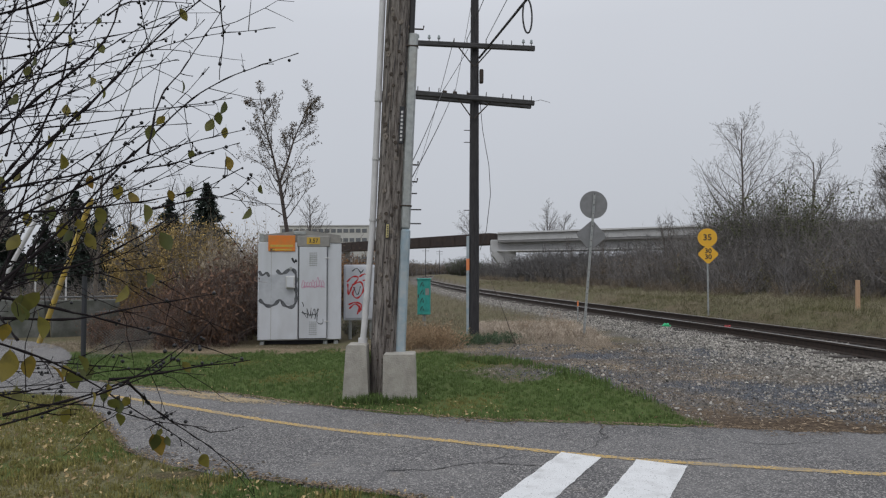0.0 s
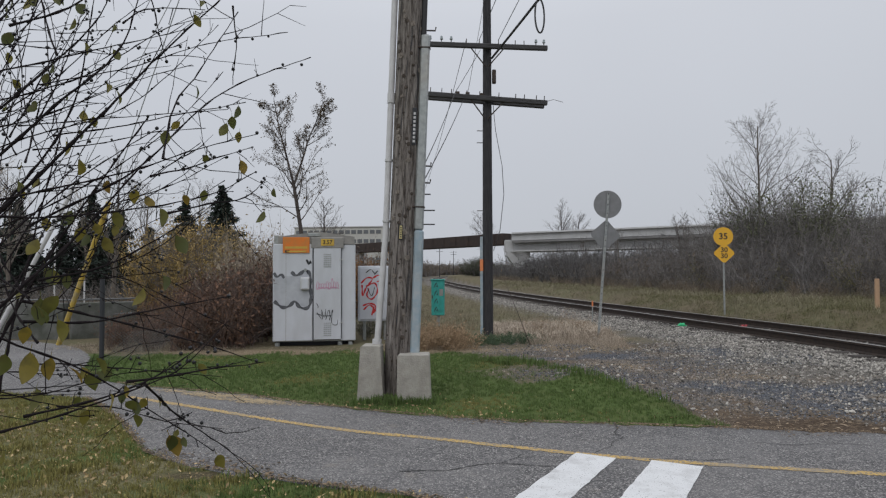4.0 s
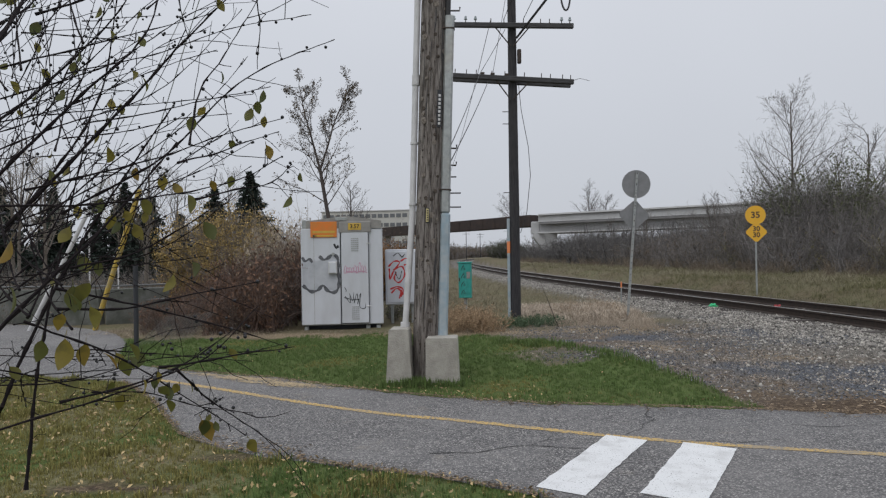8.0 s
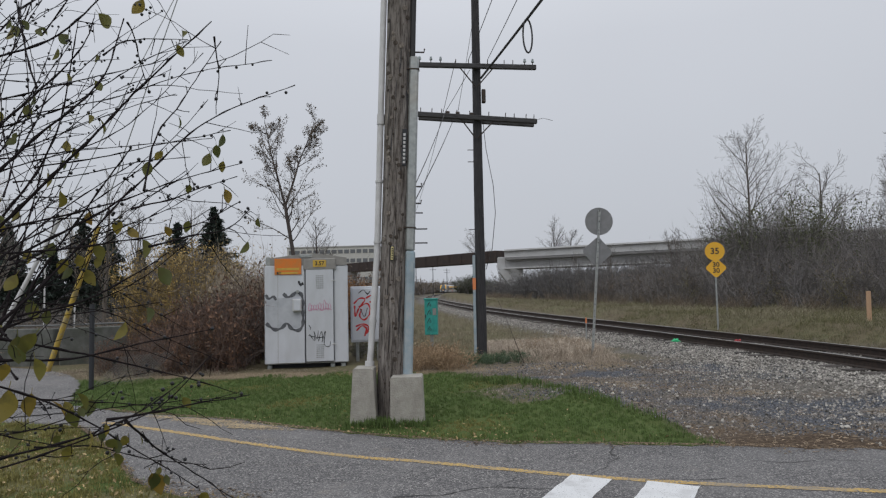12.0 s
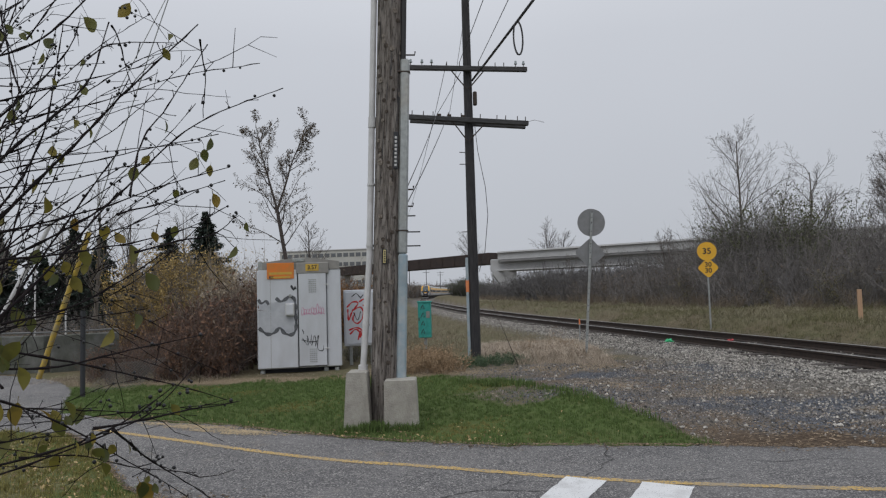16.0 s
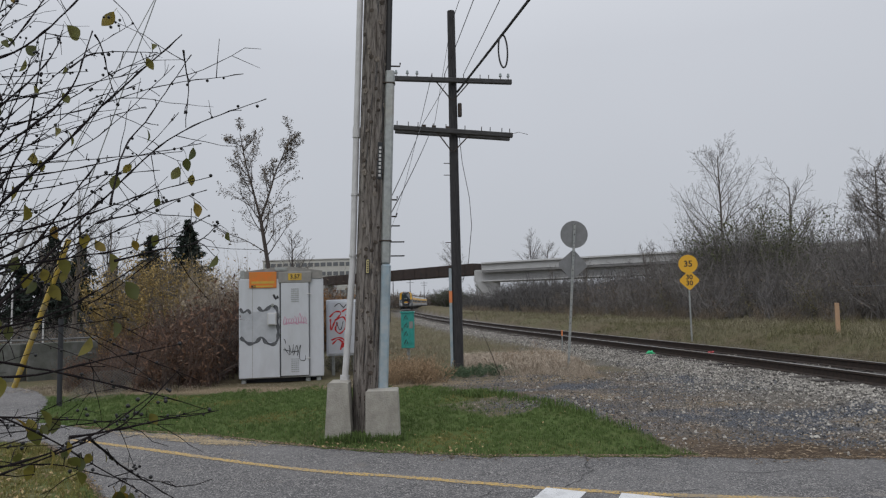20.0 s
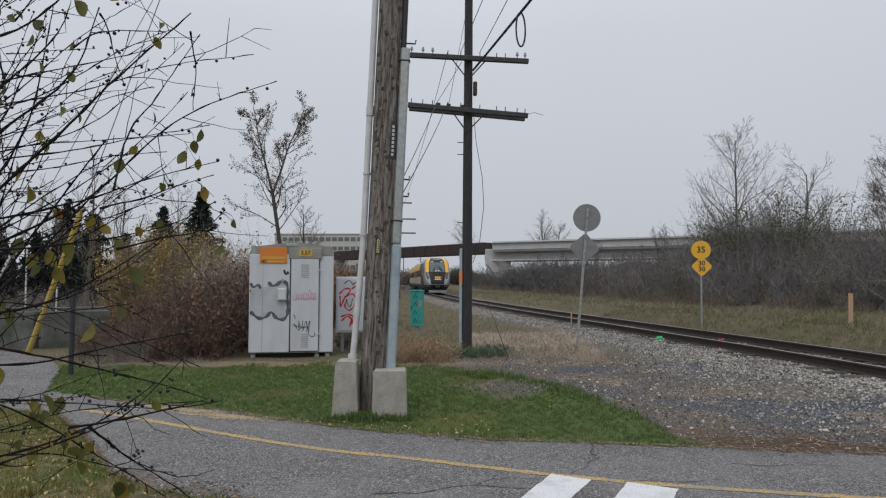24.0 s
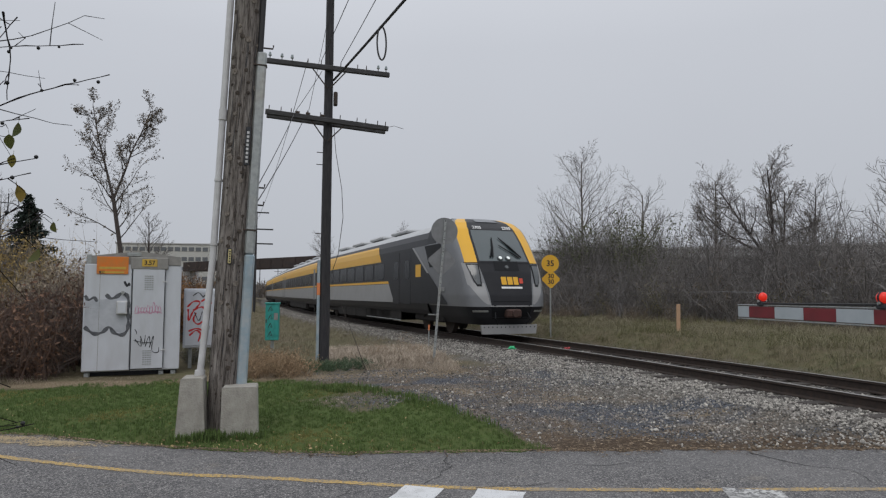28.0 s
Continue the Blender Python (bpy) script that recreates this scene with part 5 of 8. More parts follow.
stake = thing("marker_stake", "thin orange-tipped marker stake beside the ballast", "stake", m=lean(4.05, 20.2, 0.1, 1))
part("stake_shaft", Build().box(0, 0, 0.26, 0.032, 0.032, 0.62, 0.005), GALV, stake)
part("stake_tip", Build().box(0, 0, 0.62, 0.040, 0.040, 0.17, 0.006), ORANGEPAINT, stake, "orange painted tip")
tagged(part("reed_stalk", Build().tube([(1.62, 15, 0.05), (1.36, 15, 0.75), (1.05, 15, 1.53)], [0.008, 0.006, 0.003], 5), DARKBARK), "thin dead reed leaning beside the telegraph pole", "reed")
wood_stake = tagged(part("survey_stake", Build().box(0, 0, 0.45, 0.13, 0.05, 1.05, 0.008), STAKEWOOD, m=lean(12.55, 20.3, 0.45, 0.8)), "raw wooden survey stake standing in field grass", "stake")


def rag(name, m, mat, label, seed):
    r = random.Random(seed)
    b = Build()
    for k in range(5):
        a = r.uniform(0, 6.28)
        p = Vector((0.06 * math.cos(a), 0.06 * math.sin(a), 0))
        b.tube([p, p + Vector((r.uniform(-.08, .08), r.uniform(-.08, .08), 0.09)), p + Vector((r.uniform(-.16, .16), r.uniform(-.1, .1), 0.04))], [0.035, 0.05, 0.015], 6)
    return tagged(part(name, b, mat, m=m), label, "litter")


rag("plastic_scrap", pose(6.12, 18.4, 0.17) @ Matrix.Scale(0.75, 4), GREENRAG, "bright green plastic scrap lying by the rail", 1)
rag("plastic_scrap", pose(7.6, 18.0, 0.17) @ Matrix.Scale(0.6, 4), REDRAG, "red plastic scrap lying between the rails", 2)


# ------------------------------------------------------------------ lowered crossing gate
gate = thing("crossing_gate", "lowered red and white striped crossing gate arm", "crossing gate", m=pose(4.72, 6.41, 1.56, 0, 0, -92.75))
for k in range(24):
    a, b_ = (0.19 + 0.406 * (k - 1), 0.19 + 0.406 * k) if k else (0.0, 0.19)
    part("stripe_panel", Build().box((a + b_) / 2, 0, 0, b_ - a - 0.002, 0.03, 0.112 + 0.001 * k, 0.003), GATERED if k % 2 else GATEWHITE, gate)
for z in (-0.064, 0.064):
    part("edge_rail", Build().box(4.7, 0, z * 1.12, 9.4, 0.036, 0.010, 0.002), GALV, gate)
part("wiring_tube", Build().tube([(0.36, -0.01, 0.088), (1.0, -0.01, 0.092), (1.9, -0.01, 0.10), (9.4, -0.01, 0.10)], 0.011, 6), BLACKCABLE, gate)
part("tip_whip", Build().tube([(0.40, 0, 0.20), (-0.3, 0, 0.21), (-0.98, 0, 0.205)], [0.004, 0.003, 0.002], 5), SIGNBACK, gate, "thin grey whip at the tip")
for x in (0.39, 1.90, 4.6):
    lamp = part("gate_lamp", Build().box(x, 0, 0.085, 0.10, 0.06, 0.04, 0.010).box(x, 0, 0.12, 0.034, 0.075, 0.06, 0.008), BLACKPAINT, gate)
    for sx in (-1, 1):
        part("lens", Build().tube([(x + sx * 0.006, 0, 0.155), (x + sx * 0.022, 0, 0.155), (x + sx * 0.038, 0, 0.155), (x + sx * 0.046, 0, 0.155)], [0.046, 0.045, 0.033, 0.012], 16), LAMPRED, lamp, "glowing red lens", True)
        part("lens_rim", Build().tube([(x + sx * 0.003, 0, 0.155), (x + sx * 0.009, 0, 0.155)], 0.050, 16), BLACKPAINT, lamp)
    for sy in (-1, 1):
        part("fixing_nut", Build().tube([(x, sy * 0.03, 0.112), (x, sy * 0.05, 0.112)], 0.012, 8), GALV, lamp)
mast = part("mast", Build().tube([(9.7, 0, -1.60), (9.7, 0, 0.9)], 0.06, 12), GALV, gate)
part("gate_motor", Build().box(9.7, 0.05, -0.35, 0.4, 0.5, 0.6, 0.03), CABGREY, gate)


# ------------------------------------------------------------------ overpass
bridge = thing("overpass", "grey concrete overpass with a dark steel girder span", "bridge")


def beam_between(a, b, z0, z1, thick, mat, name, parent, label="", overlap=0.0):
    a, b = Vector(a), Vector(b)
    L_ = (b - a).length
    ang = math.degrees(math.atan2(b[1] - a[1], b[0] - a[0]))
    return part(name, Build().box(L_ / 2, 0, 0, L_ + overlap, thick, z1 - z0, 0.05), mat, parent, label, m=pose(a[0], a[1], (z0 + z1) / 2, 0, 0, ang))


A, B = (12.2, 124.3), (90, 75.5)
beam_between(A, B, 5.5, 7.2, 8.0, FARCONCRETE, "girder", bridge)
# slab concrete darkened to paint the shadow line beneath the parapet
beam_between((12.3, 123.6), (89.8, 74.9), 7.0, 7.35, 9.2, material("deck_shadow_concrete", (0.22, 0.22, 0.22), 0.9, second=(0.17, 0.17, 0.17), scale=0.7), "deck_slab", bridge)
beam_between((9.9, 120.5), (87.0, 72.0), 7.36, 8.95, 0.35, PARAPET, "parapet", bridge)
beam_between((10.9, 130.4), (92, 79.6), 7.36, 8.9, 0.35, PARAPET, "parapet", bridge)
beam_between((-24.0, 165), (9.6, 124.2), 6.85, 8.95, 3.6, GIRDER, "steel_span", bridge, "dark brown steel girder span", 0.6)
for k in range(14):
    t = (k + 0.5) / 14
    x, y = -24 + 33.6 * t, 165 - 40.8 * t
    part("web_stiffener", Build().box(x - 1.45, y - 1.2, 7.9, 0.05, 0.08, 1.9), GIRDER, bridge)
for k, (t, wide) in enumerate(((0.015, 1), (0.36, 1), (0.68, 1))):
    x, y = A[0] + (B[0] - A[0]) * t, A[1] + (B[1] - A[1]) * t
    shape = [(-0.4, 0), (0.4, 0), (0.5, 2.4), (2.0, 4.5), (2.0, 5.5), (-2.2, 5.5), (-2.2, 4.7), (-0.5, 2.4)] if k == 0 else [(-0.8, 0), (0.8, 0), (0.8, 2.6), (2.2, 4.6), (2.2, 5.5), (-1.6, 5.5), (-1.6, 4.9), (-0.8, 2.6)]
    pier = part("pier", Build().prism(shape, 1.4, pose(x - (2.2 if k == 0 else 0), y - 3.6, 0, 0, 0, 8 if k == 0 else 20)), PARAPET, bridge, "hammerhead concrete pier")
for k in range(26):
    t = (k + 0.5) / 26
    x, y = 9.9 + 77.1 * t, 120.5 - 48.5 * t
    part("parapet_joint", Build().box(x - 0.10, y - 0.16, 8.15, 0.03, 0.05, 1.5), FARCONCRETE, bridge)
beam_between((9.7, 120.0), (86.8, 71.5), 5.40, 5.62, 0.5, PARAPET, "girder_flange", bridge)
for z in (7.42, 8.62):
    beam_between((9.7, 120.2), (86.8, 71.7), z, z + 0.10, 0.5, FARCONCRETE, "parapet_line", bridge)
part("bearing_block", Build().box(9.4, 121.6, 6.5, 1.5, 1.6, 2.2, 0.1), PARAPET, bridge)
part("abutment", Build().box(-26, 168, 3.6, 6, 6, 7.2, 0.1), FARCONCRETE, bridge)


# ------------------------------------------------------------------ office building far behind
office = thing("office_building", "pale low office building with rows of dark windows", "building", m=pose(-62, 262, 0, 0, 0, -4))
part("wall", Build().box(16, 8, 9.9, 36, 16, 19.8, 0.1), OFFICEWALL, office)
part("roof", Build().box(16, 8, 20.0, 36.6, 16.6, 0.5, 0.1), PARAPET, office)
win_me = Build().box(0, 0, 0, 1.9, 0.12, 1.5, 0.03).mesh("pane", OFFICEGLASS)
frame_me = Build().box(0, 0, 0, 2.1, 0.10, 1.7, 0.03).mesh("window", OFFICEWALL)
for r in range(5):
    for c in range(14):
        w = part("window", frame_me, None, office, m=pose(-0.3 + 2.45 * c, -0.02, 18.0 - 3.6 * r))
        part("pane", win_me, None, w, m=pose(0, -0.03, 0))


# ------------------------------------------------------------------ left side: guy guard, posts, fence, barrier
guy = thing("guy_wire_guard", "yellow plastic guard on a slanting guy wire", "guy guard")
part("guard_sleeve", Build().tube([(-9.25, 15.4, 0.05), (-7.85, 14.9, 3.3)], 0.058, 10), GUARDYELLOW, guy, smooth=True)
part("guy_wire", Build().tube([(-7.85, 14.9, 3.3), (-4.7, 13.7, 10.6)], 0.012, 5), GALV, guy)
fence = thing("chain_link_fence", "low grey chain-link fence beside the side road", "fence")
for k, x in enumerate((-6.68,)):
    part("fence_post", Build().tube([(x, 12.49 + 0.85 * k, -0.1), (x, 12.49 + 0.85 * k, 1.58 if k == 0 else 0.62)], 0.045 if k == 0 else 0.02, 10), BLACKPAINT if k == 0 else GALV, fence, "black steel end post" if k == 0 else "", True)
net = Build()
for k in range(26):
    for s in (-1, 1):
        t0, t1 = k / 26, k / 26 + s * 0.35
        if 0 <= t1 <= 1:
            a = Vector((-6.66 + 0.9 * t0, 12.5 + 1.6 * t0, 0.05))
            c = Vector((-6.66 + 0.9 * t1, 12.5 + 1.6 * t1, 0.55))
            net.tube([a, c], 0.0035, 4)
part("fence_mesh", net, FENCEWIRE, fence)
WALLGREY = material("mossy_wall_concrete", (0.15, 0.153, 0.145), 0.95, second=(0.08, 0.085, 0.075), scale=3, mix=0.5, third=(0.06, 0.07, 0.045), scale3=1.2, mix3=0.7, bump=0.5, bump_scale=20)
barrier = thing("retaining_wall", "low grey concrete wall along the side road", "wall")
for k, (xa, ya, xb, yb) in enumerate(((-24, 19.2, -18.1, 18.5), (-18, 18.5, -13.6, 17.7), (-13.5, 17.7, -10.1, 17.15), (-10.0, 17.15, -8.75, 18.1))):
    L_ = math.hypot(xb - xa, yb - ya)
    part("wall_block", Build().box(L_ / 2, 0, 0.44, L_, 0.24, 1.0, 0.02), WALLGREY, barrier, m=pose(xa, ya, 0, 0, 0, math.degrees(math.atan2(yb - ya, xb - xa))))
part("top_rail", Build().tube([(-10.0, 17.1, 0.62), (-8.75, 17.95, 0.62)], 0.03, 8), FENCEWIRE, barrier)
part("top_rail", Build().tube([(-13.5, 17.6, 1.02), (-10.0, 17.1, 1.02), (-8.75, 18.05, 1.02)], 0.022, 8), FENCEWIRE, barrier)
stay = thing("stay_guard", "pale grey guard on a slanting stay", "guy guard")
part("guard_sleeve", Build().tube([(-10.96, 15.5, 0.0), (-9.03, 15.5, 3.66)], 0.05, 10), PVC, stay, smooth=True)
part("guy_wire", Build().tube([(-9.03, 15.5, 3.66), (-4.9, 15.3, 11.5)], 0.01, 5), GALV, stay)
lantern = thing("lantern_post", "dark green lantern on a slim post beyond the brush", "street lamp", m=pose(-17.15, 40, 0.1))
LANTERN = material("lantern_paint", (0.10, 0.125, 0.125), 0.6, 0.2, second=(0.07, 0.085, 0.085), scale=6)
part("post", Build().tube([(0, 0, -0.2), (0, 0, 0.5), (0, 0, 0.55), (0, 0, 3.3)], [0.11, 0.10, 0.07, 0.055], 10), LANTERN, lantern, smooth=True)
part("lantern_glass", Build().tube([(0, 0, 3.35), (0, 0, 3.75)], [0.13, 0.20], 6), TLENS, lantern)
part("lantern_cap", Build().tube([(0, 0, 3.75), (0, 0, 3.80), (0, 0, 4.0), (0, 0, 4.1)], [0.25, 0.24, 0.08, 0.02], 6), LANTERN, lantern)
part("lantern_base", Build().tube([(0, 0, 3.27), (0, 0, 3.35)], [0.07, 0.14], 6), LANTERN, lantern)
for x, y, h in ((-14.6, 24, 3.1), (-13.5, 24, 1.5)):
    tagged(part("marker_post", Build().tube([(0, 0, -0.1), (0, 0, h)], 0.05, 8), PVC, m=pose(x, y, 0) @ Matrix.Diagonal((0.55, 0.55, 1, 1)), smooth=True), "slim white post standing beyond the brush", "post")

# ------------------------------------------------------------------ the train
CAR, HALF, TOP = 25.6, 1.46, 3.95
SECTION = [(-1.30, 0.62), (-1.42, 0.78), (-HALF, 1.0), (-HALF, 3.05), (-1.42, 3.28), (-1.26, 3.52), (-0.95, 3.76), (-0.5, 3.90), (0, TOP),
           (0.5, 3.90), (0.95, 3.76), (1.26, 3.52), (1.42, 3.28), (HALF, 3.05), (HALF, 1.0), (1.42, 0.78), (1.30, 0.62)]


def shell(i0, i1, y0, y1):
    """A run of the body's outer skin between two points of its section and two stations."""
    b, seg = Build(), SECTION[i0:i1 + 1]
    ys = np.linspace(y0, y1, 9)
    for y in ys:
        b.v.extend((x, y, z) for x, z in seg)
    n = len(seg)
    for r in range(len(ys) - 1):
        for k in range(n - 1):
            b.f.append((r * n + k, (r + 1) * n + k, (r + 1) * n + k + 1, r * n + k + 1))
    return b


def side_panel(side, outline, proud, mat, name, parent, label=""):
    """A painted panel on the body's side: outline (y, z) a few millimetres proud."""
    x = side * HALF
    n = len(outline)
    b = Build()
    b.v = [(x, y, z) for y, z in outline] + [(x + side * proud, y, z) for y, z in outline]
    order = tuple(range(n, 2 * n))
    b.f = [order if side > 0 else order[::-1]] + [(i, (i + 1) % n, (i + 1) % n + n, i + n) for i in range(n)]
    return part(name, b, mat, parent, label)


def cant_panel(side, ya, yb, slope, mat, name, parent, label=""):
    """A painted panel on the curved shoulder above the windows, its front end cut on the slant."""
    b, prof = Build(), [(1.466, 3.04), (1.428, 3.285), (1.366, 3.38)]
    n = len(prof)
    for k in range(9):
        for j, (px, pz) in enumerate(prof):
            b.v.append((side * px, ya + (yb - slope * j - ya) * k / 8, pz))
    b.f = [(k * n + j, (k + 1) * n + j, (k + 1) * n + j + 1, k * n + j + 1) for k in range(8) for j in range(n - 1)]
    return part(name, b, mat, parent, label)


def window(side, y, w, z0, z1, parent, proud=0.008):
    c = 0.07
    pts = [(y - w / 2 + c, z0), (y + w / 2 - c, z0), (y + w / 2, z0 + c), (y + w / 2, z1 - c), (y + w / 2 - c, z1), (y - w / 2 + c, z1), (y - w / 2, z1 - c), (y - w / 2, z0 + c)]
    return side_panel(side, pts, proud, TSIDEGLASS, "window", parent)


def bogie(car, y):
    bg = part("bogie", Build().box(0, y, 0.56, 2.2, 2.9, 0.22, 0.04), UNDER, car)
    for sx in (-1, 1):
        part("side_frame", Build().box(sx * 1.12, y, 0.52, 0.16, 3.1, 0.30, 0.05), UNDER, bg)
        part("damper", Build().tube([(sx * 1.22, y - 0.4, 0.55), (sx * 1.22, y + 0.4, 0.85)], 0.05, 8), UNDER, bg)
        for dy in (-1.25, 1.25):
            part("wheel", Build().tube([(sx * 0.82, y + dy, 0.46), (sx * 0.70, y + dy, 0.46), (sx * 0.68, y + dy, 0.46)], [0.45, 0.46, 0.49], 24), IRON, bg, smooth=True)


def car_base(name, label, front, length, nose):
    """Body, roof, livery and running gear common to all cars; y runs forward, 0 is the middle."""
    t = thing(name, label, "train", "passenger train")
    y0, y1 = -length / 2, length / 2 - nose
    part("side_wall", shell(0, 5, y0, y1), TDARK, t, "charcoal side wall")
    part("side_wall", shell(11, 16, y0, y1), TDARK, t, "charcoal side wall")
    part("roof", shell(5, 11, y0, y1), TROOF, t, "pale grey roof", True)
    part("end_wall", Build().prism(SECTION, 0.06, pose(0, y0, 0)), TBLACK, t)
    part("floor_pan", Build().box(0, (y0 + y1) / 2, 0.68, 2.5, y1 - y0, 0.16, 0.03), UNDER, t)
    for k in range(7):
        yy = y0 + 6.6 + k * 1.9
        if yy < y1 - 6:
            part("equipment_box", Build().box(0, yy, 0.42, 2.5 - 0.1 * (k % 3), 1.6, 0.46, 0.06), UNDER, t)
    for sx in (-1, 1):
        for k in range(6):
            yy = y0 + 6.9 + k * 2.15
            if yy < y1 - 5.5:
                part("side_skirt", Build().box(sx * 1.30, yy, 0.50, 0.06, 2.05, 0.52, 0.02), UNDER, t)
        part("pipe_run", Build().tube([(sx * 1.2, y0 + 1, 0.66), (sx * 1.2, y1 - 1, 0.66)], 0.035, 6), UNDER, t)
        part("step_well", Build().box(sx * 1.22, y0 + 1.2, 0.55, 0.3, 0.9, 0.3, 0.03), UNDER, t)
    bogie(t, y0 + 4.2)
    bogie(t, length / 2 - 4.6)
    for k in range(4):
        part("roof_unit", Build().box(0, y0 + 4 + k * (y1 - y0 - 6) / 4, TOP + 0.02, 1.5, 2.4, 0.14, 0.05), TROOF, t)
    part("gangway", Build().box(0, y0 - 0.25, 2.0, 1.5, 0.5, 2.6, 0.06), TBLACK, t)
    return t, y0, y1


def coach():
    t, y0, y1 = car_base("passenger_coach", "grey and yellow passenger coach on the rails", 0, CAR, 0.06)
    for side in (-1, 1):
        side_panel(side, [(y0, 1.0), (y1, 1.0), (y1, 1.74), (y0, 1.74)], 0.004, TPALE, "pale_band", t, "pale grey lower band")
        side_panel(side, [(y0, 1.76), (y1, 1.76), (y1, 1.86), (y0, 1.86)], 0.005, TYELLOW, "yellow_stripe", t, "thin yellow stripe")
        side_panel(side, [(y0, 2.70), (y1, 2.70), (y1, 3.04), (y0, 3.04)], 0.004, TYELLOW, "yellow_band", t, "broad yellow band")
        cant_panel(side, y0, y1, 0.0, TYELLOW, "yellow_shoulder", t, "yellow shoulder under the roof")
        for k in range(11):
            window(side, y0 + 3.4 + k * 1.85, 1.5, 1.95, 2.62, t)
        for yy in (y0 + 1.2, y1 - 1.2):
            side_panel(side, [(yy - 0.42, 0.95), (yy + 0.42, 0.95), (yy + 0.42, 2.95), (yy - 0.42, 2.95)], 0.007, TGREY, "door", t, "grey entrance door")
    return t


NOSE = 4.0


def nose_front(z):
    """How far the nose reaches forward at height z, and its half width."""
    y = np.interp(z, [0.40, 0.62, 0.95, 1.30, 2.0, 2.35, 2.9, 3.45, 3.70, 3.86, TOP], [-0.30, -0.12, 0.0, -0.06, -0.34, -0.55, -1.02, -1.55, -1.95, -2.5, -3.3])
    w = np.interp(z, [0.40, 0.62, 0.95, 1.3, 2.2, 3.05, 3.28, 3.52, 3.76, 3.90, TOP], [1.06, 1.24, 1.40, 1.44, HALF, 1.46, 1.44, 1.38, 1.18, 0.82, 0.30])
    return y, w


def cab_car():
    t, y0, y1 = car_base("cab_car", "charcoal, grey and yellow cab car leading the train", 1, CAR, NOSE)
    yf0 = CAR / 2
    zs = sorted(set(np.round(np.concatenate([np.arange(0.40, 3.52, 0.045), [0.95, 1.02, 2.30, 2.36, 3.40, 3.62], np.linspace(3.52, TOP, 14)]), 3)))
    qs = sorted(set(np.round(np.concatenate([np.arange(-1, 1.001, 0.04), [-0.9, -0.62, 0.62, 0.9, -0.57, 0.57]]), 3)))
    cols = [(-1.0, u) for u in (1.0, 0.8, 0.6, 0.4, 0.2)] + [(q, 0.0) for q in qs] + [(1.0, u) for u in (0.2, 0.4, 0.6, 0.8, 1.0)]

    def at(z, col, plain=False):
        q, u = col
        if not plain:
            edge = float(np.interp(z, [0.95, 1.3, 1.7, 2.3, 3.4], [0.51, 0.53, 0.58, 0.66, 0.62]))
            q = math.copysign(abs(q) / 0.62 * edge if abs(q) <= 0.62 else edge + (abs(q) - 0.62) / 0.38 * (1 - edge), q)
        f, w = nose_front(z)
        deep = np.interp(z, [0.4, 1.0, 2.2, 3.5, TOP], [0.6, 0.62, 0.62, 0.55, 0.25])
        c = f - deep * (1 - (1 - min(abs(q), 1) ** 2.7) ** (1 / 2.2))
        y = c + (-NOSE - c) * u
        return Vector((w * q, yf0 + y, z))

    kinds, index = {}, {}

    def put(kind, i, k):
        b, ix = kinds.setdefault(kind, Build()), index.setdefault(kind, {})
        quad = []
        for ii, kk in ((i, k), (i, k + 1), (i + 1, k + 1), (i + 1, k)):
            if (ii, kk) not in ix:
                ix[ii, kk] = len(b.v)
                b.v.append(at(zs[ii], cols[kk]))
            quad.append(ix[ii, kk])
        b.f.append(tuple(quad))

    for i in range(len(zs) - 1):
        z = (zs[i] + zs[i + 1]) / 2
        for k in range(len(cols) - 1):
            (qa, ua), (qb, ub) = cols[k], cols[k + 1]
            q, u, sd = abs(qa + qb) / 2, (ua + ub) / 2, "near" if qa + qb > 0 else "off"
            if z < 0.95:
                kind = "lower"
            elif u > 0.01:
                kind = "flank " + sd if (u > 0.5 and z > 3.05) else "grey " + sd
            elif z > 3.62:
                kind = "crown" if q < 0.62 else ("yellow " if q < 0.90 else "grey ") + sd
            elif 2.36 < z and q < 0.57:
                kind = "glass" if z < 3.40 else "header"
            elif q < 0.62:
                kind = "panel" if z < 3.40 else "header"
            elif z > 2.30 and q < 0.90:
                kind = "yellow " + sd

            else:
                kind = "grey " + sd
            put(kind, i, k)
    looks = {"grey": ("cab_shell", TGREY, "light grey cab shell"), "yellow": ("cab_pillar", TYELLOW, "yellow cab pillar"), "glass": ("windshield", TGLASS, "dark windshield"),
             "header": ("windshield_header", TDARK, "charcoal windshield header"), "panel": ("nose_panel", TDARK, "charcoal nose panel"), "crown": ("cab_roof", TDARK, "charcoal cab roof"),
             "flank": ("roof_flank", TDARK, ""), "lower": ("front_skirt", TDARK, "dark front skirt")}
    for kind, bld in kinds.items():
        nm, mt, la = looks[kind.split()[0]]
        part(nm, bld, mt, t, la, True)

    def on_nose(q, z, out=0.0):
        p = at(z, (q, 0.0), True)
        a, b2 = at(z, (q + 0.03, 0.0), True), at(z + 0.04, (q, 0.0), True)
        nn = (a - p).cross(b2 - p).normalized()
        if nn.y < 0:
            nn = -nn
        return p + nn * out, nn

    def tile(name, q0, q1, z0, z1, out, mat, parent=t, label="", n=5, foot=None):
        """A thin panel that follows the nose."""
        b = Build()
        for i in range(n + 1):
            for k in range(n + 1):
                qa, qb = (q0, q1) if foot is None else (foot[0] + (q0 - foot[0]) * (i / n) ** 0.7, foot[1] + (q1 - foot[1]) * (i / n) ** 0.7)
                p, _ = on_nose(qa + (qb - qa) * k / n, z0 + (z1 - z0) * i / n, out)
                b.v.append(p)
        for i in range(n):
            for k in range(n):
                a = i * (n + 1) + k
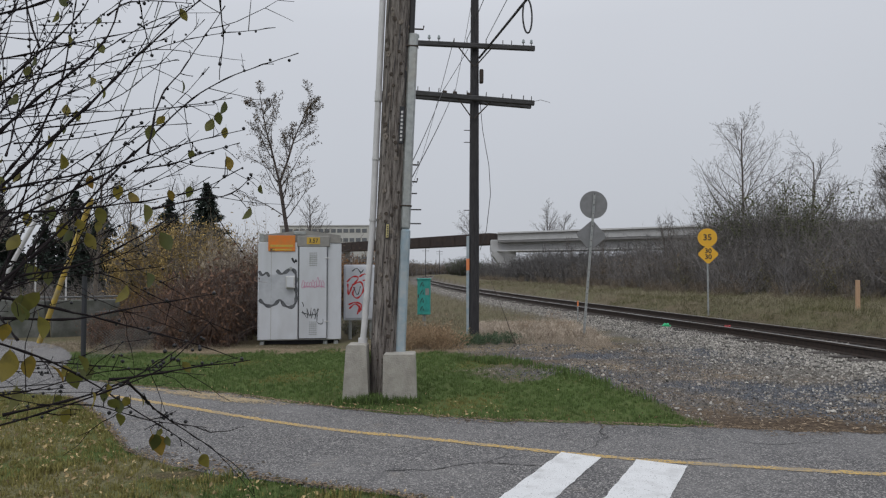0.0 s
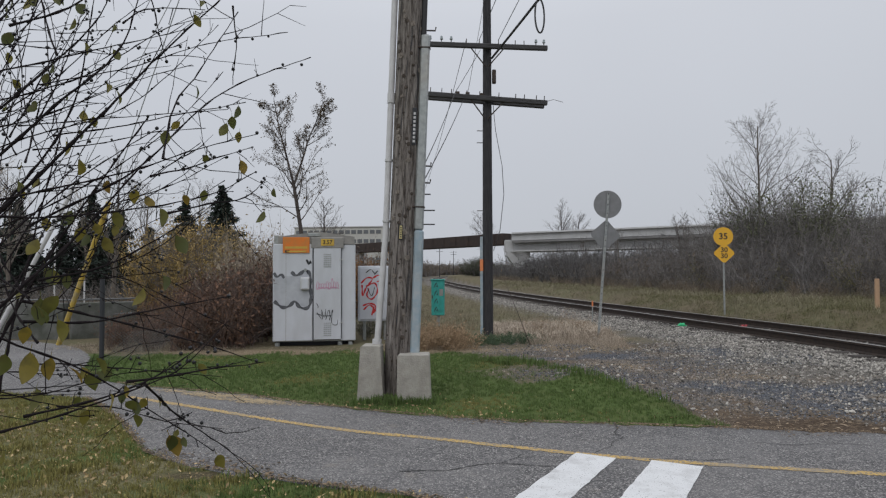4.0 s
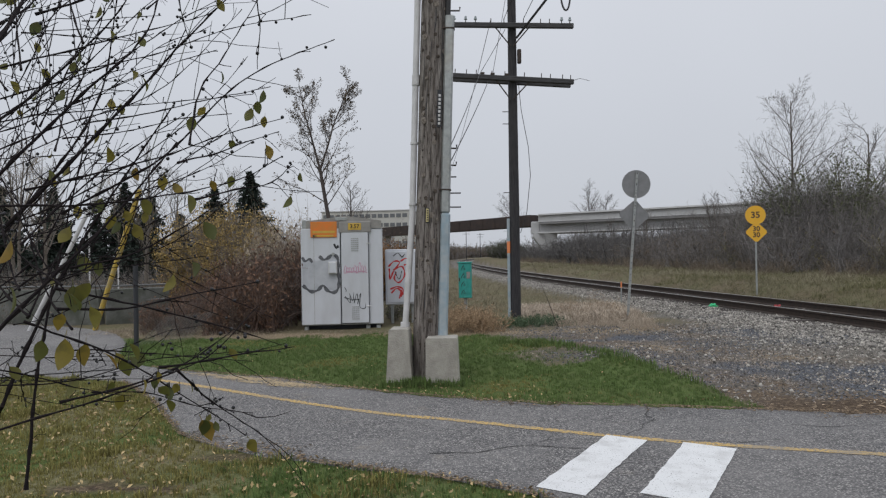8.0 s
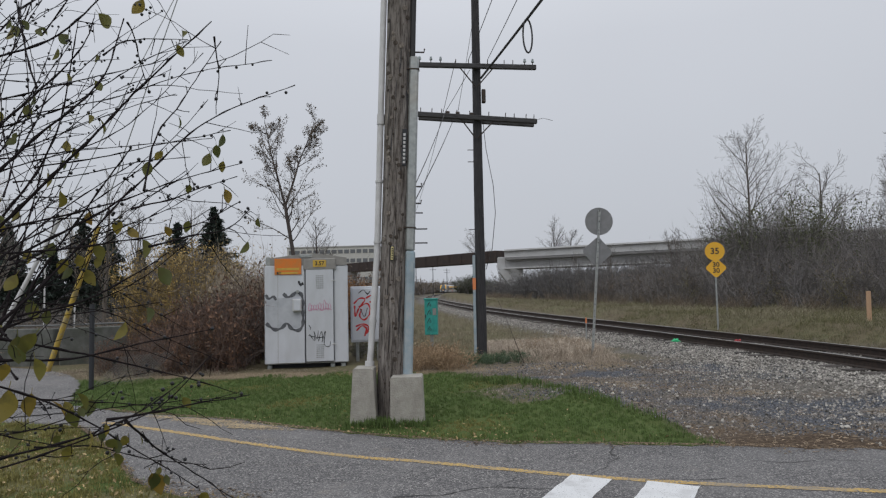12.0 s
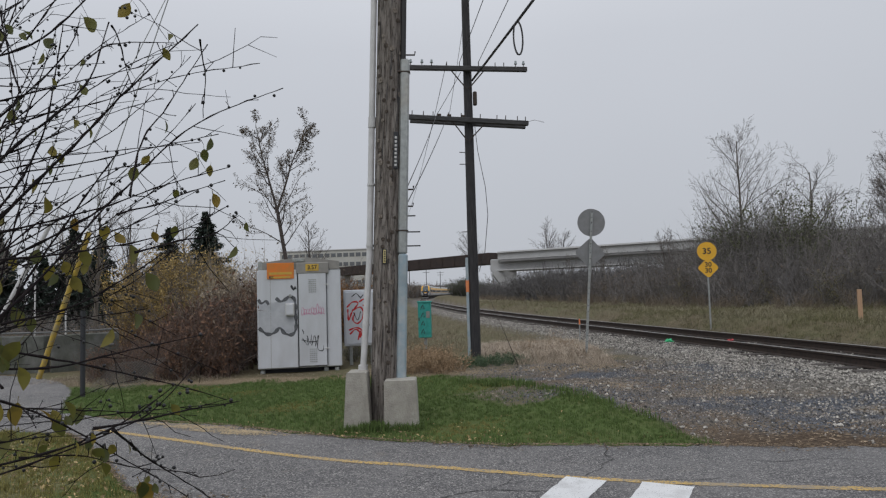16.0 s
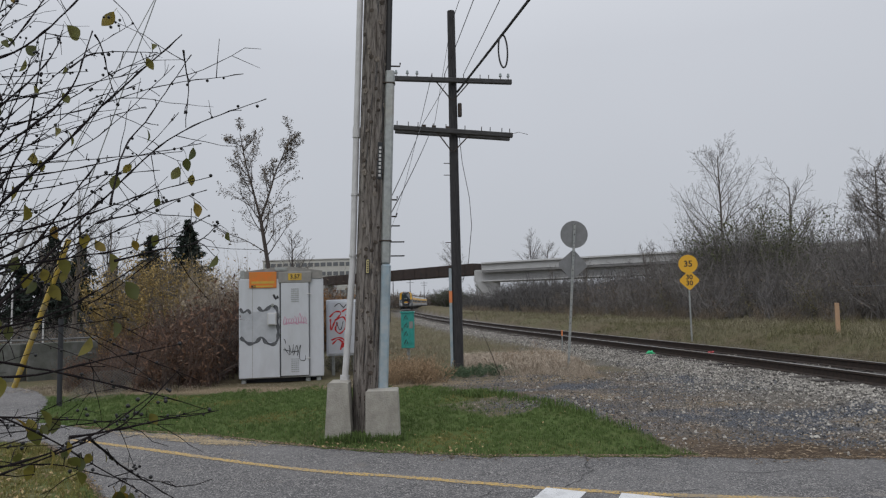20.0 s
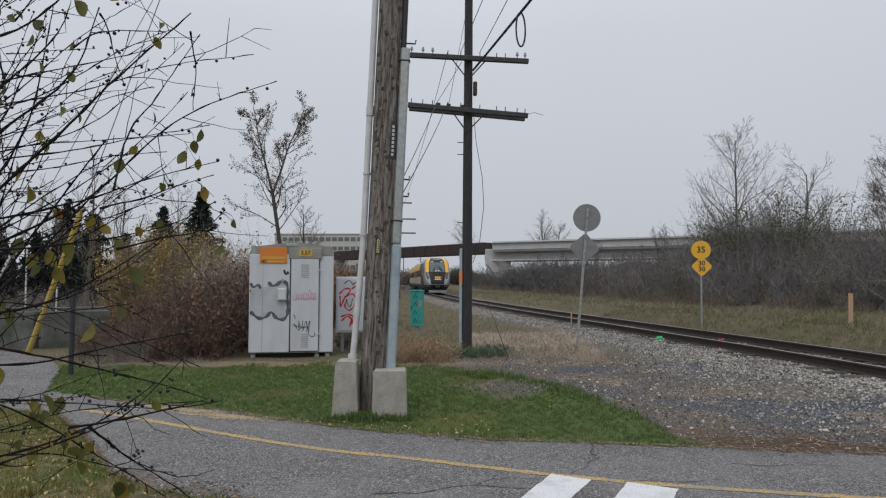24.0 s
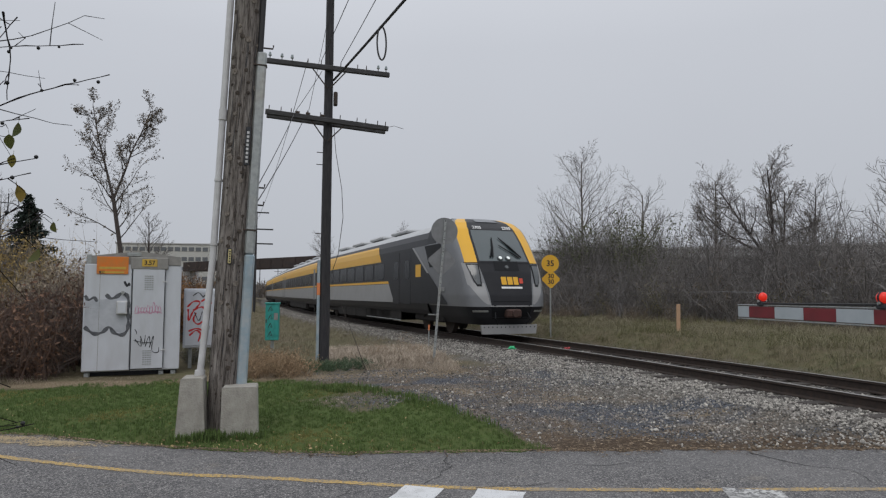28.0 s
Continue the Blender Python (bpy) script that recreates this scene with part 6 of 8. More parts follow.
                b.f.append((a, a + 1, a + n + 2, a + n + 1))
        return part(name, b, mat, parent, label, True)

    for sx in (-1, 1):
        tile("chin_band", sx * 0.60, sx * 0.93, 1.02, 1.66, 0.006, TPALE, label="pale grey band curving under the headlight", n=8, foot=(sx * 0.525, sx * 0.60))
        tile("chin_edge", sx * 0.905, sx * 0.965, 1.60, 2.30, 0.007, TPALE, foot=(sx * 0.80, sx * 0.93))
        hl = tile("headlight", sx * 0.645, sx * 0.90, 1.56, 2.26, 0.012, TBLACK, label="slanted headlight cluster", foot=(sx * 0.66, sx * 0.76))
        tile("lens", sx * 0.67, sx * 0.88, 1.62, 2.22, 0.022, TLENS, hl, foot=(sx * 0.68, sx * 0.75))
        p, nn = on_nose(sx * 0.10, 2.44, 0.01)
        ditch = part("centre_lamp", Build().tube([p, p + nn * 0.04], [0.10, 0.085], 14), TLENS, t, smooth=True)
        part("lamp_bulb", Build().tube([p + nn * 0.04, p + nn * 0.05], [0.06, 0.03], 12), TLAMP, ditch, "bright lit lamp", True)
        low, high = (0.27, 0.13) if sx > 0 else (-0.44, -0.04)
        pts = [on_nose(low + (high - low) * u, 2.46 + 0.66 * u, 0.04)[0] for u in (0, 0.5, 1.0)]
        part("wiper", Build().tube(pts, [0.022, 0.034, 0.014], 6), TBLACK, t)
        pts = [on_nose(low + (high - low) * u + 0.06, 2.46 + 0.40 * u, 0.035)[0] for u in (0, 0.5, 1.0)]
        part("wiper_arm", Build().tube(pts, [0.026, 0.018, 0.012], 6), TBLACK, t)
        no = on_nose(sx * 0.40, 3.48, 0.01)[0]
        text("unit_number", "2305", 0.17, TWHITE, t, pose(no.x, no.y + 0.03, no.z, 90 - 38, 0, 180), 0.006)
    pl, nn = on_nose(0.0, 2.16, 0.005)
    part("centre_lamp", Build().tube([pl, pl + nn * 0.03], [0.075, 0.06], 14), TLENS, t, smooth=True)
    emblem = tile("emblem", -0.22, 0.20, 1.62, 1.86, 0.008, TYELLOW, label="yellow emblem bars on the nose")
    for q in (-0.10, 0.05):
        tile("emblem_gap", q, q + 0.025, 1.62, 1.86, 0.014, TDARK, emblem)
    for q0, q1 in ((-0.93, -0.63), (0.63, 0.93)):
        tile("shell_seam", q0, q1, 2.285, 2.305, 0.012, TBLACK)
    tile("shell_seam", -0.62, -0.30, 2.285, 2.30, 0.010, TBLACK)
    tile("shell_seam", 0.30, 0.62, 2.285, 2.30, 0.010, TBLACK)
    tile("roof_hatch", -0.34, 0.34, 3.70, 3.85, 0.014, TGREY, label="grey roof hatch over the windshield")
    tile("chin_line", -0.54, 0.54, 0.955, 0.985, 0.014, TPALE)
    tile("emblem_mark", -0.34, -0.25, 1.66, 1.82, 0.008, TRED, label="red leaf-shaped mark")
    tile("lettering_bar", -0.30, 0.22, 1.50, 1.56, 0.008, TWHITE, label="row of small white lettering")
    tile("coupler_recess", -0.52, 0.52, 0.58, 0.97, 0.006, TBLACK)
    part("coupler", Build().box(0, yf0 - 0.08, 0.75, 0.5, 0.5, 0.26, 0.05).tube([(0, yf0 - 0.2, 0.75), (0, yf0 + 0.22, 0.75)], 0.11, 10), material("coupler_rust", (0.07, 0.035, 0.028), 0.8, second=(0.04, 0.025, 0.02), scale=8), t, "rusty front coupler")
    tile("notch_panel", -0.30, 0.30, 2.05, 2.34, 0.010, TBLACK, label="black lamp recess")
    for z in (0.97, 1.10):
        tile("panel_joint", -0.46, 0.46, z, z + 0.02, 0.012, TBLACK)
    for sx in (-1, 1):
        tile("step_plate", sx * 0.60, sx * 0.92, 0.80, 0.86, 0.03, GALV)
    for k in range(3):
        tile("roof_rib", -0.3 + 0.29 * k, -0.28 + 0.29 * k, 3.68, 3.88, 0.012, TBLACK)
    plow = part("snow_plough", Build().prism([(-0.96, 0.12), (0.96, 0.12), (1.0, 0.40), (-1.0, 0.40)], 0.10, pose(0, yf0 - 0.32, 0, 0, 0, 0)), TPALE, t, "pale grey pilot plate")
    for k in range(13):
        part("bolt", Build().tube([(-0.90 + 0.15 * k, yf0 - 0.225, 0.33), (-0.90 + 0.15 * k, yf0 - 0.212, 0.33)], 0.02, 6), TBLACK, plow)
    for sx in (-1, 1):
        part("jumper_hose", Build().tube([(sx * 0.55, yf0 - 0.15, 0.85), (sx * 0.62, yf0 + 0.02, 0.6), (sx * 0.5, yf0 - 0.05, 0.42)], 0.025, 6), TBLACK, t)
        part("grab_rail", Build().tube([(sx * 1.25, yf0 - 0.75, 1.0), (sx * 1.12, yf0 - 0.42, 1.03), (sx * 0.75, yf0 - 0.12, 1.02)], 0.018, 6), GALV, t)
    for side in (-1, 1):
        side_panel(side, [(y1, 2.13), (y1 + 0.02, 3.04), (y1 - 1.6, 3.04)], 0.005, TGREY, "grey_sweep", t, "light grey swept panel")
        side_panel(side, [(y1 - 0.02, 1.0), (y1 + 2.0, 1.0), (y1 - 0.02, 2.13)], 0.012, TDARK, "dark_sweep", t, "charcoal swept panel")
        side_panel(side, [(y1 - 0.02, 2.06), (y1 + 0.12, 2.06), (y1 - 1.58, 3.04), (y1 - 1.74, 3.04)], 0.016, TPALE, "pale_line", t, "pale slanting line")
        side_panel(side, [(y1 + 0.25, 2.25), (y1 + 1.75, 2.25), (y1 + 1.35, 3.02), (y1 - 0.3, 3.02)], 0.012, TBLACK, "cab_window", t, "cab side window")
        side_panel(side, [(y1 - 1.35, 1.95), (y1 - 0.75, 1.95), (y1 - 0.75, 2.4), (y1 - 1.35, 2.4)], 0.006, TYELLOW, "yellow_badge", t, "yellow side badge")
        side_panel(side, [(y0, 1.0), (y1 - 4.2, 1.0), (y1 - 5.0, 1.74), (y0, 1.74)], 0.004, TPALE, "pale_band", t, "pale grey lower band")
        side_panel(side, [(y0, 1.76), (y1 - 5.0, 1.76), (y1 - 5.1, 1.86), (y0, 1.86)], 0.005, TYELLOW, "yellow_stripe", t, "thin yellow stripe")
        side_panel(side, [(y0, 2.70), (y1 - 6.2, 2.70), (y1 - 6.5, 3.04), (y0, 3.04)], 0.004, TYELLOW, "yellow_band", t, "broad yellow band")
        cant_panel(side, y0, y1 - 6.5, 0.2, TYELLOW, "yellow_shoulder", t, "yellow shoulder under the roof")
        for k in range(7):
            window(side, y0 + 4.0 + k * 1.85, 1.5, 1.95, 2.62, t)
        for yy in (y1 - 3.9, y1 - 2.4):
            side_panel(side, [(yy - 0.45, 0.95), (yy + 0.45, 0.95), (yy + 0.45, 2.95), (yy - 0.45, 2.95)], 0.007, TDARK, "door", t, "charcoal door")
            window(side, yy, 0.6, 1.9, 2.6, t, 0.012)
        side_panel(side, [(y0 + 2.6, 0.95), (y0 + 3.3, 0.95), (y0 + 3.6, 1.3), (y0 + 3.6, 1.75), (y0 + 3.05, 2.45), (y0 + 2.6, 1.8), (y0 + 2.3, 1.5)], 0.009, TRED, "leaf_mark", t, "red leaf mark")
        for yy in (y0 + 1.0,):
            side_panel(side, [(yy - 0.42, 0.95), (yy + 0.42, 0.95), (yy + 0.42, 2.95), (yy - 0.42, 2.95)], 0.007, TGREY, "door", t, "grey entrance door")
    for side in (-1, 1):
        part("fairing_edge", Build().box(side * 1.335, y1 - 6.4, 0.30, 0.03, 5.6, 0.035, 0.008), GALV, t, "pale lower edge of the underframe fairing")
        part("fairing", Build().box(side * 1.31, y1 - 6.4, 0.62, 0.04, 5.6, 0.60, 0.02), UNDER, t)
        for k in range(5):
            part("fairing_latch", Build().box(side * 1.34, y1 - 8.8 + 1.15 * k, 0.74, 0.02, 0.12, 0.08, 0.006), IRON, t)
        for k in range(3):
            part("air_tank", Build().tube([(side * 1.05, y1 - 10.6 - 1.5 * k, 0.55), (side * 1.05, y1 - 9.4 - 1.5 * k, 0.55)], 0.22, 12), UNDER, t, smooth=True)
        for k in range(4):
            side_panel(side, [(y1 + 1.15 + 0.16 * k, 1.42), (y1 + 1.26 + 0.16 * k, 1.42), (y1 + 1.26 + 0.16 * k, 1.56), (y1 + 1.15 + 0.16 * k, 1.56)], 0.016, TPALE, "mark_bar", t)
        part("shoe_step", Build().box(side * 1.36, y1 + 0.3, 0.62, 0.12, 0.7, 0.04, 0.01), GALV, t)
    part("roof_horn", Build().box(0.5, yf0 - 3.9, TOP - 0.01, 0.25, 0.4, 0.10, 0.03), TBLACK, t)
    return t


lead = cab_car()
tile_k = (0.99, 1.0, 1.045)
lead.scale = tile_k
cars = [lead]
first = coach()
first.scale = tile_k
cars.append(first)
for k in range(4):
    cars.append(copy_thing(first, pose(0, 0, 0)))

# where the nose stands on the line (y of the plan) at each time; it slows gently toward the crossing
NOSE_Y = [(0.0, 478), (6.0, 384), (9.0, 336), (11.0, 303), (12.5, 276), (14.5, 240), (17.0, 194), (20.0, 143), (22.5, 99.5), (24.0, 75.2), (25.0, 60.0), (26.0, 45.9), (27.0, 32.9), (28.0, 20.4)]


def motions():
    times = [k * 0.5 for k in range(57)]
    ny = np.array(NOSE_Y)
    for n, car in enumerate(cars):
        rows = []
        for t in times:
            s = s_at_y(float(np.interp(t, ny[:, 0], ny[:, 1]))) + n * (CAR + 0.55)
            pa, _ = along(s + 4.6)
            pb, _ = along(s + CAR - 4.2)
            d = pa - pb
            d = d / np.linalg.norm(d)
            c = pa - d * (CAR / 2 - 4.6)
            rows.append((t, pose(c[0], c[1], RAILZ, 0, 0, math.degrees(math.atan2(d[1], d[0])) - 90)))
        walk(car, rows)

# ------------------------------------------------------------------ vegetation helpers
class Spikes:
    """Collects tapering three-sided twigs and small leaves as arrays."""

    def __init__(self, seed):
        self.r = np.random.RandomState(seed)
        self.a, self.b, self.ra, self.rb = [], [], [], []
        self.lv, self.s = [], []

    def twig(self, a, b, ra, rb):
        self.a.append(a), self.b.append(b), self.ra.append(ra), self.rb.append(rb)

    def sliver(self, a, b, ra):
        """The finest twigs: a single tapering face."""
        self.s.append((*a, *b, ra))

    def leaf(self, p, size, d=None):
        self.lv.append((*p, size))

    def twig_arrays(self):
        a, b = np.array(self.a), np.array(self.b)
        ra, rb = np.array(self.ra)[:, None], np.array(self.rb)[:, None]
        d = b - a
        d /= np.linalg.norm(d, axis=1)[:, None] + 1e-9
        u = np.cross(d, np.array([0.3, 0.5, 0.81]))
        u /= np.linalg.norm(u, axis=1)[:, None] + 1e-9
        w = np.cross(d, u)
        vs = []
        for p, rad in ((a, ra), (b, rb)):
            for k in range(3):
                t = 2 * math.pi * k / 3
                vs.append(p + (u * math.cos(t) + w * math.sin(t)) * rad)
        v = np.stack(vs, 1).reshape(-1, 3)
        thin = (rb < ra * 0.5).ravel()
        base = (np.arange(len(a)) * 6)[:, None, None]
        full = (np.array([(0, 1, 4), (0, 4, 3), (1, 2, 5), (1, 5, 4), (2, 0, 3), (2, 3, 5)])[None] + base[~thin]).reshape(-1, 3)
        tip = (np.array([(0, 1, 3), (1, 2, 3), (2, 0, 3)])[None] + base[thin]).reshape(-1, 3)
        f = np.concatenate([full, tip])
        if self.s:
            S = np.array(self.s)
            a, b = S[:, :3], S[:, 3:6]
            u = np.cross(b - a, np.array([0.2, 0.9, 0.3]))
            u /= np.linalg.norm(u, axis=1)[:, None] + 1e-9
            sv = np.stack([a - u * S[:, 6:], a + u * S[:, 6:], b], 1).reshape(-1, 3)
            f = np.concatenate([f, np.arange(len(S) * 3).reshape(-1, 3) + len(v)])
            v = np.concatenate([v, sv])
        return v, f

    def leaf_arrays(self, long=1.5):
        L_ = np.array(self.lv)
        n = len(L_)
        r = self.r
        q = np.array([(-0.5, 0, 0), (0, 0.32, 0.10), (0.5, 0, 0), (0, -0.32, 0.10)]) * np.array([long, 1, 1])
        yaw, pit, rol = r.uniform(0, 6.28, n), r.uniform(-1.4, 0.6, n), r.uniform(-1.2, 1.2, n)
        v = q[None] * L_[:, 3][:, None, None]
        c, s = np.cos(rol)[:, None], np.sin(rol)[:, None]
        v = np.stack([v[..., 0], v[..., 1] * c - v[..., 2] * s, v[..., 1] * s + v[..., 2] * c], -1)
        c, s = np.cos(pit)[:, None], np.sin(pit)[:, None]
        v = np.stack([v[..., 0] * c + v[..., 2] * s, v[..., 1], -v[..., 0] * s + v[..., 2] * c], -1)
        c, s = np.cos(yaw)[:, None], np.sin(yaw)[:, None]
        v = np.stack([v[..., 0] * c - v[..., 1] * s, v[..., 0] * s + v[..., 1] * c, v[..., 2]], -1) + L_[:, None, :3]
        f = (np.array([(0, 1, 2), (0, 2, 3)])[None] + (np.arange(n) * 4)[:, None, None]).reshape(-1, 3)
        return v.reshape(-1, 3), f


def unit(v):
    return v / (np.linalg.norm(v) + 1e-9)


def grow(sp, trunk, p, d, length, rad, level, spec, r):
    """A limb in bent steps; its children leave along the upper part. The first levels go into the trunk mesh, the rest into twigs."""
    steps = spec["steps"][level]
    pts, rads = [np.array(p)], [rad]
    d = unit(np.array(d, float))
    for k in range(steps):
        d = unit(d + r.normal(0, spec["bend"] * (0.22 if level == 0 else 1.0), 3) + np.array([0, 0, spec["lift"]]))
        pts.append(pts[-1] + d * length / steps)
        rads.append(rad * (1 - 0.75 * (k + 1) / steps))
    if level < spec["solid"]:
        trunk.tube(pts, rads, 8 if level == 0 else 5)
    else:
        for k in range(steps):
            if level == len(spec["steps"]) - 1:
                sp.sliver(pts[k], pts[k + 1] + (pts[k + 1] - pts[k]) * 0.3, spec["thin"])
            else:
                sp.twig(pts[k], pts[k + 1], rads[k], max(rads[k + 1], spec["thin"]))
    if level + 1 < len(spec["steps"]):
        n = spec["kids"][level]
        for k in range(n):
            t = spec["from"][level] + (1 - spec["from"][level]) * (k + r.rand()) / n
            i = min(int(t * steps), steps - 1)
            q = pts[i] + (pts[i + 1] - pts[i]) * (t * steps - i)
            ax = unit(np.cross(pts[i + 1] - pts[i], r.normal(0, 1, 3)))
            ang = r.uniform(*spec["angle"])
            dd = unit(unit(pts[i + 1] - pts[i]) * math.cos(ang) + ax * math.sin(ang))
            grow(sp, trunk, q, dd, length * spec["ratio"][level] * r.uniform(0.7, 1.15) * (spec["fall"][0] - spec["fall"][1] * t), max(rads[i] * spec["limb"], spec["thin"]), level + 1, spec, r)
    if spec["leaf"] and level >= spec["leaf_from"]:
        for k in range(spec["leaf"]):
            q = pts[r.randint(1, len(pts))] + r.normal(0, spec["leaf_size"] * 0.7, 3)
            sp.leaf(q, spec["leaf_size"] * r.uniform(0.6, 1.3))


BARE = dict(steps=(8, 6, 4, 3), kids=(14, 8, 5), ratio=(0.42, 0.5, 0.55), bend=0.12, lift=0.05, solid=2, thin=0.006, angle=(0.4, 0.85), leaf=0, leaf_from=9, leaf_size=0.05, fall=(1.15, 0.6), limb=0.55)
BARE["from"] = (0.28, 0.2, 0.15)


def tree(name, x, y, h, rad, seed, label, spec=BARE, lean_d=(0, 0), bark=BARK, twig=TWIG, leafmat=None, group="", extra=None):
    r = np.random.RandomState(seed)
    t = thing(name, label, "tree" if "shrub" not in name else "shrub", group, m=pose(x, y, float(height(x, y)) - 0.05))
    sp, trunk = Spikes(seed), Build()
    grow(sp, trunk, (0, 0, 0), (lean_d[0], lean_d[1], 1), h, rad, 0, spec, r)
    if extra:
        for args in extra:
            grow(sp, trunk, *args, r)
    part("trunk", trunk, bark, t, smooth=True)
    v, f = sp.twig_arrays()
    part("crown", numpy_mesh("crown", v, f, twig), None, t, "fine bare twigs")
    if sp.lv:
        v, f = sp.leaf_arrays()
        part("foliage", numpy_mesh("foliage", v, f, leafmat), None, t, "sparse small dry leaves")
    return t


def spec_of(**kw):
    s = dict(BARE)
    s.update(kw)
    return s


# ------------------------------------------------------------------ single trees
# sparse forked tree behind the signal cabinet
FORK = spec_of(steps=(8, 6, 5, 3), kids=(14, 7, 4), ratio=(0.38, 0.46, 0.55), angle=(0.40, 0.95), bend=0.17, lift=0.06, thin=0.004, leaf=3, leaf_from=2, leaf_size=0.046)
FORK["from"] = (0.25, 0.15, 0.1)
LOWER = dict(FORK)
LOWER.update(leaf=3, kids=(12, 7, 4))
tr = np.random.RandomState(4)
ft = thing("forked_tree", "slender forked tree with sparse dry leaves behind the cabinet", "tree", m=pose(-4.55, 20, 0))
sp, tk = Spikes(4), Build()
tk.tube([(0, 0, -0.1), (-0.05, 0, 1.5), (-0.12, 0, 2.9), (-0.38, 0.05, 4.45)], [0.08, 0.07, 0.062, 0.05], 10)
grow(sp, tk, (-0.36, 0.05, 4.35), (-0.30, 0.05, 1), 2.75, 0.042, 0, FORK, tr)
grow(sp, tk, (-0.36, 0.05, 4.35), (0.34, -0.05, 1), 2.7, 0.038, 0, FORK, tr)
for z, dx in ((3.35, -0.8), (3.5, 0.9), (3.75, -0.6), (3.95, 1.0), (3.2, 0.7), (3.6, -0.3), (3.8, 0.5), (4.1, -0.9), (4.25, 0.8), (4.3, -0.5)):
    grow(sp, tk, (-0.14 - 0.1 * (z - 2.6), 0.03, z), (dx, tr.uniform(-.5, .5), 0.75), 1.6, 0.018, 1, LOWER, tr)
part("trunk", tk, DARKBARK, ft, smooth=True)
v, f = sp.twig_arrays()
part("crown", numpy_mesh("crown", v, f, TWIGDARK), None, ft)
v, f = sp.leaf_arrays()
part("foliage", numpy_mesh("foliage", v, f, LEAFBROWN), None, ft, "sparse dry brown leaves")
FINE = spec_of(steps=(9, 7, 5, 4), kids=(32, 12, 6), ratio=(0.50, 0.42, 0.45), thin=0.0052, angle=(0.62, 0.98), lift=0.05, bend=0.085, fall=(1.22, 0.85), limb=0.40)
FINE["from"] = (0.26, 0.18, 0.15)
tree("bare_tree", -5.7, 29, 4.7, 0.07, 21, "small bare tree behind the cabinet", spec_of(steps=(7, 6, 4, 3), kids=(22, 9, 5), ratio=(0.46, 0.45, 0.5), lift=0.06, angle=(0.45, 0.9), thin=0.005, bend=0.12, fall=(1.15, 0.8), limb=0.45), bark=DARKBARK, twig=TWIG)
tree("bare_tree", 18.9, 42, 10.1, 0.11, 316, "tall bare grey tree above the brush", FINE, (0.0, 0))
tree("bare_tree", 21.9, 40.5, 7.6, 0.11, 36, "crooked bare grey tree above the brush", spec_of(steps=(8, 7, 5, 4), kids=(13, 8, 5), ratio=(0.5, 0.5, 0.5), bend=0.15, thin=0.008, angle=(0.5, 0.9)), (0.10, 0))
CROOKED = spec_of(steps=(8, 7, 5, 4), kids=(15, 11, 8), ratio=(0.46, 0.46, 0.46), bend=0.20, thin=0.006, angle=(0.45, 0.95), lift=0.05, leaf=1, leaf_from=3, leaf_size=0.05, fall=(1.1, 0.5), limb=0.48)
CROOKED["from"] = (0.22, 0.15, 0.12)
tree("spreading_tree", 25.2, 31, 3.4, 0.17, 33, "dark bare tree with wide crooked limbs and few dry leaves", spec_of(steps=(6, 5, 4, 3), kids=(5, 8, 6), ratio=(0.6, 0.5, 0.5), bend=0.10, thin=0.008, leaf=1, leaf_from=3, leaf_size=0.05), (-0.12, 0), DARKBARK, TWIGDARK, LEAFBROWN,
     extra=[((-0.2, 0, 2.3), (-0.66, 0.1, 0.75), 5.0, 0.10, 0, CROOKED), ((-0.1, 0, 2.2), (-0.26, -0.1, 1), 5.4, 0.11, 0, CROOKED), ((0.0, 0, 2.0), (0.30, 0.1, 0.9), 4.6, 0.08, 0, CROOKED), ((-1.3, 0, 3.2), (-1, 0.1, 0.22), 3.9, 0.07, 0, CROOKED), ((0.1, 0, 1.8), (0.7, -0.2, 0.7), 3.4, 0.06, 0, CROOKED)])
tree("bare_tree", 29.5, 33.6, 7.0, 0.09, 34, "slim bare grey tree in the brush", FINE, (0.05, 0), DARKBARK, TWIGDARK)
tree("bare_tree", 27.5, 40, 8.4, 0.12, 35, "bare grey tree in the brush", FINE, (0.05, 0))
tree("bare_tree", 25.5, 160, 13.5, 0.25, 41, "bare tree behind the overpass", spec_of(kids=(18, 8, 4), thin=0.02, ratio=(0.5, 0.5, 0.5)), bark=DARKBARK, twig=TWIGDARK)
tree("bare_tree", 29, 165, 12.6, 0.2, 42, "bare tree behind the overpass", spec_of(kids=(18, 8, 4), thin=0.02, ratio=(0.5, 0.5, 0.5)), bark=DARKBARK, twig=TWIGDARK)
tree("bare_tree", 6.3, 152, 12.6, 0.2, 43, "bare tree behind the overpass", spec_of(kids=(26, 10, 5), thin=0.014, ratio=(0.42, 0.5, 0.5), limb=0.42), bark=DARKBARK, twig=TWIGDARK)
for k, (x, y, h) in enumerate(((30, 36, 7.5), (33, 30, 8), (36, 24, 8), (24, 46, 7), (17.5, 52, 4.6), (28, 26, 6.5), (15.5, 64, 4.4), (20, 58, 5.0), (16, 85, 4.8), (40, 30, 9))):
    tree("bare_tree", x, y, h, 0.09, 50 + k, "thin bare tree among the brush", spec_of(kids=(12, 7, 4), thin=0.010, ratio=(0.4, 0.5, 0.5)), bark=BARK, twig=TWIG, group="trees in the brush")
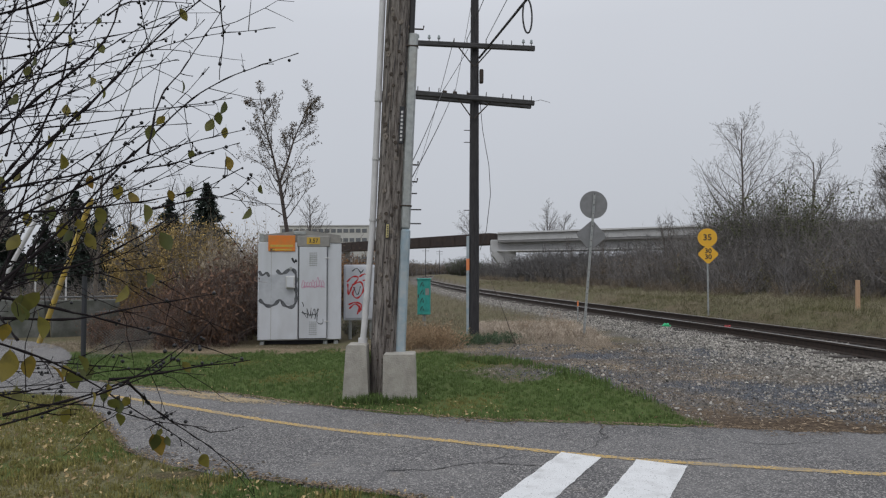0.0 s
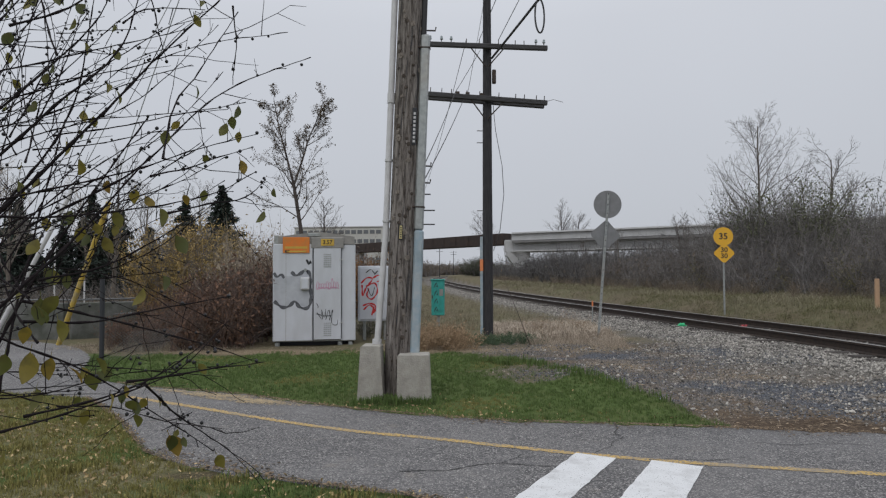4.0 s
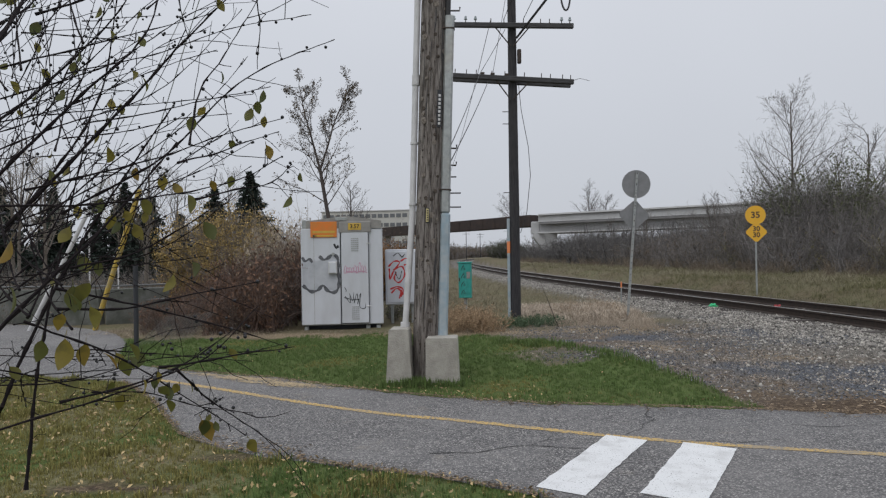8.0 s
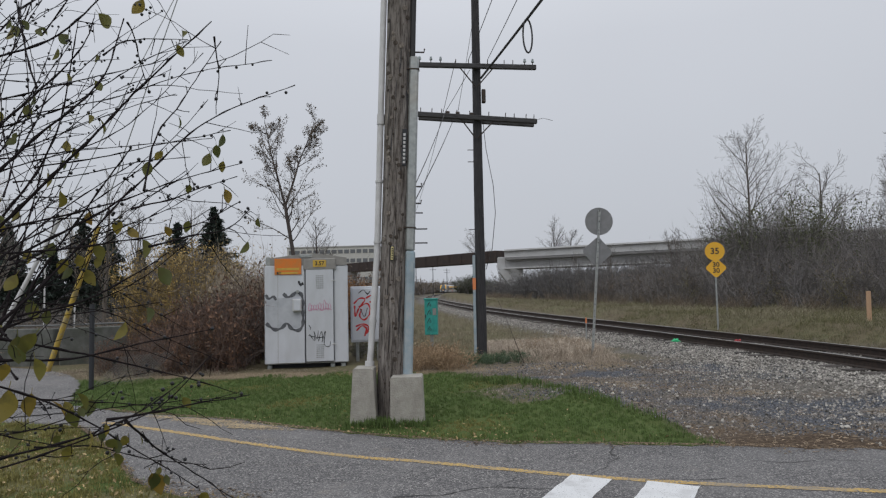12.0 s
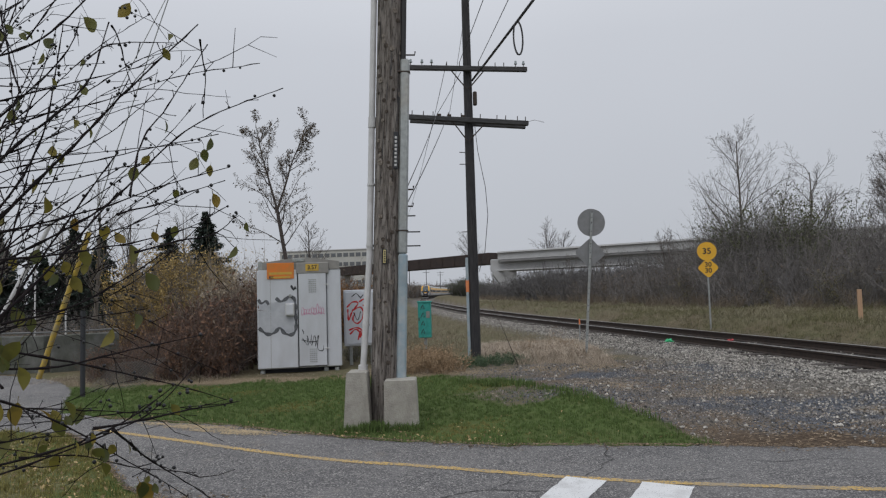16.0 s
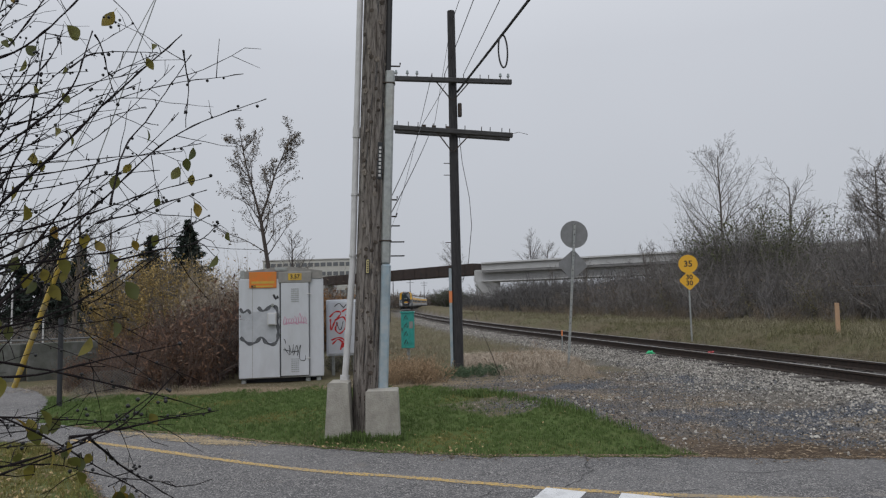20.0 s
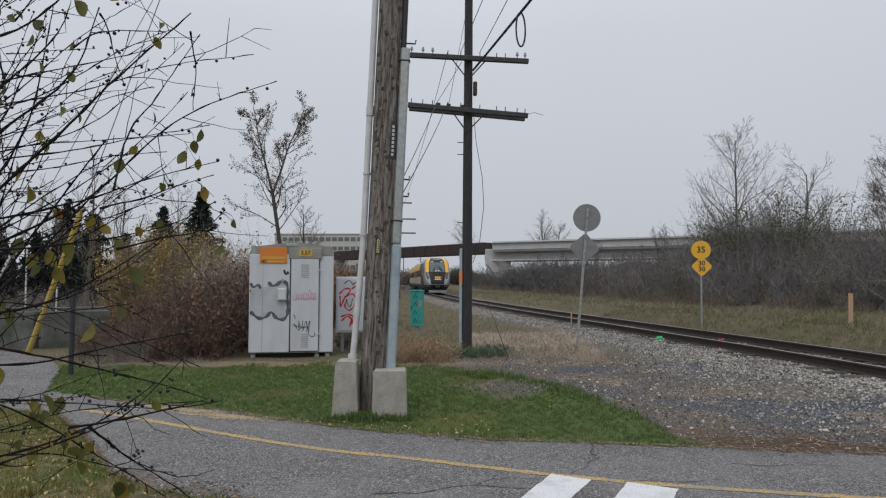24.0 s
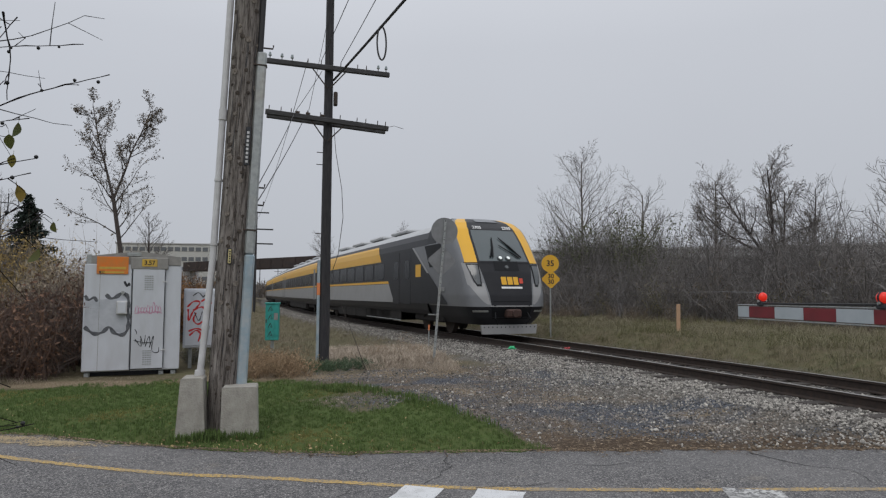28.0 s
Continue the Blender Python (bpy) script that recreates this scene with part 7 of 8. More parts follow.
for k, (x, y, h) in enumerate(((-28, 50, 8), (-33, 46, 9), (-24, 62, 10), (-38, 55, 11), (-19, 40, 6.5), (-14, 27, 5.5), (-26, 36, 7.5), (-22, 30, 6), (-17, 25, 5))):
    tree("bare_tree", x, y, h, 0.10, 70 + k, "bare tree beyond the side road", spec_of(kids=(13, 7, 4), thin=0.010, ratio=(0.42, 0.5, 0.5)), bark=BARK, twig=PALETWIG if k % 3 == 0 else TWIG, group="trees by the side road")


def spruce(x, y, h, seed):
    r = np.random.RandomState(seed)
    t = thing("spruce", "dark green pointed spruce tree", "tree", "spruces", m=pose(x, y, float(height(x, y))))
    part("trunk", Build().tube([(0, 0, 0), (0, 0, h * 0.97)], [h * 0.018, 0.015], 8), DARKBARK, t, smooth=True)
    sp = Spikes(seed)
    for k in range(int(h * 17)):
        z = h * (0.06 + 0.93 * (k + r.rand()) / (h * 17))
        L_ = (h - z) * 0.40 * r.uniform(0.7, 1.2) + 0.14
        a = r.uniform(0, 6.28)
        tip = np.array([math.cos(a) * L_, math.sin(a) * L_, z - 0.18 * L_])
        sp.twig(np.array([0, 0, z]), tip, 0.02, 0.006)
        n = max(5, int(L_ * 16))
        for i in range(n):
            q = np.array([0, 0, z]) + (tip - np.array([0, 0, z])) * (i + 0.5) / n
            for _ in range(3):
                sp.leaf(q + r.normal(0, 0.06 + 0.06 * L_, 3) * np.array([1, 1, 0.6]), r.uniform(0.16, 0.30))
    v, f = sp.twig_arrays()
    part("branches", numpy_mesh("branches", v, f, DARKBARK), None, t)
    v, f = sp.leaf_arrays(2.0)
    part("crown", numpy_mesh("crown", v, f, NEEDLES), None, t, "drooping dark needle sprays")


for k, (x, y, h) in enumerate(((-20.5, 58, 9.5), (-23.8, 58, 8.2), (-26.8, 45, 4.9), (-23.0, 45, 6.2), (-29.5, 45, 5.6), (-21.4, 46, 4.9), (-36, 54, 8.0), (-40, 50, 9.5), (-33, 60, 9), (-30, 40, 6.5), (-34, 44, 7.5))):
    spruce(x, y, h, 90 + k)


# ------------------------------------------------------------------ brush, hedges and far woods (uncountable)
def shrub_form(seed, stems=9, kids=9, spread=0.5, r0=0.010, leaf=0, leaf_size=0.05, fine=2):
    """One unit-high shrub as arrays: twigs (v, f) and leaves (v, f)."""
    r = np.random.RandomState(seed)
    sp = Spikes(seed)
    for s in range(stems):
        a = r.uniform(0, 6.28)
        d = unit(np.array([math.cos(a) * spread * r.rand(), math.sin(a) * spread * r.rand(), 1]))
        p = np.array([r.normal(0, 0.08), r.normal(0, 0.08), 0])
        L_ = r.uniform(0.6, 1.0)
        for k in range(4):
            d = unit(d + r.normal(0, 0.24, 3))
            q = p + d * L_ / 4
            sp.twig(p, q, r0 * (1 - 0.22 * k), r0 * (0.78 - 0.22 * k) + 0.001)
            for c in range(kids // 3):
                t = r.rand()
                b = p + (q - p) * t
                e = b + unit(d + r.normal(0, 0.65, 3)) * r.uniform(0.10, 0.30)
                sp.sliver(b, e, r0 * 0.42)
                for _ in range(fine):
                    g = b + (e - b) * r.uniform(0.3, 1)
                    sp.sliver(g, g + unit((e - b) + r.normal(0, 0.12, 3)) * r.uniform(0.06, 0.16), r0 * 0.24)
                for _ in range(leaf):
                    sp.leaf(b + (e - b) * r.rand() + r.normal(0, 0.02, 3), leaf_size * r.uniform(0.6, 1.3))
            p = q
    tv, tf = sp.twig_arrays()
    lv, lf = sp.leaf_arrays() if sp.lv else (None, None)
    return tv, tf, lv, lf


def thicket(name, places, sizes, forms, twigmat, leafmat, label, category, seed):
    """Many shrubs grown into each other: one mesh of twigs and one of leaves."""
    r = np.random.RandomState(seed)
    x, y = places[:, 0], places[:, 1]
    P = np.stack([x, y, height(x, y) - 0.05], 1)
    pick = r.randint(0, len(forms), len(P))
    out = tagged(new(name), label, category, kind="stuff")
    for which, mat_, nm in ((0, twigmat, "twigs"), (2, leafmat, "leaves")):
        vs, fs, n0 = [], [], 0
        for k, fo in enumerate(forms):
            if fo[which] is None or mat_ is None or not (pick == k).any():
                continue
            m_ = pick == k
            sz = np.stack([sizes[m_] * 0.85, sizes[m_] * 0.85, sizes[m_]], 1)
            V, F = strew(fo[which], fo[which + 1], P[m_], r.uniform(0, 6.28, m_.sum()), sz)
            vs.append(V), fs.append(F + n0)
            n0 += len(V)
        if vs:
            part(nm, numpy_mesh(nm, np.concatenate(vs), np.concatenate(fs), mat_), None, out)
    return out


rs = np.random.RandomState(77)
DENSE = [shrub_form(200 + k, 10, 9, 1.0, 0.007) for k in range(5)]
LEAFY = [shrub_form(210 + k, 9, 9, 0.6, 0.007, 2, 0.038) for k in range(4)]
SLIM = [shrub_form(220 + k, 7, 9, 0.25, 0.006) for k in range(3)]
SLIMLEAF = [shrub_form(230 + k, 7, 6, 0.28, 0.005, 2, 0.03) for k in range(3)]


def wood_edge(y):
    return np.interp(y, [-10, 5, 12, 20, 26, 33, 46, 60, 84, 105, 130], [27, 23.5, 21, 18.5, 17.3, 14.2, 12.6, 11.5, 8.0, 5.0, 6])


y = rs.uniform(4, 60, 520)
x = wood_edge(y) + 0.6 + 12 * rs.rand(520) ** 1.4
sz = rs.uniform(1.2, 3.0, 520) * (1 + 0.35 * wave(x, y, 0.45, 1.0)) + 0.9 * smooth01(40, 22, y)
for k, mt in enumerate((TWIGDARK, TWIG, HAZETWIG)):
    m_ = np.arange(520) % 5 < 3 if k == 0 else np.arange(520) % 5 == 2 + k
    thicket("brush", np.stack([x, y], 1)[m_], sz[m_], DENSE, mt, None, "dense dark leafless brush along the far bank", "brush", 30 + k)
FULL = [shrub_form(204 + k, 13, 12, 0.9, 0.0055, fine=3) for k in range(4)]
y = rs.uniform(14, 56, 230)
x = wood_edge(y) + 2.5 + 14 * rs.rand(230)
thicket("brush", np.stack([x, y], 1), rs.uniform(3.2, 5.0, 230) * (1 + 0.22 * wave(x, y, 0.4, 2.0)) * np.interp(x / y, [0.28, 0.40], [0.45, 1.0]), FULL, TWIGDARK, None, "tall fine grey-brown brush along the far bank", "brush", 34)
y = rs.uniform(40, 56, 60)
x = wood_edge(y) + 1.0 + 6 * rs.rand(60)
thicket("brush", np.stack([x, y], 1), np.interp(x / y, [0.30, 0.43], [1.6, 6.0]) * rs.uniform(0.8, 1.1, 60), FULL, TWIG, None, "fine grey scrub before the overpass", "brush", 35)
y = rs.uniform(6, 56, 190)
x = wood_edge(y) + 1.0 + 10 * rs.rand(190)
thicket("brush", np.stack([x, y], 1), rs.uniform(2.6, 6.2, 190) * np.where(y > 44, 0.75, 1.0), SLIM, TWIG, None, "thin grey saplings in the brush", "brush", 2)
y = rs.uniform(8, 75, 230)
x = wood_edge(y) + 0.2 + 7 * rs.rand(230)
thicket("brush", np.stack([x, y], 1), rs.uniform(1.4, 2.9, 230), LEAFY, TWIGDARK, LEAFBROWN, "brown-leaved low brush at the bank's edge", "brush", 3)
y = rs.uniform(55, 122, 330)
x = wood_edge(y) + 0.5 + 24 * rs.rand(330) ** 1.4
# shaded copy of the brush twigs: the shade lies in the darker colour
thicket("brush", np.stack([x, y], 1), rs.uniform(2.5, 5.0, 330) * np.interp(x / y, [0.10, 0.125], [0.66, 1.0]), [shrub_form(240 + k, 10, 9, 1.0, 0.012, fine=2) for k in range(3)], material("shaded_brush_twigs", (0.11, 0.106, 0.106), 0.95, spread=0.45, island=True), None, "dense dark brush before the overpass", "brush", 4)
thicket("evergreen_brush", np.stack([rs.normal(19.7, 0.9, 28), rs.normal(39, 1.0, 28)], 1), rs.uniform(3.2, 6.6, 28), [shrub_form(250 + k, 12, 12, 0.6, 0.006, 11, 0.017) for k in range(2)], TWIGDARK, LEAFGREEN, "dull green leafy bush in the brush", "bush", 5)
y = rs.uniform(10, 50, 70)
x = wood_edge(y) + 0.3 + 5 * rs.rand(70)
thicket("brush", np.stack([x, y], 1), rs.uniform(0.9, 2.6, 70), [shrub_form(256 + k, 10, 9, 0.8, 0.006, 4, 0.026) for k in range(3)], TWIG, material("olive_brush_leaves", (0.17, 0.155, 0.075), 0.9, spread=0.5, island=True), "olive and yellowing leaves in the low brush", "brush", 36)
y = rs.uniform(8, 100, 260)
x = wood_edge(y) - 1.6 + 2.6 * rs.rand(260)
thicket("weeds", np.stack([x, y], 1), rs.uniform(0.35, 1.1, 260), [shrub_form(340 + k, 9, 9, 1.0, 0.012, 2, 0.04, fine=1) for k in range(3)], material("tan_brown_stalks", (0.20, 0.165, 0.125), 0.95, spread=0.45, island=True), LEAFBROWN, "low brown weeds before the brush", "weeds", 37)
# back of the far woods, and both sides of the distance
y = rs.uniform(128, 300, 300)
x = np.where(rs.rand(300) < 0.6, rs.uniform(14, 150, 300), rs.uniform(-110, -14, 300))
ok = np.abs(x - centre_x(y)) > 9
thicket("far_woods", np.stack([x, y], 1)[ok], rs.uniform(4, 8.5, ok.sum()), [shrub_form(260 + k, 11, 9, 0.6, 0.018, fine=0) for k in range(3)], TWIGDARK, None, "dark bare woods in the distance", "woods", 6)
y = rs.uniform(190, 330, 150)
x = rs.uniform(-22, -9, 150)
thicket("far_woods", np.stack([x, y], 1), rs.uniform(3, 6, 150), [shrub_form(270 + k, 10, 9, 0.6, 0.018, 2, 0.06, fine=0) for k in range(2)], TWIGDARK, LEAFBROWN, "brown brush beside the far bend", "woods", 7)
y = rs.uniform(385, 470, 150)
x = rs.uniform(-60, 34, 150)
ok = x < centre_x(y) - 10
thicket("far_woods", np.stack([x, y], 1)[ok], rs.uniform(5.5, 9.5, ok.sum()), [shrub_form(265 + k, 12, 9, 0.8, 0.02, 2, 0.07, fine=0) for k in range(2)], HAZETWIG, LEAFBROWN, "brown woods behind the far bend", "woods", 18)
x, y = np.concatenate([rs.uniform(2.6, 9.5, 34), rs.uniform(3.5, 8, 26)]), np.concatenate([rs.uniform(176, 200, 34), rs.uniform(136, 156, 26)])
thicket("far_bushes", np.stack([x, y], 1), np.concatenate([rs.uniform(2.5, 5.6, 34), rs.uniform(2.0, 4.6, 26)]), [shrub_form(267 + k, 11, 12, 0.7, 0.012, 8, 0.035, fine=1) for k in range(2)], TWIGDARK, material("dark_olive_leaves", (0.062, 0.072, 0.042), 0.9, spread=0.5, island=True), "dark green bushes beyond the overpass", "bush", 38)
# left of the cabinet
n = 270
x, y = rs.uniform(-9.9, -4.4, n), rs.uniform(14.2, 20.0, n)
ok = (x > -7.5 - 0.46 * (y - 14.2)) & ~((x > -4.9) & (y < 17.6)) & ~((x > -5.6) & (y < 14.9))
hs_ = np.interp(x * 18 / y, [-8.8, -7.5, -6.6, -5.4], [0.85, 1.25, 1.8, 2.4]) * rs.uniform(0.65, 1.12, n)
mixed = rs.rand(n) < 0.45
thicket("thorn_hedge", np.stack([x, y], 1)[ok & mixed], hs_[ok & mixed], [shrub_form(284 + k, 9, 9, 0.8, 0.009, 1, 0.035) for k in range(3)], material("hedge_twigs", (0.115, 0.09, 0.08), 0.95, spread=0.5, island=True), LEAFBROWN, "grey-brown leafless brush beside the cabinet", "brush", 28)
ok = ok & ~mixed
thicket("thorn_hedge", np.stack([x, y], 1)[ok], hs_[ok], [shrub_form(280 + k, 10, 9, 0.6, 0.008, 2, 0.04) for k in range(4)], TWIGRED, material("russet_dead_leaves", (0.15, 0.085, 0.055), 0.9, spread=0.5, island=True), "reddish-brown leafless thorn brush beside the cabinet", "brush", 8)
n = 60
x, y = rs.uniform(-7.6, -5.0, n), rs.uniform(20.5, 25, n)
thicket("tall_stalks", np.stack([x, y], 1), rs.uniform(2.3, 3.5, n), SLIMLEAF, PALETWIG, material("pale_seed_heads", (0.33, 0.28, 0.21), 0.95, spread=0.4, island=True), "tall pale dry stalks behind the brush", "weeds", 9)
n = 66
x, y = np.concatenate([rs.normal(-14.3, 0.8, 18), rs.uniform(-16.5, -11, 48)]), np.concatenate([rs.normal(36, 0.8, 18), rs.uniform(33, 40, 48)])
thicket("yellow_bushes", np.stack([x, y], 1), np.concatenate([rs.uniform(4.0, 5.6, 18), rs.uniform(2.0, 4.2, 48)]), [shrub_form(290 + k, 11, 12, 0.7, 0.006, 9, 0.020) for k in range(3)], TWIG, LEAFYELLOW, "yellow-brown autumn bushes", "bush", 10)
x, y = rs.uniform(-9.5, -8.2, 20), rs.uniform(18.6, 20.5, 20)
thicket("yellow_bushes", np.stack([x, y], 1), rs.uniform(1.0, 1.7, 20), LEAFY, TWIGRED, material("ochre_leaves", (0.24, 0.15, 0.055), 0.9, spread=0.5, island=True), "low yellowing bush beside the side road", "bush", 16)
x, y = rs.uniform(-4.2, -2.3, 16), rs.uniform(24, 27, 16)
thicket("rust_bush", np.stack([x, y], 1), rs.uniform(2.0, 3.0, 16), [shrub_form(300 + k, 10, 12, 0.6, 0.006, 16, 0.026) for k in range(2)], TWIGRED, LEAFRUST, "rust-coloured leafy bush behind the cabinets", "bush", 11)
n = 170
x, y = rs.uniform(-40, -11, n), rs.uniform(24, 48, n)
ok = x < -11.5 - 0.42 * (y - 24)
thicket("roadside_brush", np.stack([x, y], 1)[ok], rs.uniform(0.9, 2.2, ok.sum()), DENSE, TWIG, None, "grey bare brush beyond the side road", "brush", 12)
x, y = rs.uniform(-24, -10, 150), rs.uniform(17, 31, 150)
ok = x < -10.6 - 0.36 * np.maximum(y - 19, 0)
thicket("roadside_brush", np.stack([x, y], 1)[ok], rs.uniform(0.7, 1.6, ok.sum()), LEAFY, TWIGDARK, LEAFBROWN, "dark tangled brush beyond the side road", "brush", 17)
n = 90
x, y = rs.uniform(-28, -8, n), rs.uniform(60, 120, n)
thicket("roadside_brush", np.stack([x, y], 1), rs.uniform(2.5, 5, n), [shrub_form(310 + k, 9, 9, 0.6, 0.012, 2, 0.045, fine=0) for k in range(2)], TWIGDARK, LEAFBROWN, "brown brush in the middle distance", "brush", 13)
x, y = rs.uniform(-2.6, -1.5, 14), rs.uniform(17.3, 18.6, 14)
thicket("dark_bush", np.stack([x, y], 1), rs.uniform(0.5, 0.9, 14), LEAFY, TWIGDARK, LEAFGREEN, "low dark green bush behind the small cabinet", "bush", 14)


# ------------------------------------------------------------------ grass
def blades(n_blades, seed, width=0.5, bend=0.35):
    """A tuft of thin bent blades, unit high."""
    r = np.random.RandomState(seed)
    v, f = [], []
    for k in range(n_blades):
        a = r.uniform(0, 6.28)
        d = np.array([math.cos(a), math.sin(a), 0])
        s = np.array([-d[1], d[0], 0])
        p = np.array([r.normal(0, 0.25), r.normal(0, 0.25), 0])
        h, b, w = r.uniform(0.6, 1.1), r.uniform(0.1, bend * 2), width * 0.06 * r.uniform(0.7, 1.3)
        n = len(v)
        v += [p - s * w, p + s * w, p + d * b * 0.35 * h + np.array([0, 0, h * 0.6]) + s * w * 0.7, p + d * b * 0.35 * h + np.array([0, 0, h * 0.6]) - s * w * 0.7, p + d * b * h + np.array([0, 0, h * (1 - 0.25 * b)])]
        f += [(n, n + 1, n + 2), (n, n + 2, n + 3), (n + 3, n + 2, n + 4)]
    return np.array(v), np.array(f)


def sward(name, x, y, size, mat_, label, category, tuft, seed):
    r = np.random.RandomState(seed)
    V, F = strew(tuft[0], tuft[1], np.stack([x, y, height(x, y) - 0.01], 1), r.uniform(0, 6.28, len(x)), size)
    return tagged(new(name, numpy_mesh(name, V, F, mat_)), label, category, kind="stuff")


STRAW = material("pale_dry_straw", (0.44, 0.37, 0.295), 0.95, spread=0.4, island=True)
TUFT, TALL = blades(9, 1, 0.9, 0.4), blades(10, 2, 0.18, 0.8)
# lawn between path and cabinet
n = 26000
x, y = rs.uniform(-8.2, 3.0, n), rs.uniform(7.2, 15, n)
lw_, _, _ = zone_weights(x, y)
fe = np.maximum(edge_y(FAR_EDGE, x), np.interp(x, [-7.9, -7.4, -6.65, -6.0, -5.6], [14.6, 13.4, 11.8, 10.75, 0.0]))
ok = (lw_ > rs.rand(n) * 0.9) & (y > fe + 0.04) & ~((np.abs(x + 0.8) < 0.4) & (np.abs(y - 8.8) < 0.25))
dark = wave(x, y, 1.3, 4) + 0.3 * rs.normal(0, 1, n)
g1 = ok & (dark > -0.9)
sward("lawn_blades", x[g1], y[g1], rs.uniform(0.035, 0.075, g1.sum()), GRASS, "short green lawn grass", "grass", TUFT, 1)
g2 = ok & (dark <= -0.9)
sward("lawn_blades", x[g2], y[g2], rs.uniform(0.03, 0.06, g2.sum()), GRASSYELLOW, "yellowed patches of lawn grass", "grass", TUFT, 2)
# rank grass at the block, and a long-grass fringe by the gravel
n = 260
x, y = np.concatenate([rs.normal(-0.88, 0.12, n // 2), rs.uniform(-1.3, -0.3, n // 2)]), np.concatenate([rs.normal(8.62, 0.06, n // 2), rs.uniform(8.42, 8.54, n // 2)])
sward("lawn_blades", x, y, rs.uniform(0.06, 0.16, n), GRASS, "rank grass round the pole's foot", "grass", TUFT, 3)
n = 1100
x, y = rs.uniform(0.2, 2.9, n), rs.uniform(8.5, 12.8, n)
ok = (np.abs(y - edge_y(LAWN_EDGE, x)) < 0.9) & (y < edge_y(LAWN_EDGE, x) + 0.3)
sward("lawn_blades", x[ok], y[ok], rs.uniform(0.07, 0.15, ok.sum()), GRASS, "longer grass at the gravel's edge", "grass", TUFT, 4)
# near verge
n = 40000
x, y = rs.uniform(-7.4, 1.3, n), rs.uniform(1.6, 10.2, n)
keep = x > -1.05 * y
x, y = x[keep], y[keep]
n = len(x)
ne = edge_y(NEAR_EDGE, x)
ok = (y < ne - 0.03 + 0.06 * rs.normal(0, 1, n))
ok &= ground_patches(x, y)[2] < 0.35 + 0.4 * rs.rand(n)
mixd = wave(x, y, 2.2, 2) + 0.6 * rs.normal(0, 1, n) + 0.9 * (x + 0.4)
g1 = ok & (mixd > -0.6)
tall_ = 1 + 1.1 * smooth01(0.3, 1.1, wave(x, y, 3.7, 1.2)) * rs.rand(n)
sward("verge_blades", x[g1], y[g1], (rs.uniform(0.03, 0.075, n) * tall_)[g1], GRASS, "green grass of the near verge", "grass", TUFT, 5)
g2 = ok & (mixd <= -0.6)
sward("verge_blades", x[g2], y[g2], (rs.uniform(0.03, 0.065, n) * tall_)[g2], GRASSYELLOW, "yellowed grass of the near verge", "grass", TUFT, 6)
# dry tall grass by the telegraph pole, the weeds, and the fields
n = 4200
x, y = rs.uniform(1.0, 3.7, n), rs.uniform(14.4, 19.5, n)
ok = (x < centre_x(y) - 3.2) & (y > 14.9 + 0.6 * wave(x, y, 2, 1) + 0.4 * rs.normal(0, 1, n))
ok &= (x > 1.75 + 0.3 * rs.normal(0, 1, n)) | (y > 16.3)
sward("dry_grass", x[ok], y[ok], (rs.uniform(0.10, 0.40, n) * (0.45 + 0.55 * smooth01(14.6, 16.2, y + 0.5 * wave(x, y, 2.6, 1.5))))[ok], STRAW, "tall dry tan grass beside the ballast", "grass", TALL, 7)
n = 5200
y = 19 + 60 * rs.rand(n) ** 1.7
x = centre_x(y) - 3.0 - (6 + 0.05 * y) * rs.rand(n)
sward("dry_grass", x, y, rs.uniform(0.10, 0.34, n), FIELDGRASS, "faded field grass between track and brush", "grass", TALL, 8)
TANWEED = material("tan_weeds", (0.34, 0.245, 0.155), 0.95, spread=0.4, island=True)
n = 60
x, y = rs.normal(-0.40, 0.40, n), rs.normal(15.0, 0.4, n)
thicket("weeds", np.stack([x, y], 1), rs.uniform(0.35, 0.85, n), [shrub_form(320 + k, 9, 9, 1.0, 0.010, 3, 0.045) for k in range(3)], TANWEED, TANWEED, "tan dead weeds behind the pole", "weeds", 20)
n = 26
x, y = rs.uniform(1.4, 3.4, n), rs.uniform(15.6, 19, n)
thicket("weeds", np.stack([x, y], 1), rs.uniform(0.35, 0.75, n), SLIMLEAF, PALETWIG, TANWEED, "pale dead stalks by the ballast", "weeds", 21)
WEEDLEAF = material("broad_weed_leaves", (0.095, 0.145, 0.085), 0.85, spread=0.5, island=True)
WEED = [shrub_form(330 + k, 9, 9, 1.5, 0.007, 4, 0.085, fine=1) for k in range(3)]
x = np.concatenate([rs.normal(1.25, 0.42, 34), rs.normal(0.15, 0.35, 24), rs.uniform(0.0, 2.2, 12)])
y = np.concatenate([rs.normal(15.7, 0.22, 34), rs.normal(15.6, 0.2, 24), rs.uniform(15.2, 16.4, 12)])
thicket("weeds", np.stack([x, y], 1), rs.uniform(0.14, 0.34, 70), WEED, WEEDGREEN, WEEDLEAF, "low green leafy weeds round the telegraph pole", "weeds", 10)
n = 500
x, y = rs.normal(0.9, 0.7, n), rs.normal(16.1, 0.3, n)
sward("weeds", x, y, rs.uniform(0.08, 0.28, n), WEEDGREEN, "green grass round the telegraph pole", "weeds", TALL, 15)
n = 900
x, y = rs.uniform(-9, 0.5, n), rs.uniform(14.2, 15.6, n)
ok = (y > edge_y(LAWN_EDGE, x) - 0.2) & ~((x > -4.3) & (x < -2.2) & (y > 15.1))
sward("dry_grass", x[ok], y[ok], (rs.uniform(0.05, 0.2, n) * np.where((x > -4.8) & (x < -1.9), 0.4, 1.0))[ok], DRYGRASS, "dry straw along the lawn's far edge", "grass", TALL, 11)
n = 10500
y = 6 + 75 * rs.rand(n) ** 1.5
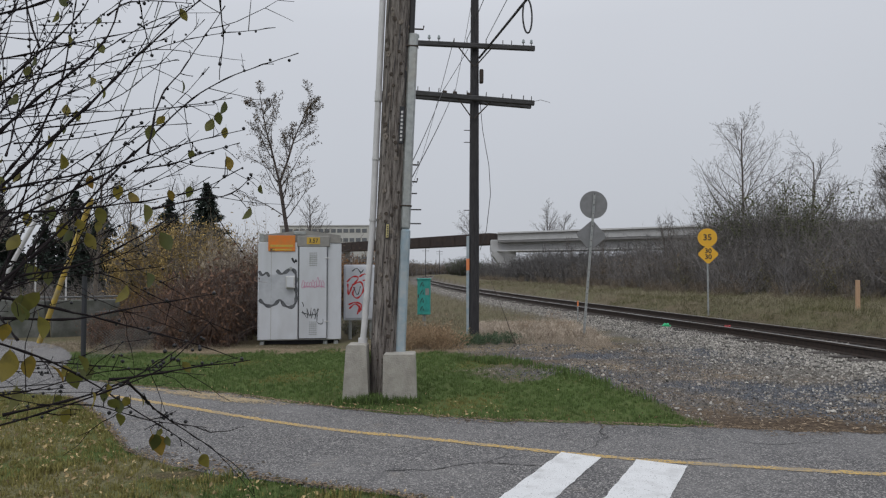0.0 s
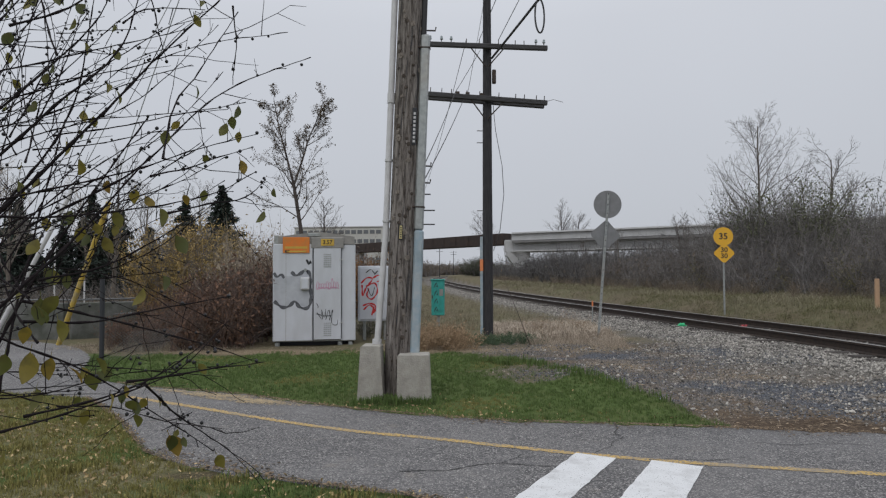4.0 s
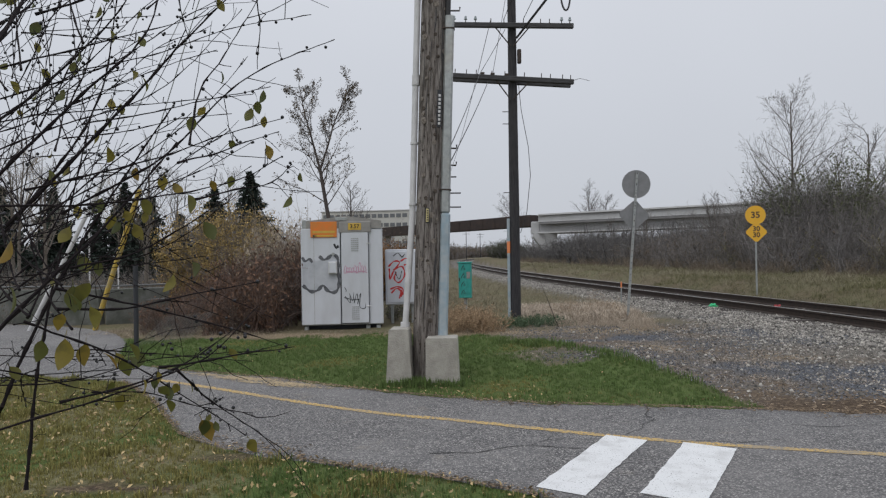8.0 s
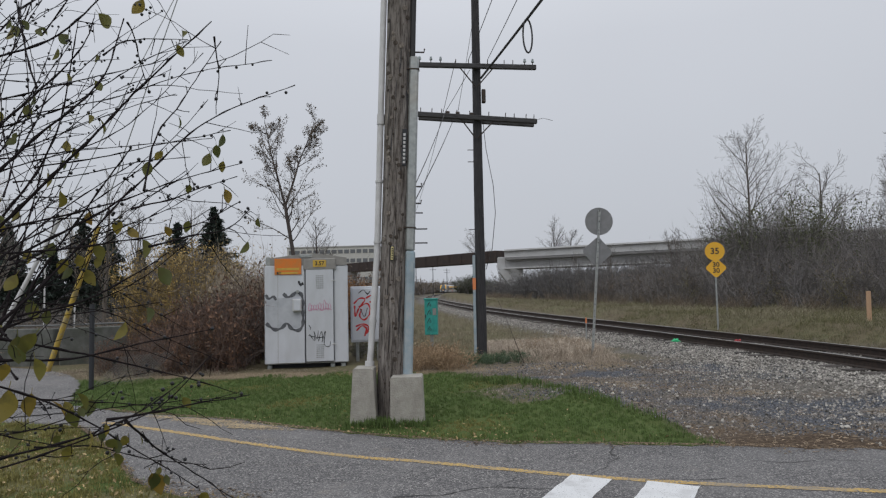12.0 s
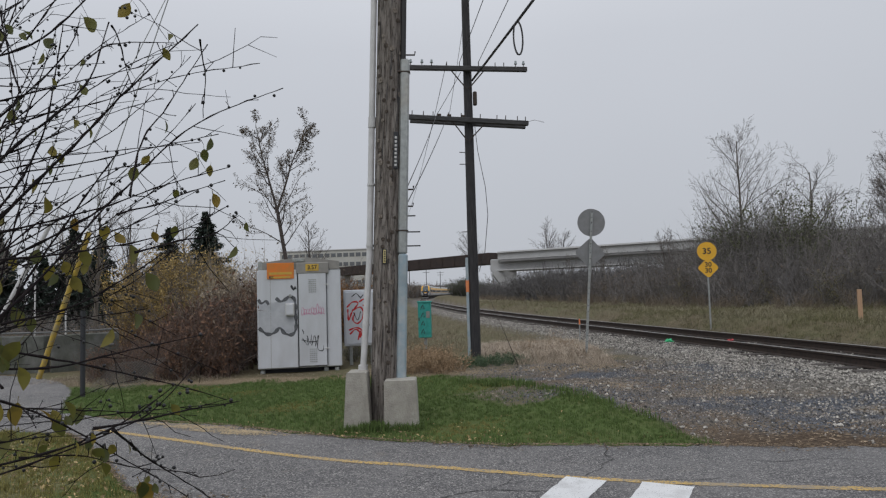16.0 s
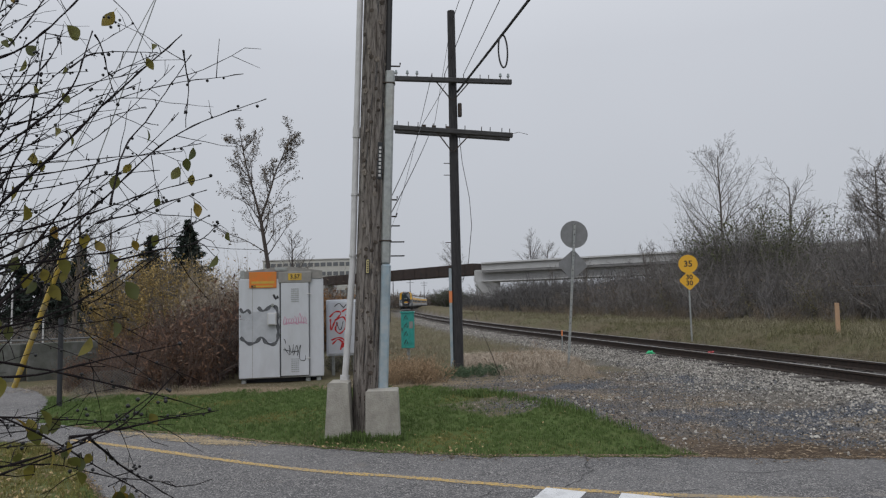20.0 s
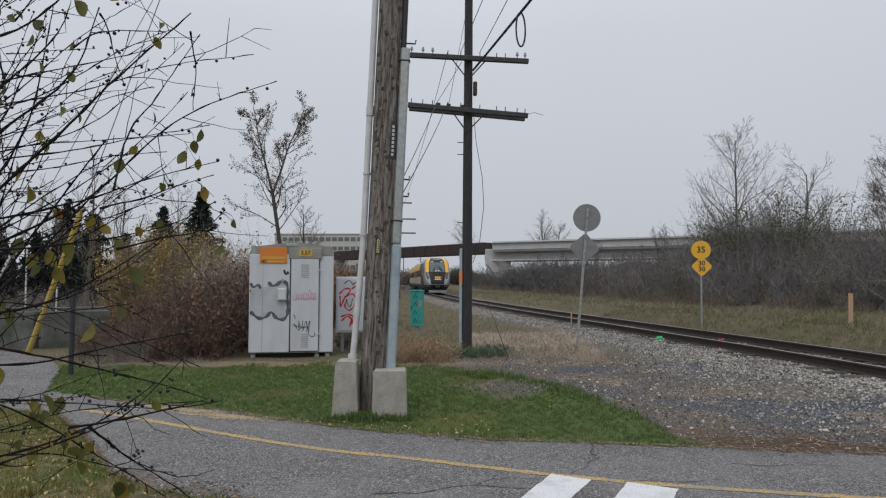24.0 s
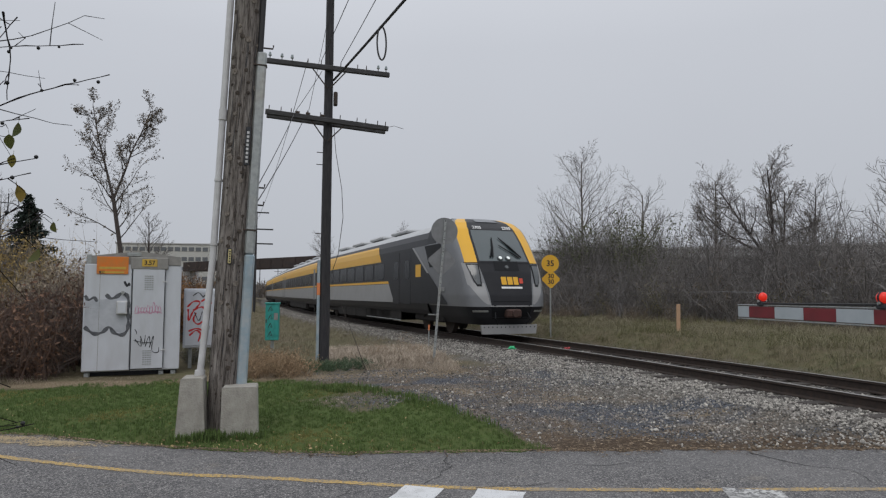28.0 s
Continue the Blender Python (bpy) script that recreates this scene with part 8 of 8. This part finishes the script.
x = centre_x(y) + 2.9 + (wood_edge(y) + 1.5 - centre_x(y) - 2.9) * rs.rand(n)
tone_ = wave(x, y, 0.5, 3) + rs.normal(0, 0.6, n)
g1 = tone_ > -0.2
sward("bank_grass", x[g1], y[g1], rs.uniform(0.14, 0.42, g1.sum()), FIELDGRASS, "faded field grass on the far bank", "grass", TALL, 12)
sward("bank_grass", x[~g1], y[~g1], rs.uniform(0.12, 0.34, (~g1).sum()), material("olive_field_grass", (0.125, 0.122, 0.055), 0.95, spread=0.4, island=True), "olive field grass on the far bank", "grass", TALL, 13)
n = 2600
x, y = rs.uniform(0.6, 7.4, n), rs.uniform(6.9, 15, n)
ok = (wave(x, y, 1.2, 5) + rs.normal(0, 0.3, n) > 0.65) & (y > edge_y(LAWN_EDGE, x)) & (y > edge_y(FAR_EDGE, x) + 0.15) & (x < centre_x(y) - 2.0)
sward("dry_grass", x[ok], y[ok], rs.uniform(0.03, 0.09, ok.sum()), STRAW, "thin straw in the gravel", "grass", TALL, 14)
n = 9000
y = 6 + 26 * rs.rand(n) ** 1.2
x = centre_x(y) + 2.5 + 6.5 * rs.rand(n) ** 1.3
sward("bank_grass", x, y, rs.uniform(0.05, 0.17, n), material("low_bank_grass", (0.135, 0.128, 0.065), 0.95, spread=0.5, island=True), "low olive grass beside the far rail", "grass", blades(12, 3, 0.22, 1.0), 16)
# fallen leaves
n = 9500
x = np.concatenate([rs.uniform(-5.5, 1.2, 7500), rs.uniform(-5, 3, 2000)])
y = np.concatenate([rs.uniform(2.5, 8.5, 7500), rs.uniform(7.4, 12, 2000)])
ok = (y < edge_y(NEAR_EDGE, x) + 0.1) | ((y > edge_y(FAR_EDGE, x) - 0.05) & (rs.rand(n) < 0.9 * np.exp(-(y - edge_y(FAR_EDGE, x)) * 3.2) + 0.06))
sp = Spikes(9)
for a, b_ in zip(x[ok], y[ok]):
    sp.leaf((a, b_, float(height(a, b_)) + 0.035), 0.010 + 0.034 * rs.rand() ** 2)
v, f = sp.leaf_arrays(1.3)
tagged(new("leaf_litter", numpy_mesh("leaf_litter", v, f, FALLEN)), "scattered dry fallen leaves on the grass", "leaves", kind="stuff")


# ------------------------------------------------------------------ near bush with berries
bush = thing("berry_bush", "near leafless bush with black berries and olive leaves", "bush", m=pose(0, 0, 0))
br = np.random.RandomState(14)
stem_b, stem_list, twig_sp, leaf_sp, berry_b = Build(), [], Spikes(15), [], []
BUSHBARK = material("bush_bark", (0.010, 0.008, 0.010), 0.9, spec=0.15, second=(0.022, 0.017, 0.018), scale=60, mix=0.5)


def sight(p, d):
    """A place d metres ahead, by its slopes sideways and upward from eye height."""
    return np.array([p[0] * d, d, 1.65 + p[1] * d])


def bush_stem(a, b, c, e, d, rad):
    """One long bush stem through four sight slopes at distance d, with side twigs, berries and leaves."""
    P = spline([tuple(sight(q, d + k * 0.12)) for k, q in enumerate((a, b, c, e))], 0.035)
    n = len(P)
    P = P + np.cumsum(br.normal(0, 0.0012, P.shape), 0)
    rads = [max(0.66 * rad * (1 - 0.7 * i / n), 0.0013) * (1.0 + (0.55 if i % 4 == 0 else 0)) for i in range(n)]
    stem_list.append(Build().tube([tuple(p) for p in P], rads, 6))
    i = 3
    while i < n - 2:
        i += br.randint(2, 6)
        if i >= n - 1:
            break
        t = unit(P[i + 1] - P[i])
        dd = unit(t * br.uniform(0.4, 1.0) + br.normal(0, 0.7, 3) * np.array([1, 0.7, 1]))
        L_ = br.uniform(0.01, 0.07) if br.rand() < 0.72 else br.uniform(0.08, 0.34)
        q = P[i].copy()
        k = max(2, int(L_ / 0.05))
        for s in range(k):
            dd = unit(dd + br.normal(0, 0.16, 3))
            q2 = q + dd * L_ / k
            twig_sp.twig(q, q2, 0.0020 * (1 - 0.5 * s / k), 0.0016 * (1 - 0.5 * s / k))
            if br.rand() < 0.10:
                twig_sp.twig(q2, q2 + unit(dd + br.normal(0, 0.8, 3)) * br.uniform(0.03, 0.12), 0.0014, 0.0008)
            q = q2
        if L_ < 0.08:
            twig_sp.twig(q, q + dd * 0.006, 0.0030, 0.0012)
        if br.rand() < 0.085:
            for _ in range(br.randint(2, 7)):
                berry_b.append(q + br.normal(0, 0.011, 3))
        if br.rand() < 0.12:
            leaf_sp.append((q, br.uniform(0.035, 0.065)))
    for _ in range(3):
        j = br.randint(n // 3, n)
        berry_b.append(P[j] + br.normal(0, 0.006, 3))


bush_stem((-0.743, 0.055), (-0.574, 0.21), (-0.473, 0.303), (-0.337, 0.43), 2.0, 0.009)
bush_stem((-0.649, 0.078), (-0.484, 0.166), (-0.365, 0.272), (-0.215, 0.331), 2.1, 0.006)
bush_stem((-0.78, 0.11), (-0.62, 0.256), (-0.518, 0.341), (-0.48, 0.446), 1.9, 0.008)
bush_stem((-0.777, 0.207), (-0.664, 0.283), (-0.548, 0.39), (-0.524, 0.447), 2.3, 0.008)
bush_stem((-0.779, 0.309), (-0.732, 0.371), (-0.703, 0.415), (-0.684, 0.459), 1.6, 0.011)
bush_stem((-0.776, 0.251), (-0.572, 0.306), (-0.452, 0.372), (-0.371, 0.408), 2.4, 0.005)
bush_stem((-0.705, 0.116), (-0.494, 0.161), (-0.394, 0.193), (-0.296, 0.216), 1.9, 0.005)
bush_stem((-0.78, 0.092), (-0.55, 0.096), (-0.378, 0.123), (-0.288, 0.165), 1.8, 0.005)
bush_stem((-0.784, -0.131), (-0.653, -0.009), (-0.56, 0.077), (-0.458, 0.189), 1.7, 0.009)
bush_stem((-0.78, -0.07), (-0.614, -0.011), (-0.459, 0.038), (-0.314, 0.156), 2.2, 0.004)
bush_stem((-0.651, 0.017), (-0.514, 0.0), (-0.416, -0.042), (-0.319, -0.085), 2.0, 0.003)
bush_stem((-0.786, -0.263), (-0.579, -0.206), (-0.423, -0.149), (-0.338, -0.068), 1.6, 0.005)
bush_stem((-0.709, -0.087), (-0.581, -0.134), (-0.465, -0.199), (-0.358, -0.267), 1.7, 0.005)
bush_stem((-0.601, -0.197), (-0.519, -0.198), (-0.438, -0.219), (-0.345, -0.231), 1.7, 0.003)
bush_stem((-0.783, -0.185), (-0.626, -0.178), (-0.49, -0.145), (-0.312, -0.135), 2.0, 0.004)
bush_stem((-0.779, 0.01), (-0.657, 0.149), (-0.582, 0.271), (-0.556, 0.449), 2.2, 0.008)
bush_stem((-0.776, 0.17), (-0.637, 0.219), (-0.49, 0.266), (-0.353, 0.393), 2.6, 0.005)
bush_stem((-0.778, 0.045), (-0.611, 0.112), (-0.455, 0.204), (-0.346, 0.314), 2.5, 0.005)
bush_stem((-0.76, -0.062), (-0.575, 0.057), (-0.483, 0.134), (-0.375, 0.2), 2.6, 0.005)
bush_stem((-0.709, -0.346), (-0.678, -0.099), (-0.639, 0.077), (-0.591, 0.253), 2.4, 0.01)
bush_stem((-0.783, -0.317), (-0.707, -0.133), (-0.594, 0.059), (-0.455, 0.249), 2.2, 0.011)
bush_stem((-0.652, -0.211), (-0.497, -0.173), (-0.426, -0.136), (-0.372, -0.097), 1.7, 0.0055)
bush_stem((-0.468, -0.162), (-0.442, -0.188), (-0.414, -0.213), (-0.342, -0.260), 1.9, 0.0055)
bush_stem((-0.495, -0.160), (-0.398, -0.146), (-0.346, -0.138), (-0.287, -0.130), 1.8, 0.0055)
bush_stem((-0.655, -0.069), (-0.555, -0.072), (-0.438, -0.051), (-0.321, -0.034), 1.7, 0.0055)
bush_stem((-0.657, -0.037), (-0.531, -0.061), (-0.405, -0.094), (-0.305, -0.126), 1.8, 0.0055)
bush_stem((-0.633, -0.005), (-0.533, 0.017), (-0.441, 0.065), (-0.382, 0.105), 1.9, 0.0055)
bush_stem((-0.339, 0.413), (-0.334, 0.370), (-0.333, 0.335), (-0.337, 0.282), 1.9, 0.0035)
bush_stem((-0.444, 0.179), (-0.427, 0.259), (-0.391, 0.305), (-0.320, 0.413), 1.9, 0.0045)
bush_stem((-0.470, 0.439), (-0.457, 0.405), (-0.447, 0.361), (-0.437, 0.328), 1.9, 0.0035)
bush_stem((-0.508, 0.390), (-0.471, 0.407), (-0.411, 0.406), (-0.378, 0.405), 1.9, 0.0035)
bush_stem((-0.433, 0.096), (-0.369, 0.110), (-0.314, 0.119), (-0.280, 0.147), 1.8, 0.0045)
bush_stem((-0.462, 0.153), (-0.407, 0.165), (-0.352, 0.184), (-0.297, 0.200), 1.9, 0.0045)

for k in range(105):
    s0 = (br.uniform(-0.85, -0.6), br.uniform(-0.20, 0.42))
    ang, L_ = br.choice([br.uniform(0.1, 1.35), br.uniform(1.4, 2.3), br.uniform(-0.5, 0.3)], p=[0.6, 0.22, 0.18]), br.uniform(0.12, 0.40)
    dx, dz = math.cos(ang) * L_, math.sin(ang) * L_ * (1 if s0[1] > -0.1 else br.uniform(-0.6, 0.7))
    bush_stem(s0, (s0[0] + dx * 0.35, s0[1] + dz * br.uniform(0.2, 0.4)), (s0[0] + dx * 0.7, s0[1] + dz * br.uniform(0.6, 0.85)), (s0[0] + dx, s0[1] + dz * br.uniform(0.9, 1.1)), br.uniform(1.6, 2.9), br.uniform(0.0018, 0.005))


def bush_leaf(sx, sz, d, size):
    leaf_sp.insert(0, (sight((sx, sz), d), size))


bush_leaf(-0.394, 0.284, 2.1, 0.045)
bush_leaf(-0.327, 0.251, 2.1, 0.045)
bush_leaf(-0.344, 0.223, 2.1, 0.049)
bush_leaf(-0.694, 0.407, 1.6, 0.040)
bush_leaf(-0.660, 0.425, 1.7, 0.040)
bush_leaf(-0.683, 0.424, 1.5, 0.032)
bush_leaf(-0.609, 0.422, 1.8, 0.035)
bush_leaf(-0.730, 0.306, 1.9, 0.033)
bush_leaf(-0.689, 0.339, 1.8, 0.031)
bush_leaf(-0.568, 0.352, 1.9, 0.041)
bush_leaf(-0.532, 0.283, 2.0, 0.051)
bush_leaf(-0.682, 0.296, 1.9, 0.041)
bush_leaf(-0.636, 0.257, 1.9, 0.037)
bush_leaf(-0.553, 0.239, 2.2, 0.038)
bush_leaf(-0.596, 0.276, 2.2, 0.034)
bush_leaf(-0.572, 0.166, 1.7, 0.056)
bush_leaf(-0.668, 0.137, 1.9, 0.048)
bush_leaf(-0.485, 0.123, 1.9, 0.048)
bush_leaf(-0.531, 0.138, 1.7, 0.040)
bush_leaf(-0.449, 0.090, 1.2, 0.041)
bush_leaf(-0.561, 0.065, 1.5, 0.039)
bush_leaf(-0.722, 0.022, 1.2, 0.055)
bush_leaf(-0.729, -0.048, 1.1, 0.050)
bush_leaf(-0.641, -0.131, 1.1, 0.054)
bush_leaf(-0.551, 0.069, 1.6, 0.047)
bush_leaf(-0.680, -0.131, 1.4, 0.053)
bush_leaf(-0.591, -0.151, 1.6, 0.056)
bush_leaf(-0.555, -0.160, 1.6, 0.053)
bush_leaf(-0.519, -0.187, 1.7, 0.046)
bush_leaf(-0.501, -0.201, 1.7, 0.043)
bush_leaf(-0.483, -0.218, 1.7, 0.043)
bush_leaf(-0.464, -0.193, 1.8, 0.038)
bush_leaf(-0.434, -0.254, 1.7, 0.066)
bush_leaf(-0.423, -0.250, 1.7, 0.050)
bush_leaf(-0.360, -0.280, 1.7, 0.046)
bush_leaf(-0.630, -0.047, 1.2, 0.051)
bush_leaf(-0.715, -0.183, 1.2, 0.045)
bush_leaf(-0.678, -0.272, 1.3, 0.040)
bush_leaf(-0.546, -0.134, 1.5, 0.045)
bush_leaf(-0.753, -0.110, 1.1, 0.050)
bush_leaf(-0.647, -0.087, 1.4, 0.042)
bush_leaf(-0.611, -0.135, 1.2, 0.043)
bush_leaf(-0.631, -0.183, 1.2, 0.047)
bush_leaf(-0.567, -0.146, 1.5, 0.035)
bush_leaf(-0.533, -0.151, 1.5, 0.031)
bush_leaf(-0.498, -0.179, 1.7, 0.035)
bush_leaf(-0.481, -0.196, 1.7, 0.035)
bush_leaf(-0.498, -0.171, 1.7, 0.030)
bush_leaf(-0.596, -0.044, 1.2, 0.047)
bush_leaf(-0.638, -0.060, 1.2, 0.043)
bush_leaf(-0.604, -0.077, 1.2, 0.043)
bush_leaf(-0.428, 0.048, 1.4, 0.047)
bush_leaf(-0.536, 0.049, 1.5, 0.043)
bush_leaf(-0.554, 0.058, 1.5, 0.039)
bush_leaf(-0.467, -0.030, 1.6, 0.050)
bush_leaf(-0.443, -0.013, 1.6, 0.050)
bush_leaf(-0.411, -0.247, 1.8, 0.030)
bush_leaf(-0.415, -0.235, 1.8, 0.025)
bush_leaf(-0.448, -0.190, 1.8, 0.025)
bush_leaf(-0.630, 0.046, 1.3, 0.039)
bush_leaf(-0.625, 0.004, 1.3, 0.043)
bush_leaf(-0.521, 0.089, 1.6, 0.045)
bush_leaf(-0.475, 0.112, 1.7, 0.040)
bush_leaf(-0.413, 0.117, 1.9, 0.035)

spine = np.array([p for sb in stem_list for p in sb.v[::6]])
for k, (q, s) in enumerate(leaf_sp):
    d2 = np.linalg.norm((spine - np.array([0, 0, 1.65])) / spine[:, 1:2] - (q - np.array([0, 0, 1.65])) / q[1], axis=1)
    j = int(np.argmin(d2))
    if np.linalg.norm(spine[j] - q) > 0.05:
        near_ = (0.8 * spine[j][1] + 0.2 * q[1]) / q[1]
        eye_ = np.array([0, 0, 1.65])
        leaf_sp[k] = (eye_ + (q - eye_) * near_, s * near_) if d2[j] < 0.16 else (spine[j], s)
        a_, e_ = spine[j], leaf_sp[k][0] + np.array([0, 0, s * 0.6])
        mid_ = (a_ + e_) / 2 + np.array([0, 0, 0.012])
        twig_sp.twig(a_, mid_, 0.0015, 0.0012), twig_sp.twig(mid_, e_, 0.0012, 0.0009)

# the root stems that carry the bush, beside the standing place
for k in range(7):
    a = (-1.55 - 0.16 * k, 1.3 + 0.16 * k, 0.0)
    stem_b.tube([(a[0] - 0.3, a[1], -0.02), (a[0] - 0.25, a[1], 0.6), (a[0] - 0.2, a[1] + 0.05, 1.2), (a[0] - 0.12, a[1] + 0.1, 2.2)], [0.016, 0.014, 0.011, 0.006], 7)
for k, sb in enumerate(stem_list):
    part("stem", sb, BUSHBARK, bush, "dark slender stem" if k == 0 else "", True)
part("root_stem", stem_b, BUSHBARK, bush, smooth=True)
v, f = twig_sp.twig_arrays()
tagged(part("twig_growth", numpy_mesh("twig_growth", v, f, BUSHBARK), None, bush), kind="stuff")


def leaf_blade(seed):
    """One oval leaf with a folded midrib, unit long, hanging from its stalk."""
    r = random.Random(seed)
    v, f = [], []
    prof = [(0, 0.0), (0.15, 0.17), (0.35, 0.29), (0.55, 0.30), (0.75, 0.21), (0.9, 0.10), (1.0, 0.0)]
    for u, w in prof:
        c = 0.10 * math.sin(u * 3) + r.uniform(-0.01, 0.01)
        v += [(-w, 0.09 * w / 0.3 + c, -u - 0.25), (0, c, -u - 0.25), (w, 0.09 * w / 0.3 + c, -u - 0.25)]
    for i in range(len(prof) - 1):
        for k in (0, 1):
            f.append((3 * i + k, 3 * i + k + 1, 3 * i + k + 4, 3 * i + k + 3))
    n = len(v)
    v += [(-0.012, 0, 0), (0.012, 0, 0), (0.012, 0, -0.26), (-0.012, 0, -0.26)]
    f.append((n, n + 1, n + 2, n + 3))
    return np.array(v), np.array(f)


LB = [numpy_mesh("leaf", *leaf_blade(k), BUSHLEAF, True) for k in range(4)]
for k, (q, s) in enumerate(leaf_sp[:300]):
    m_ = pose(q[0], q[1], q[2] + s * 0.6, br.uniform(-35, 35), br.uniform(-40, 40), br.uniform(-60, 60)) @ Matrix.Scale(s, 4)
    part("leaf", LB[k % 4], None, bush, m=m_)
rest = leaf_sp[300:]
if rest:
    lv_, lf_ = leaf_blade(9)
    V, F = strew(lv_, lf_, np.array([q for q, _ in rest]), br.uniform(0, 6.28, len(rest)), np.array([s for _, s in rest]), br.uniform(-0.9, 0.9, len(rest)))
    tagged(part("further_leaves", numpy_mesh("further_leaves", V, F, BUSHLEAF, True), None, bush), kind="stuff")
def berry_build(rr):
    return Build().tube([(0, 0, -rr), (0, 0, -rr * 0.6), (0, 0, 0), (0, 0, rr * 0.6), (0, 0, rr)], [rr * 0.2, rr * 0.8, rr, rr * 0.8, rr * 0.2], 7)


berry_me = berry_build(0.0058).mesh("berry", BERRY, True)
for q in berry_b[:300]:
    part("berry", berry_me, None, bush, m=pose(*q) @ Matrix.Scale(br.uniform(0.7, 1.1), 4))
more = Build()
for q in berry_b[300:]:
    one = berry_build(br.uniform(0.0042, 0.0064))
    more.add([Vector(p) + Vector(q) for p in one.v], one.f)
tagged(part("further_fruit", more, BERRY, bush, "small black berries", True), kind="stuff")


motions()
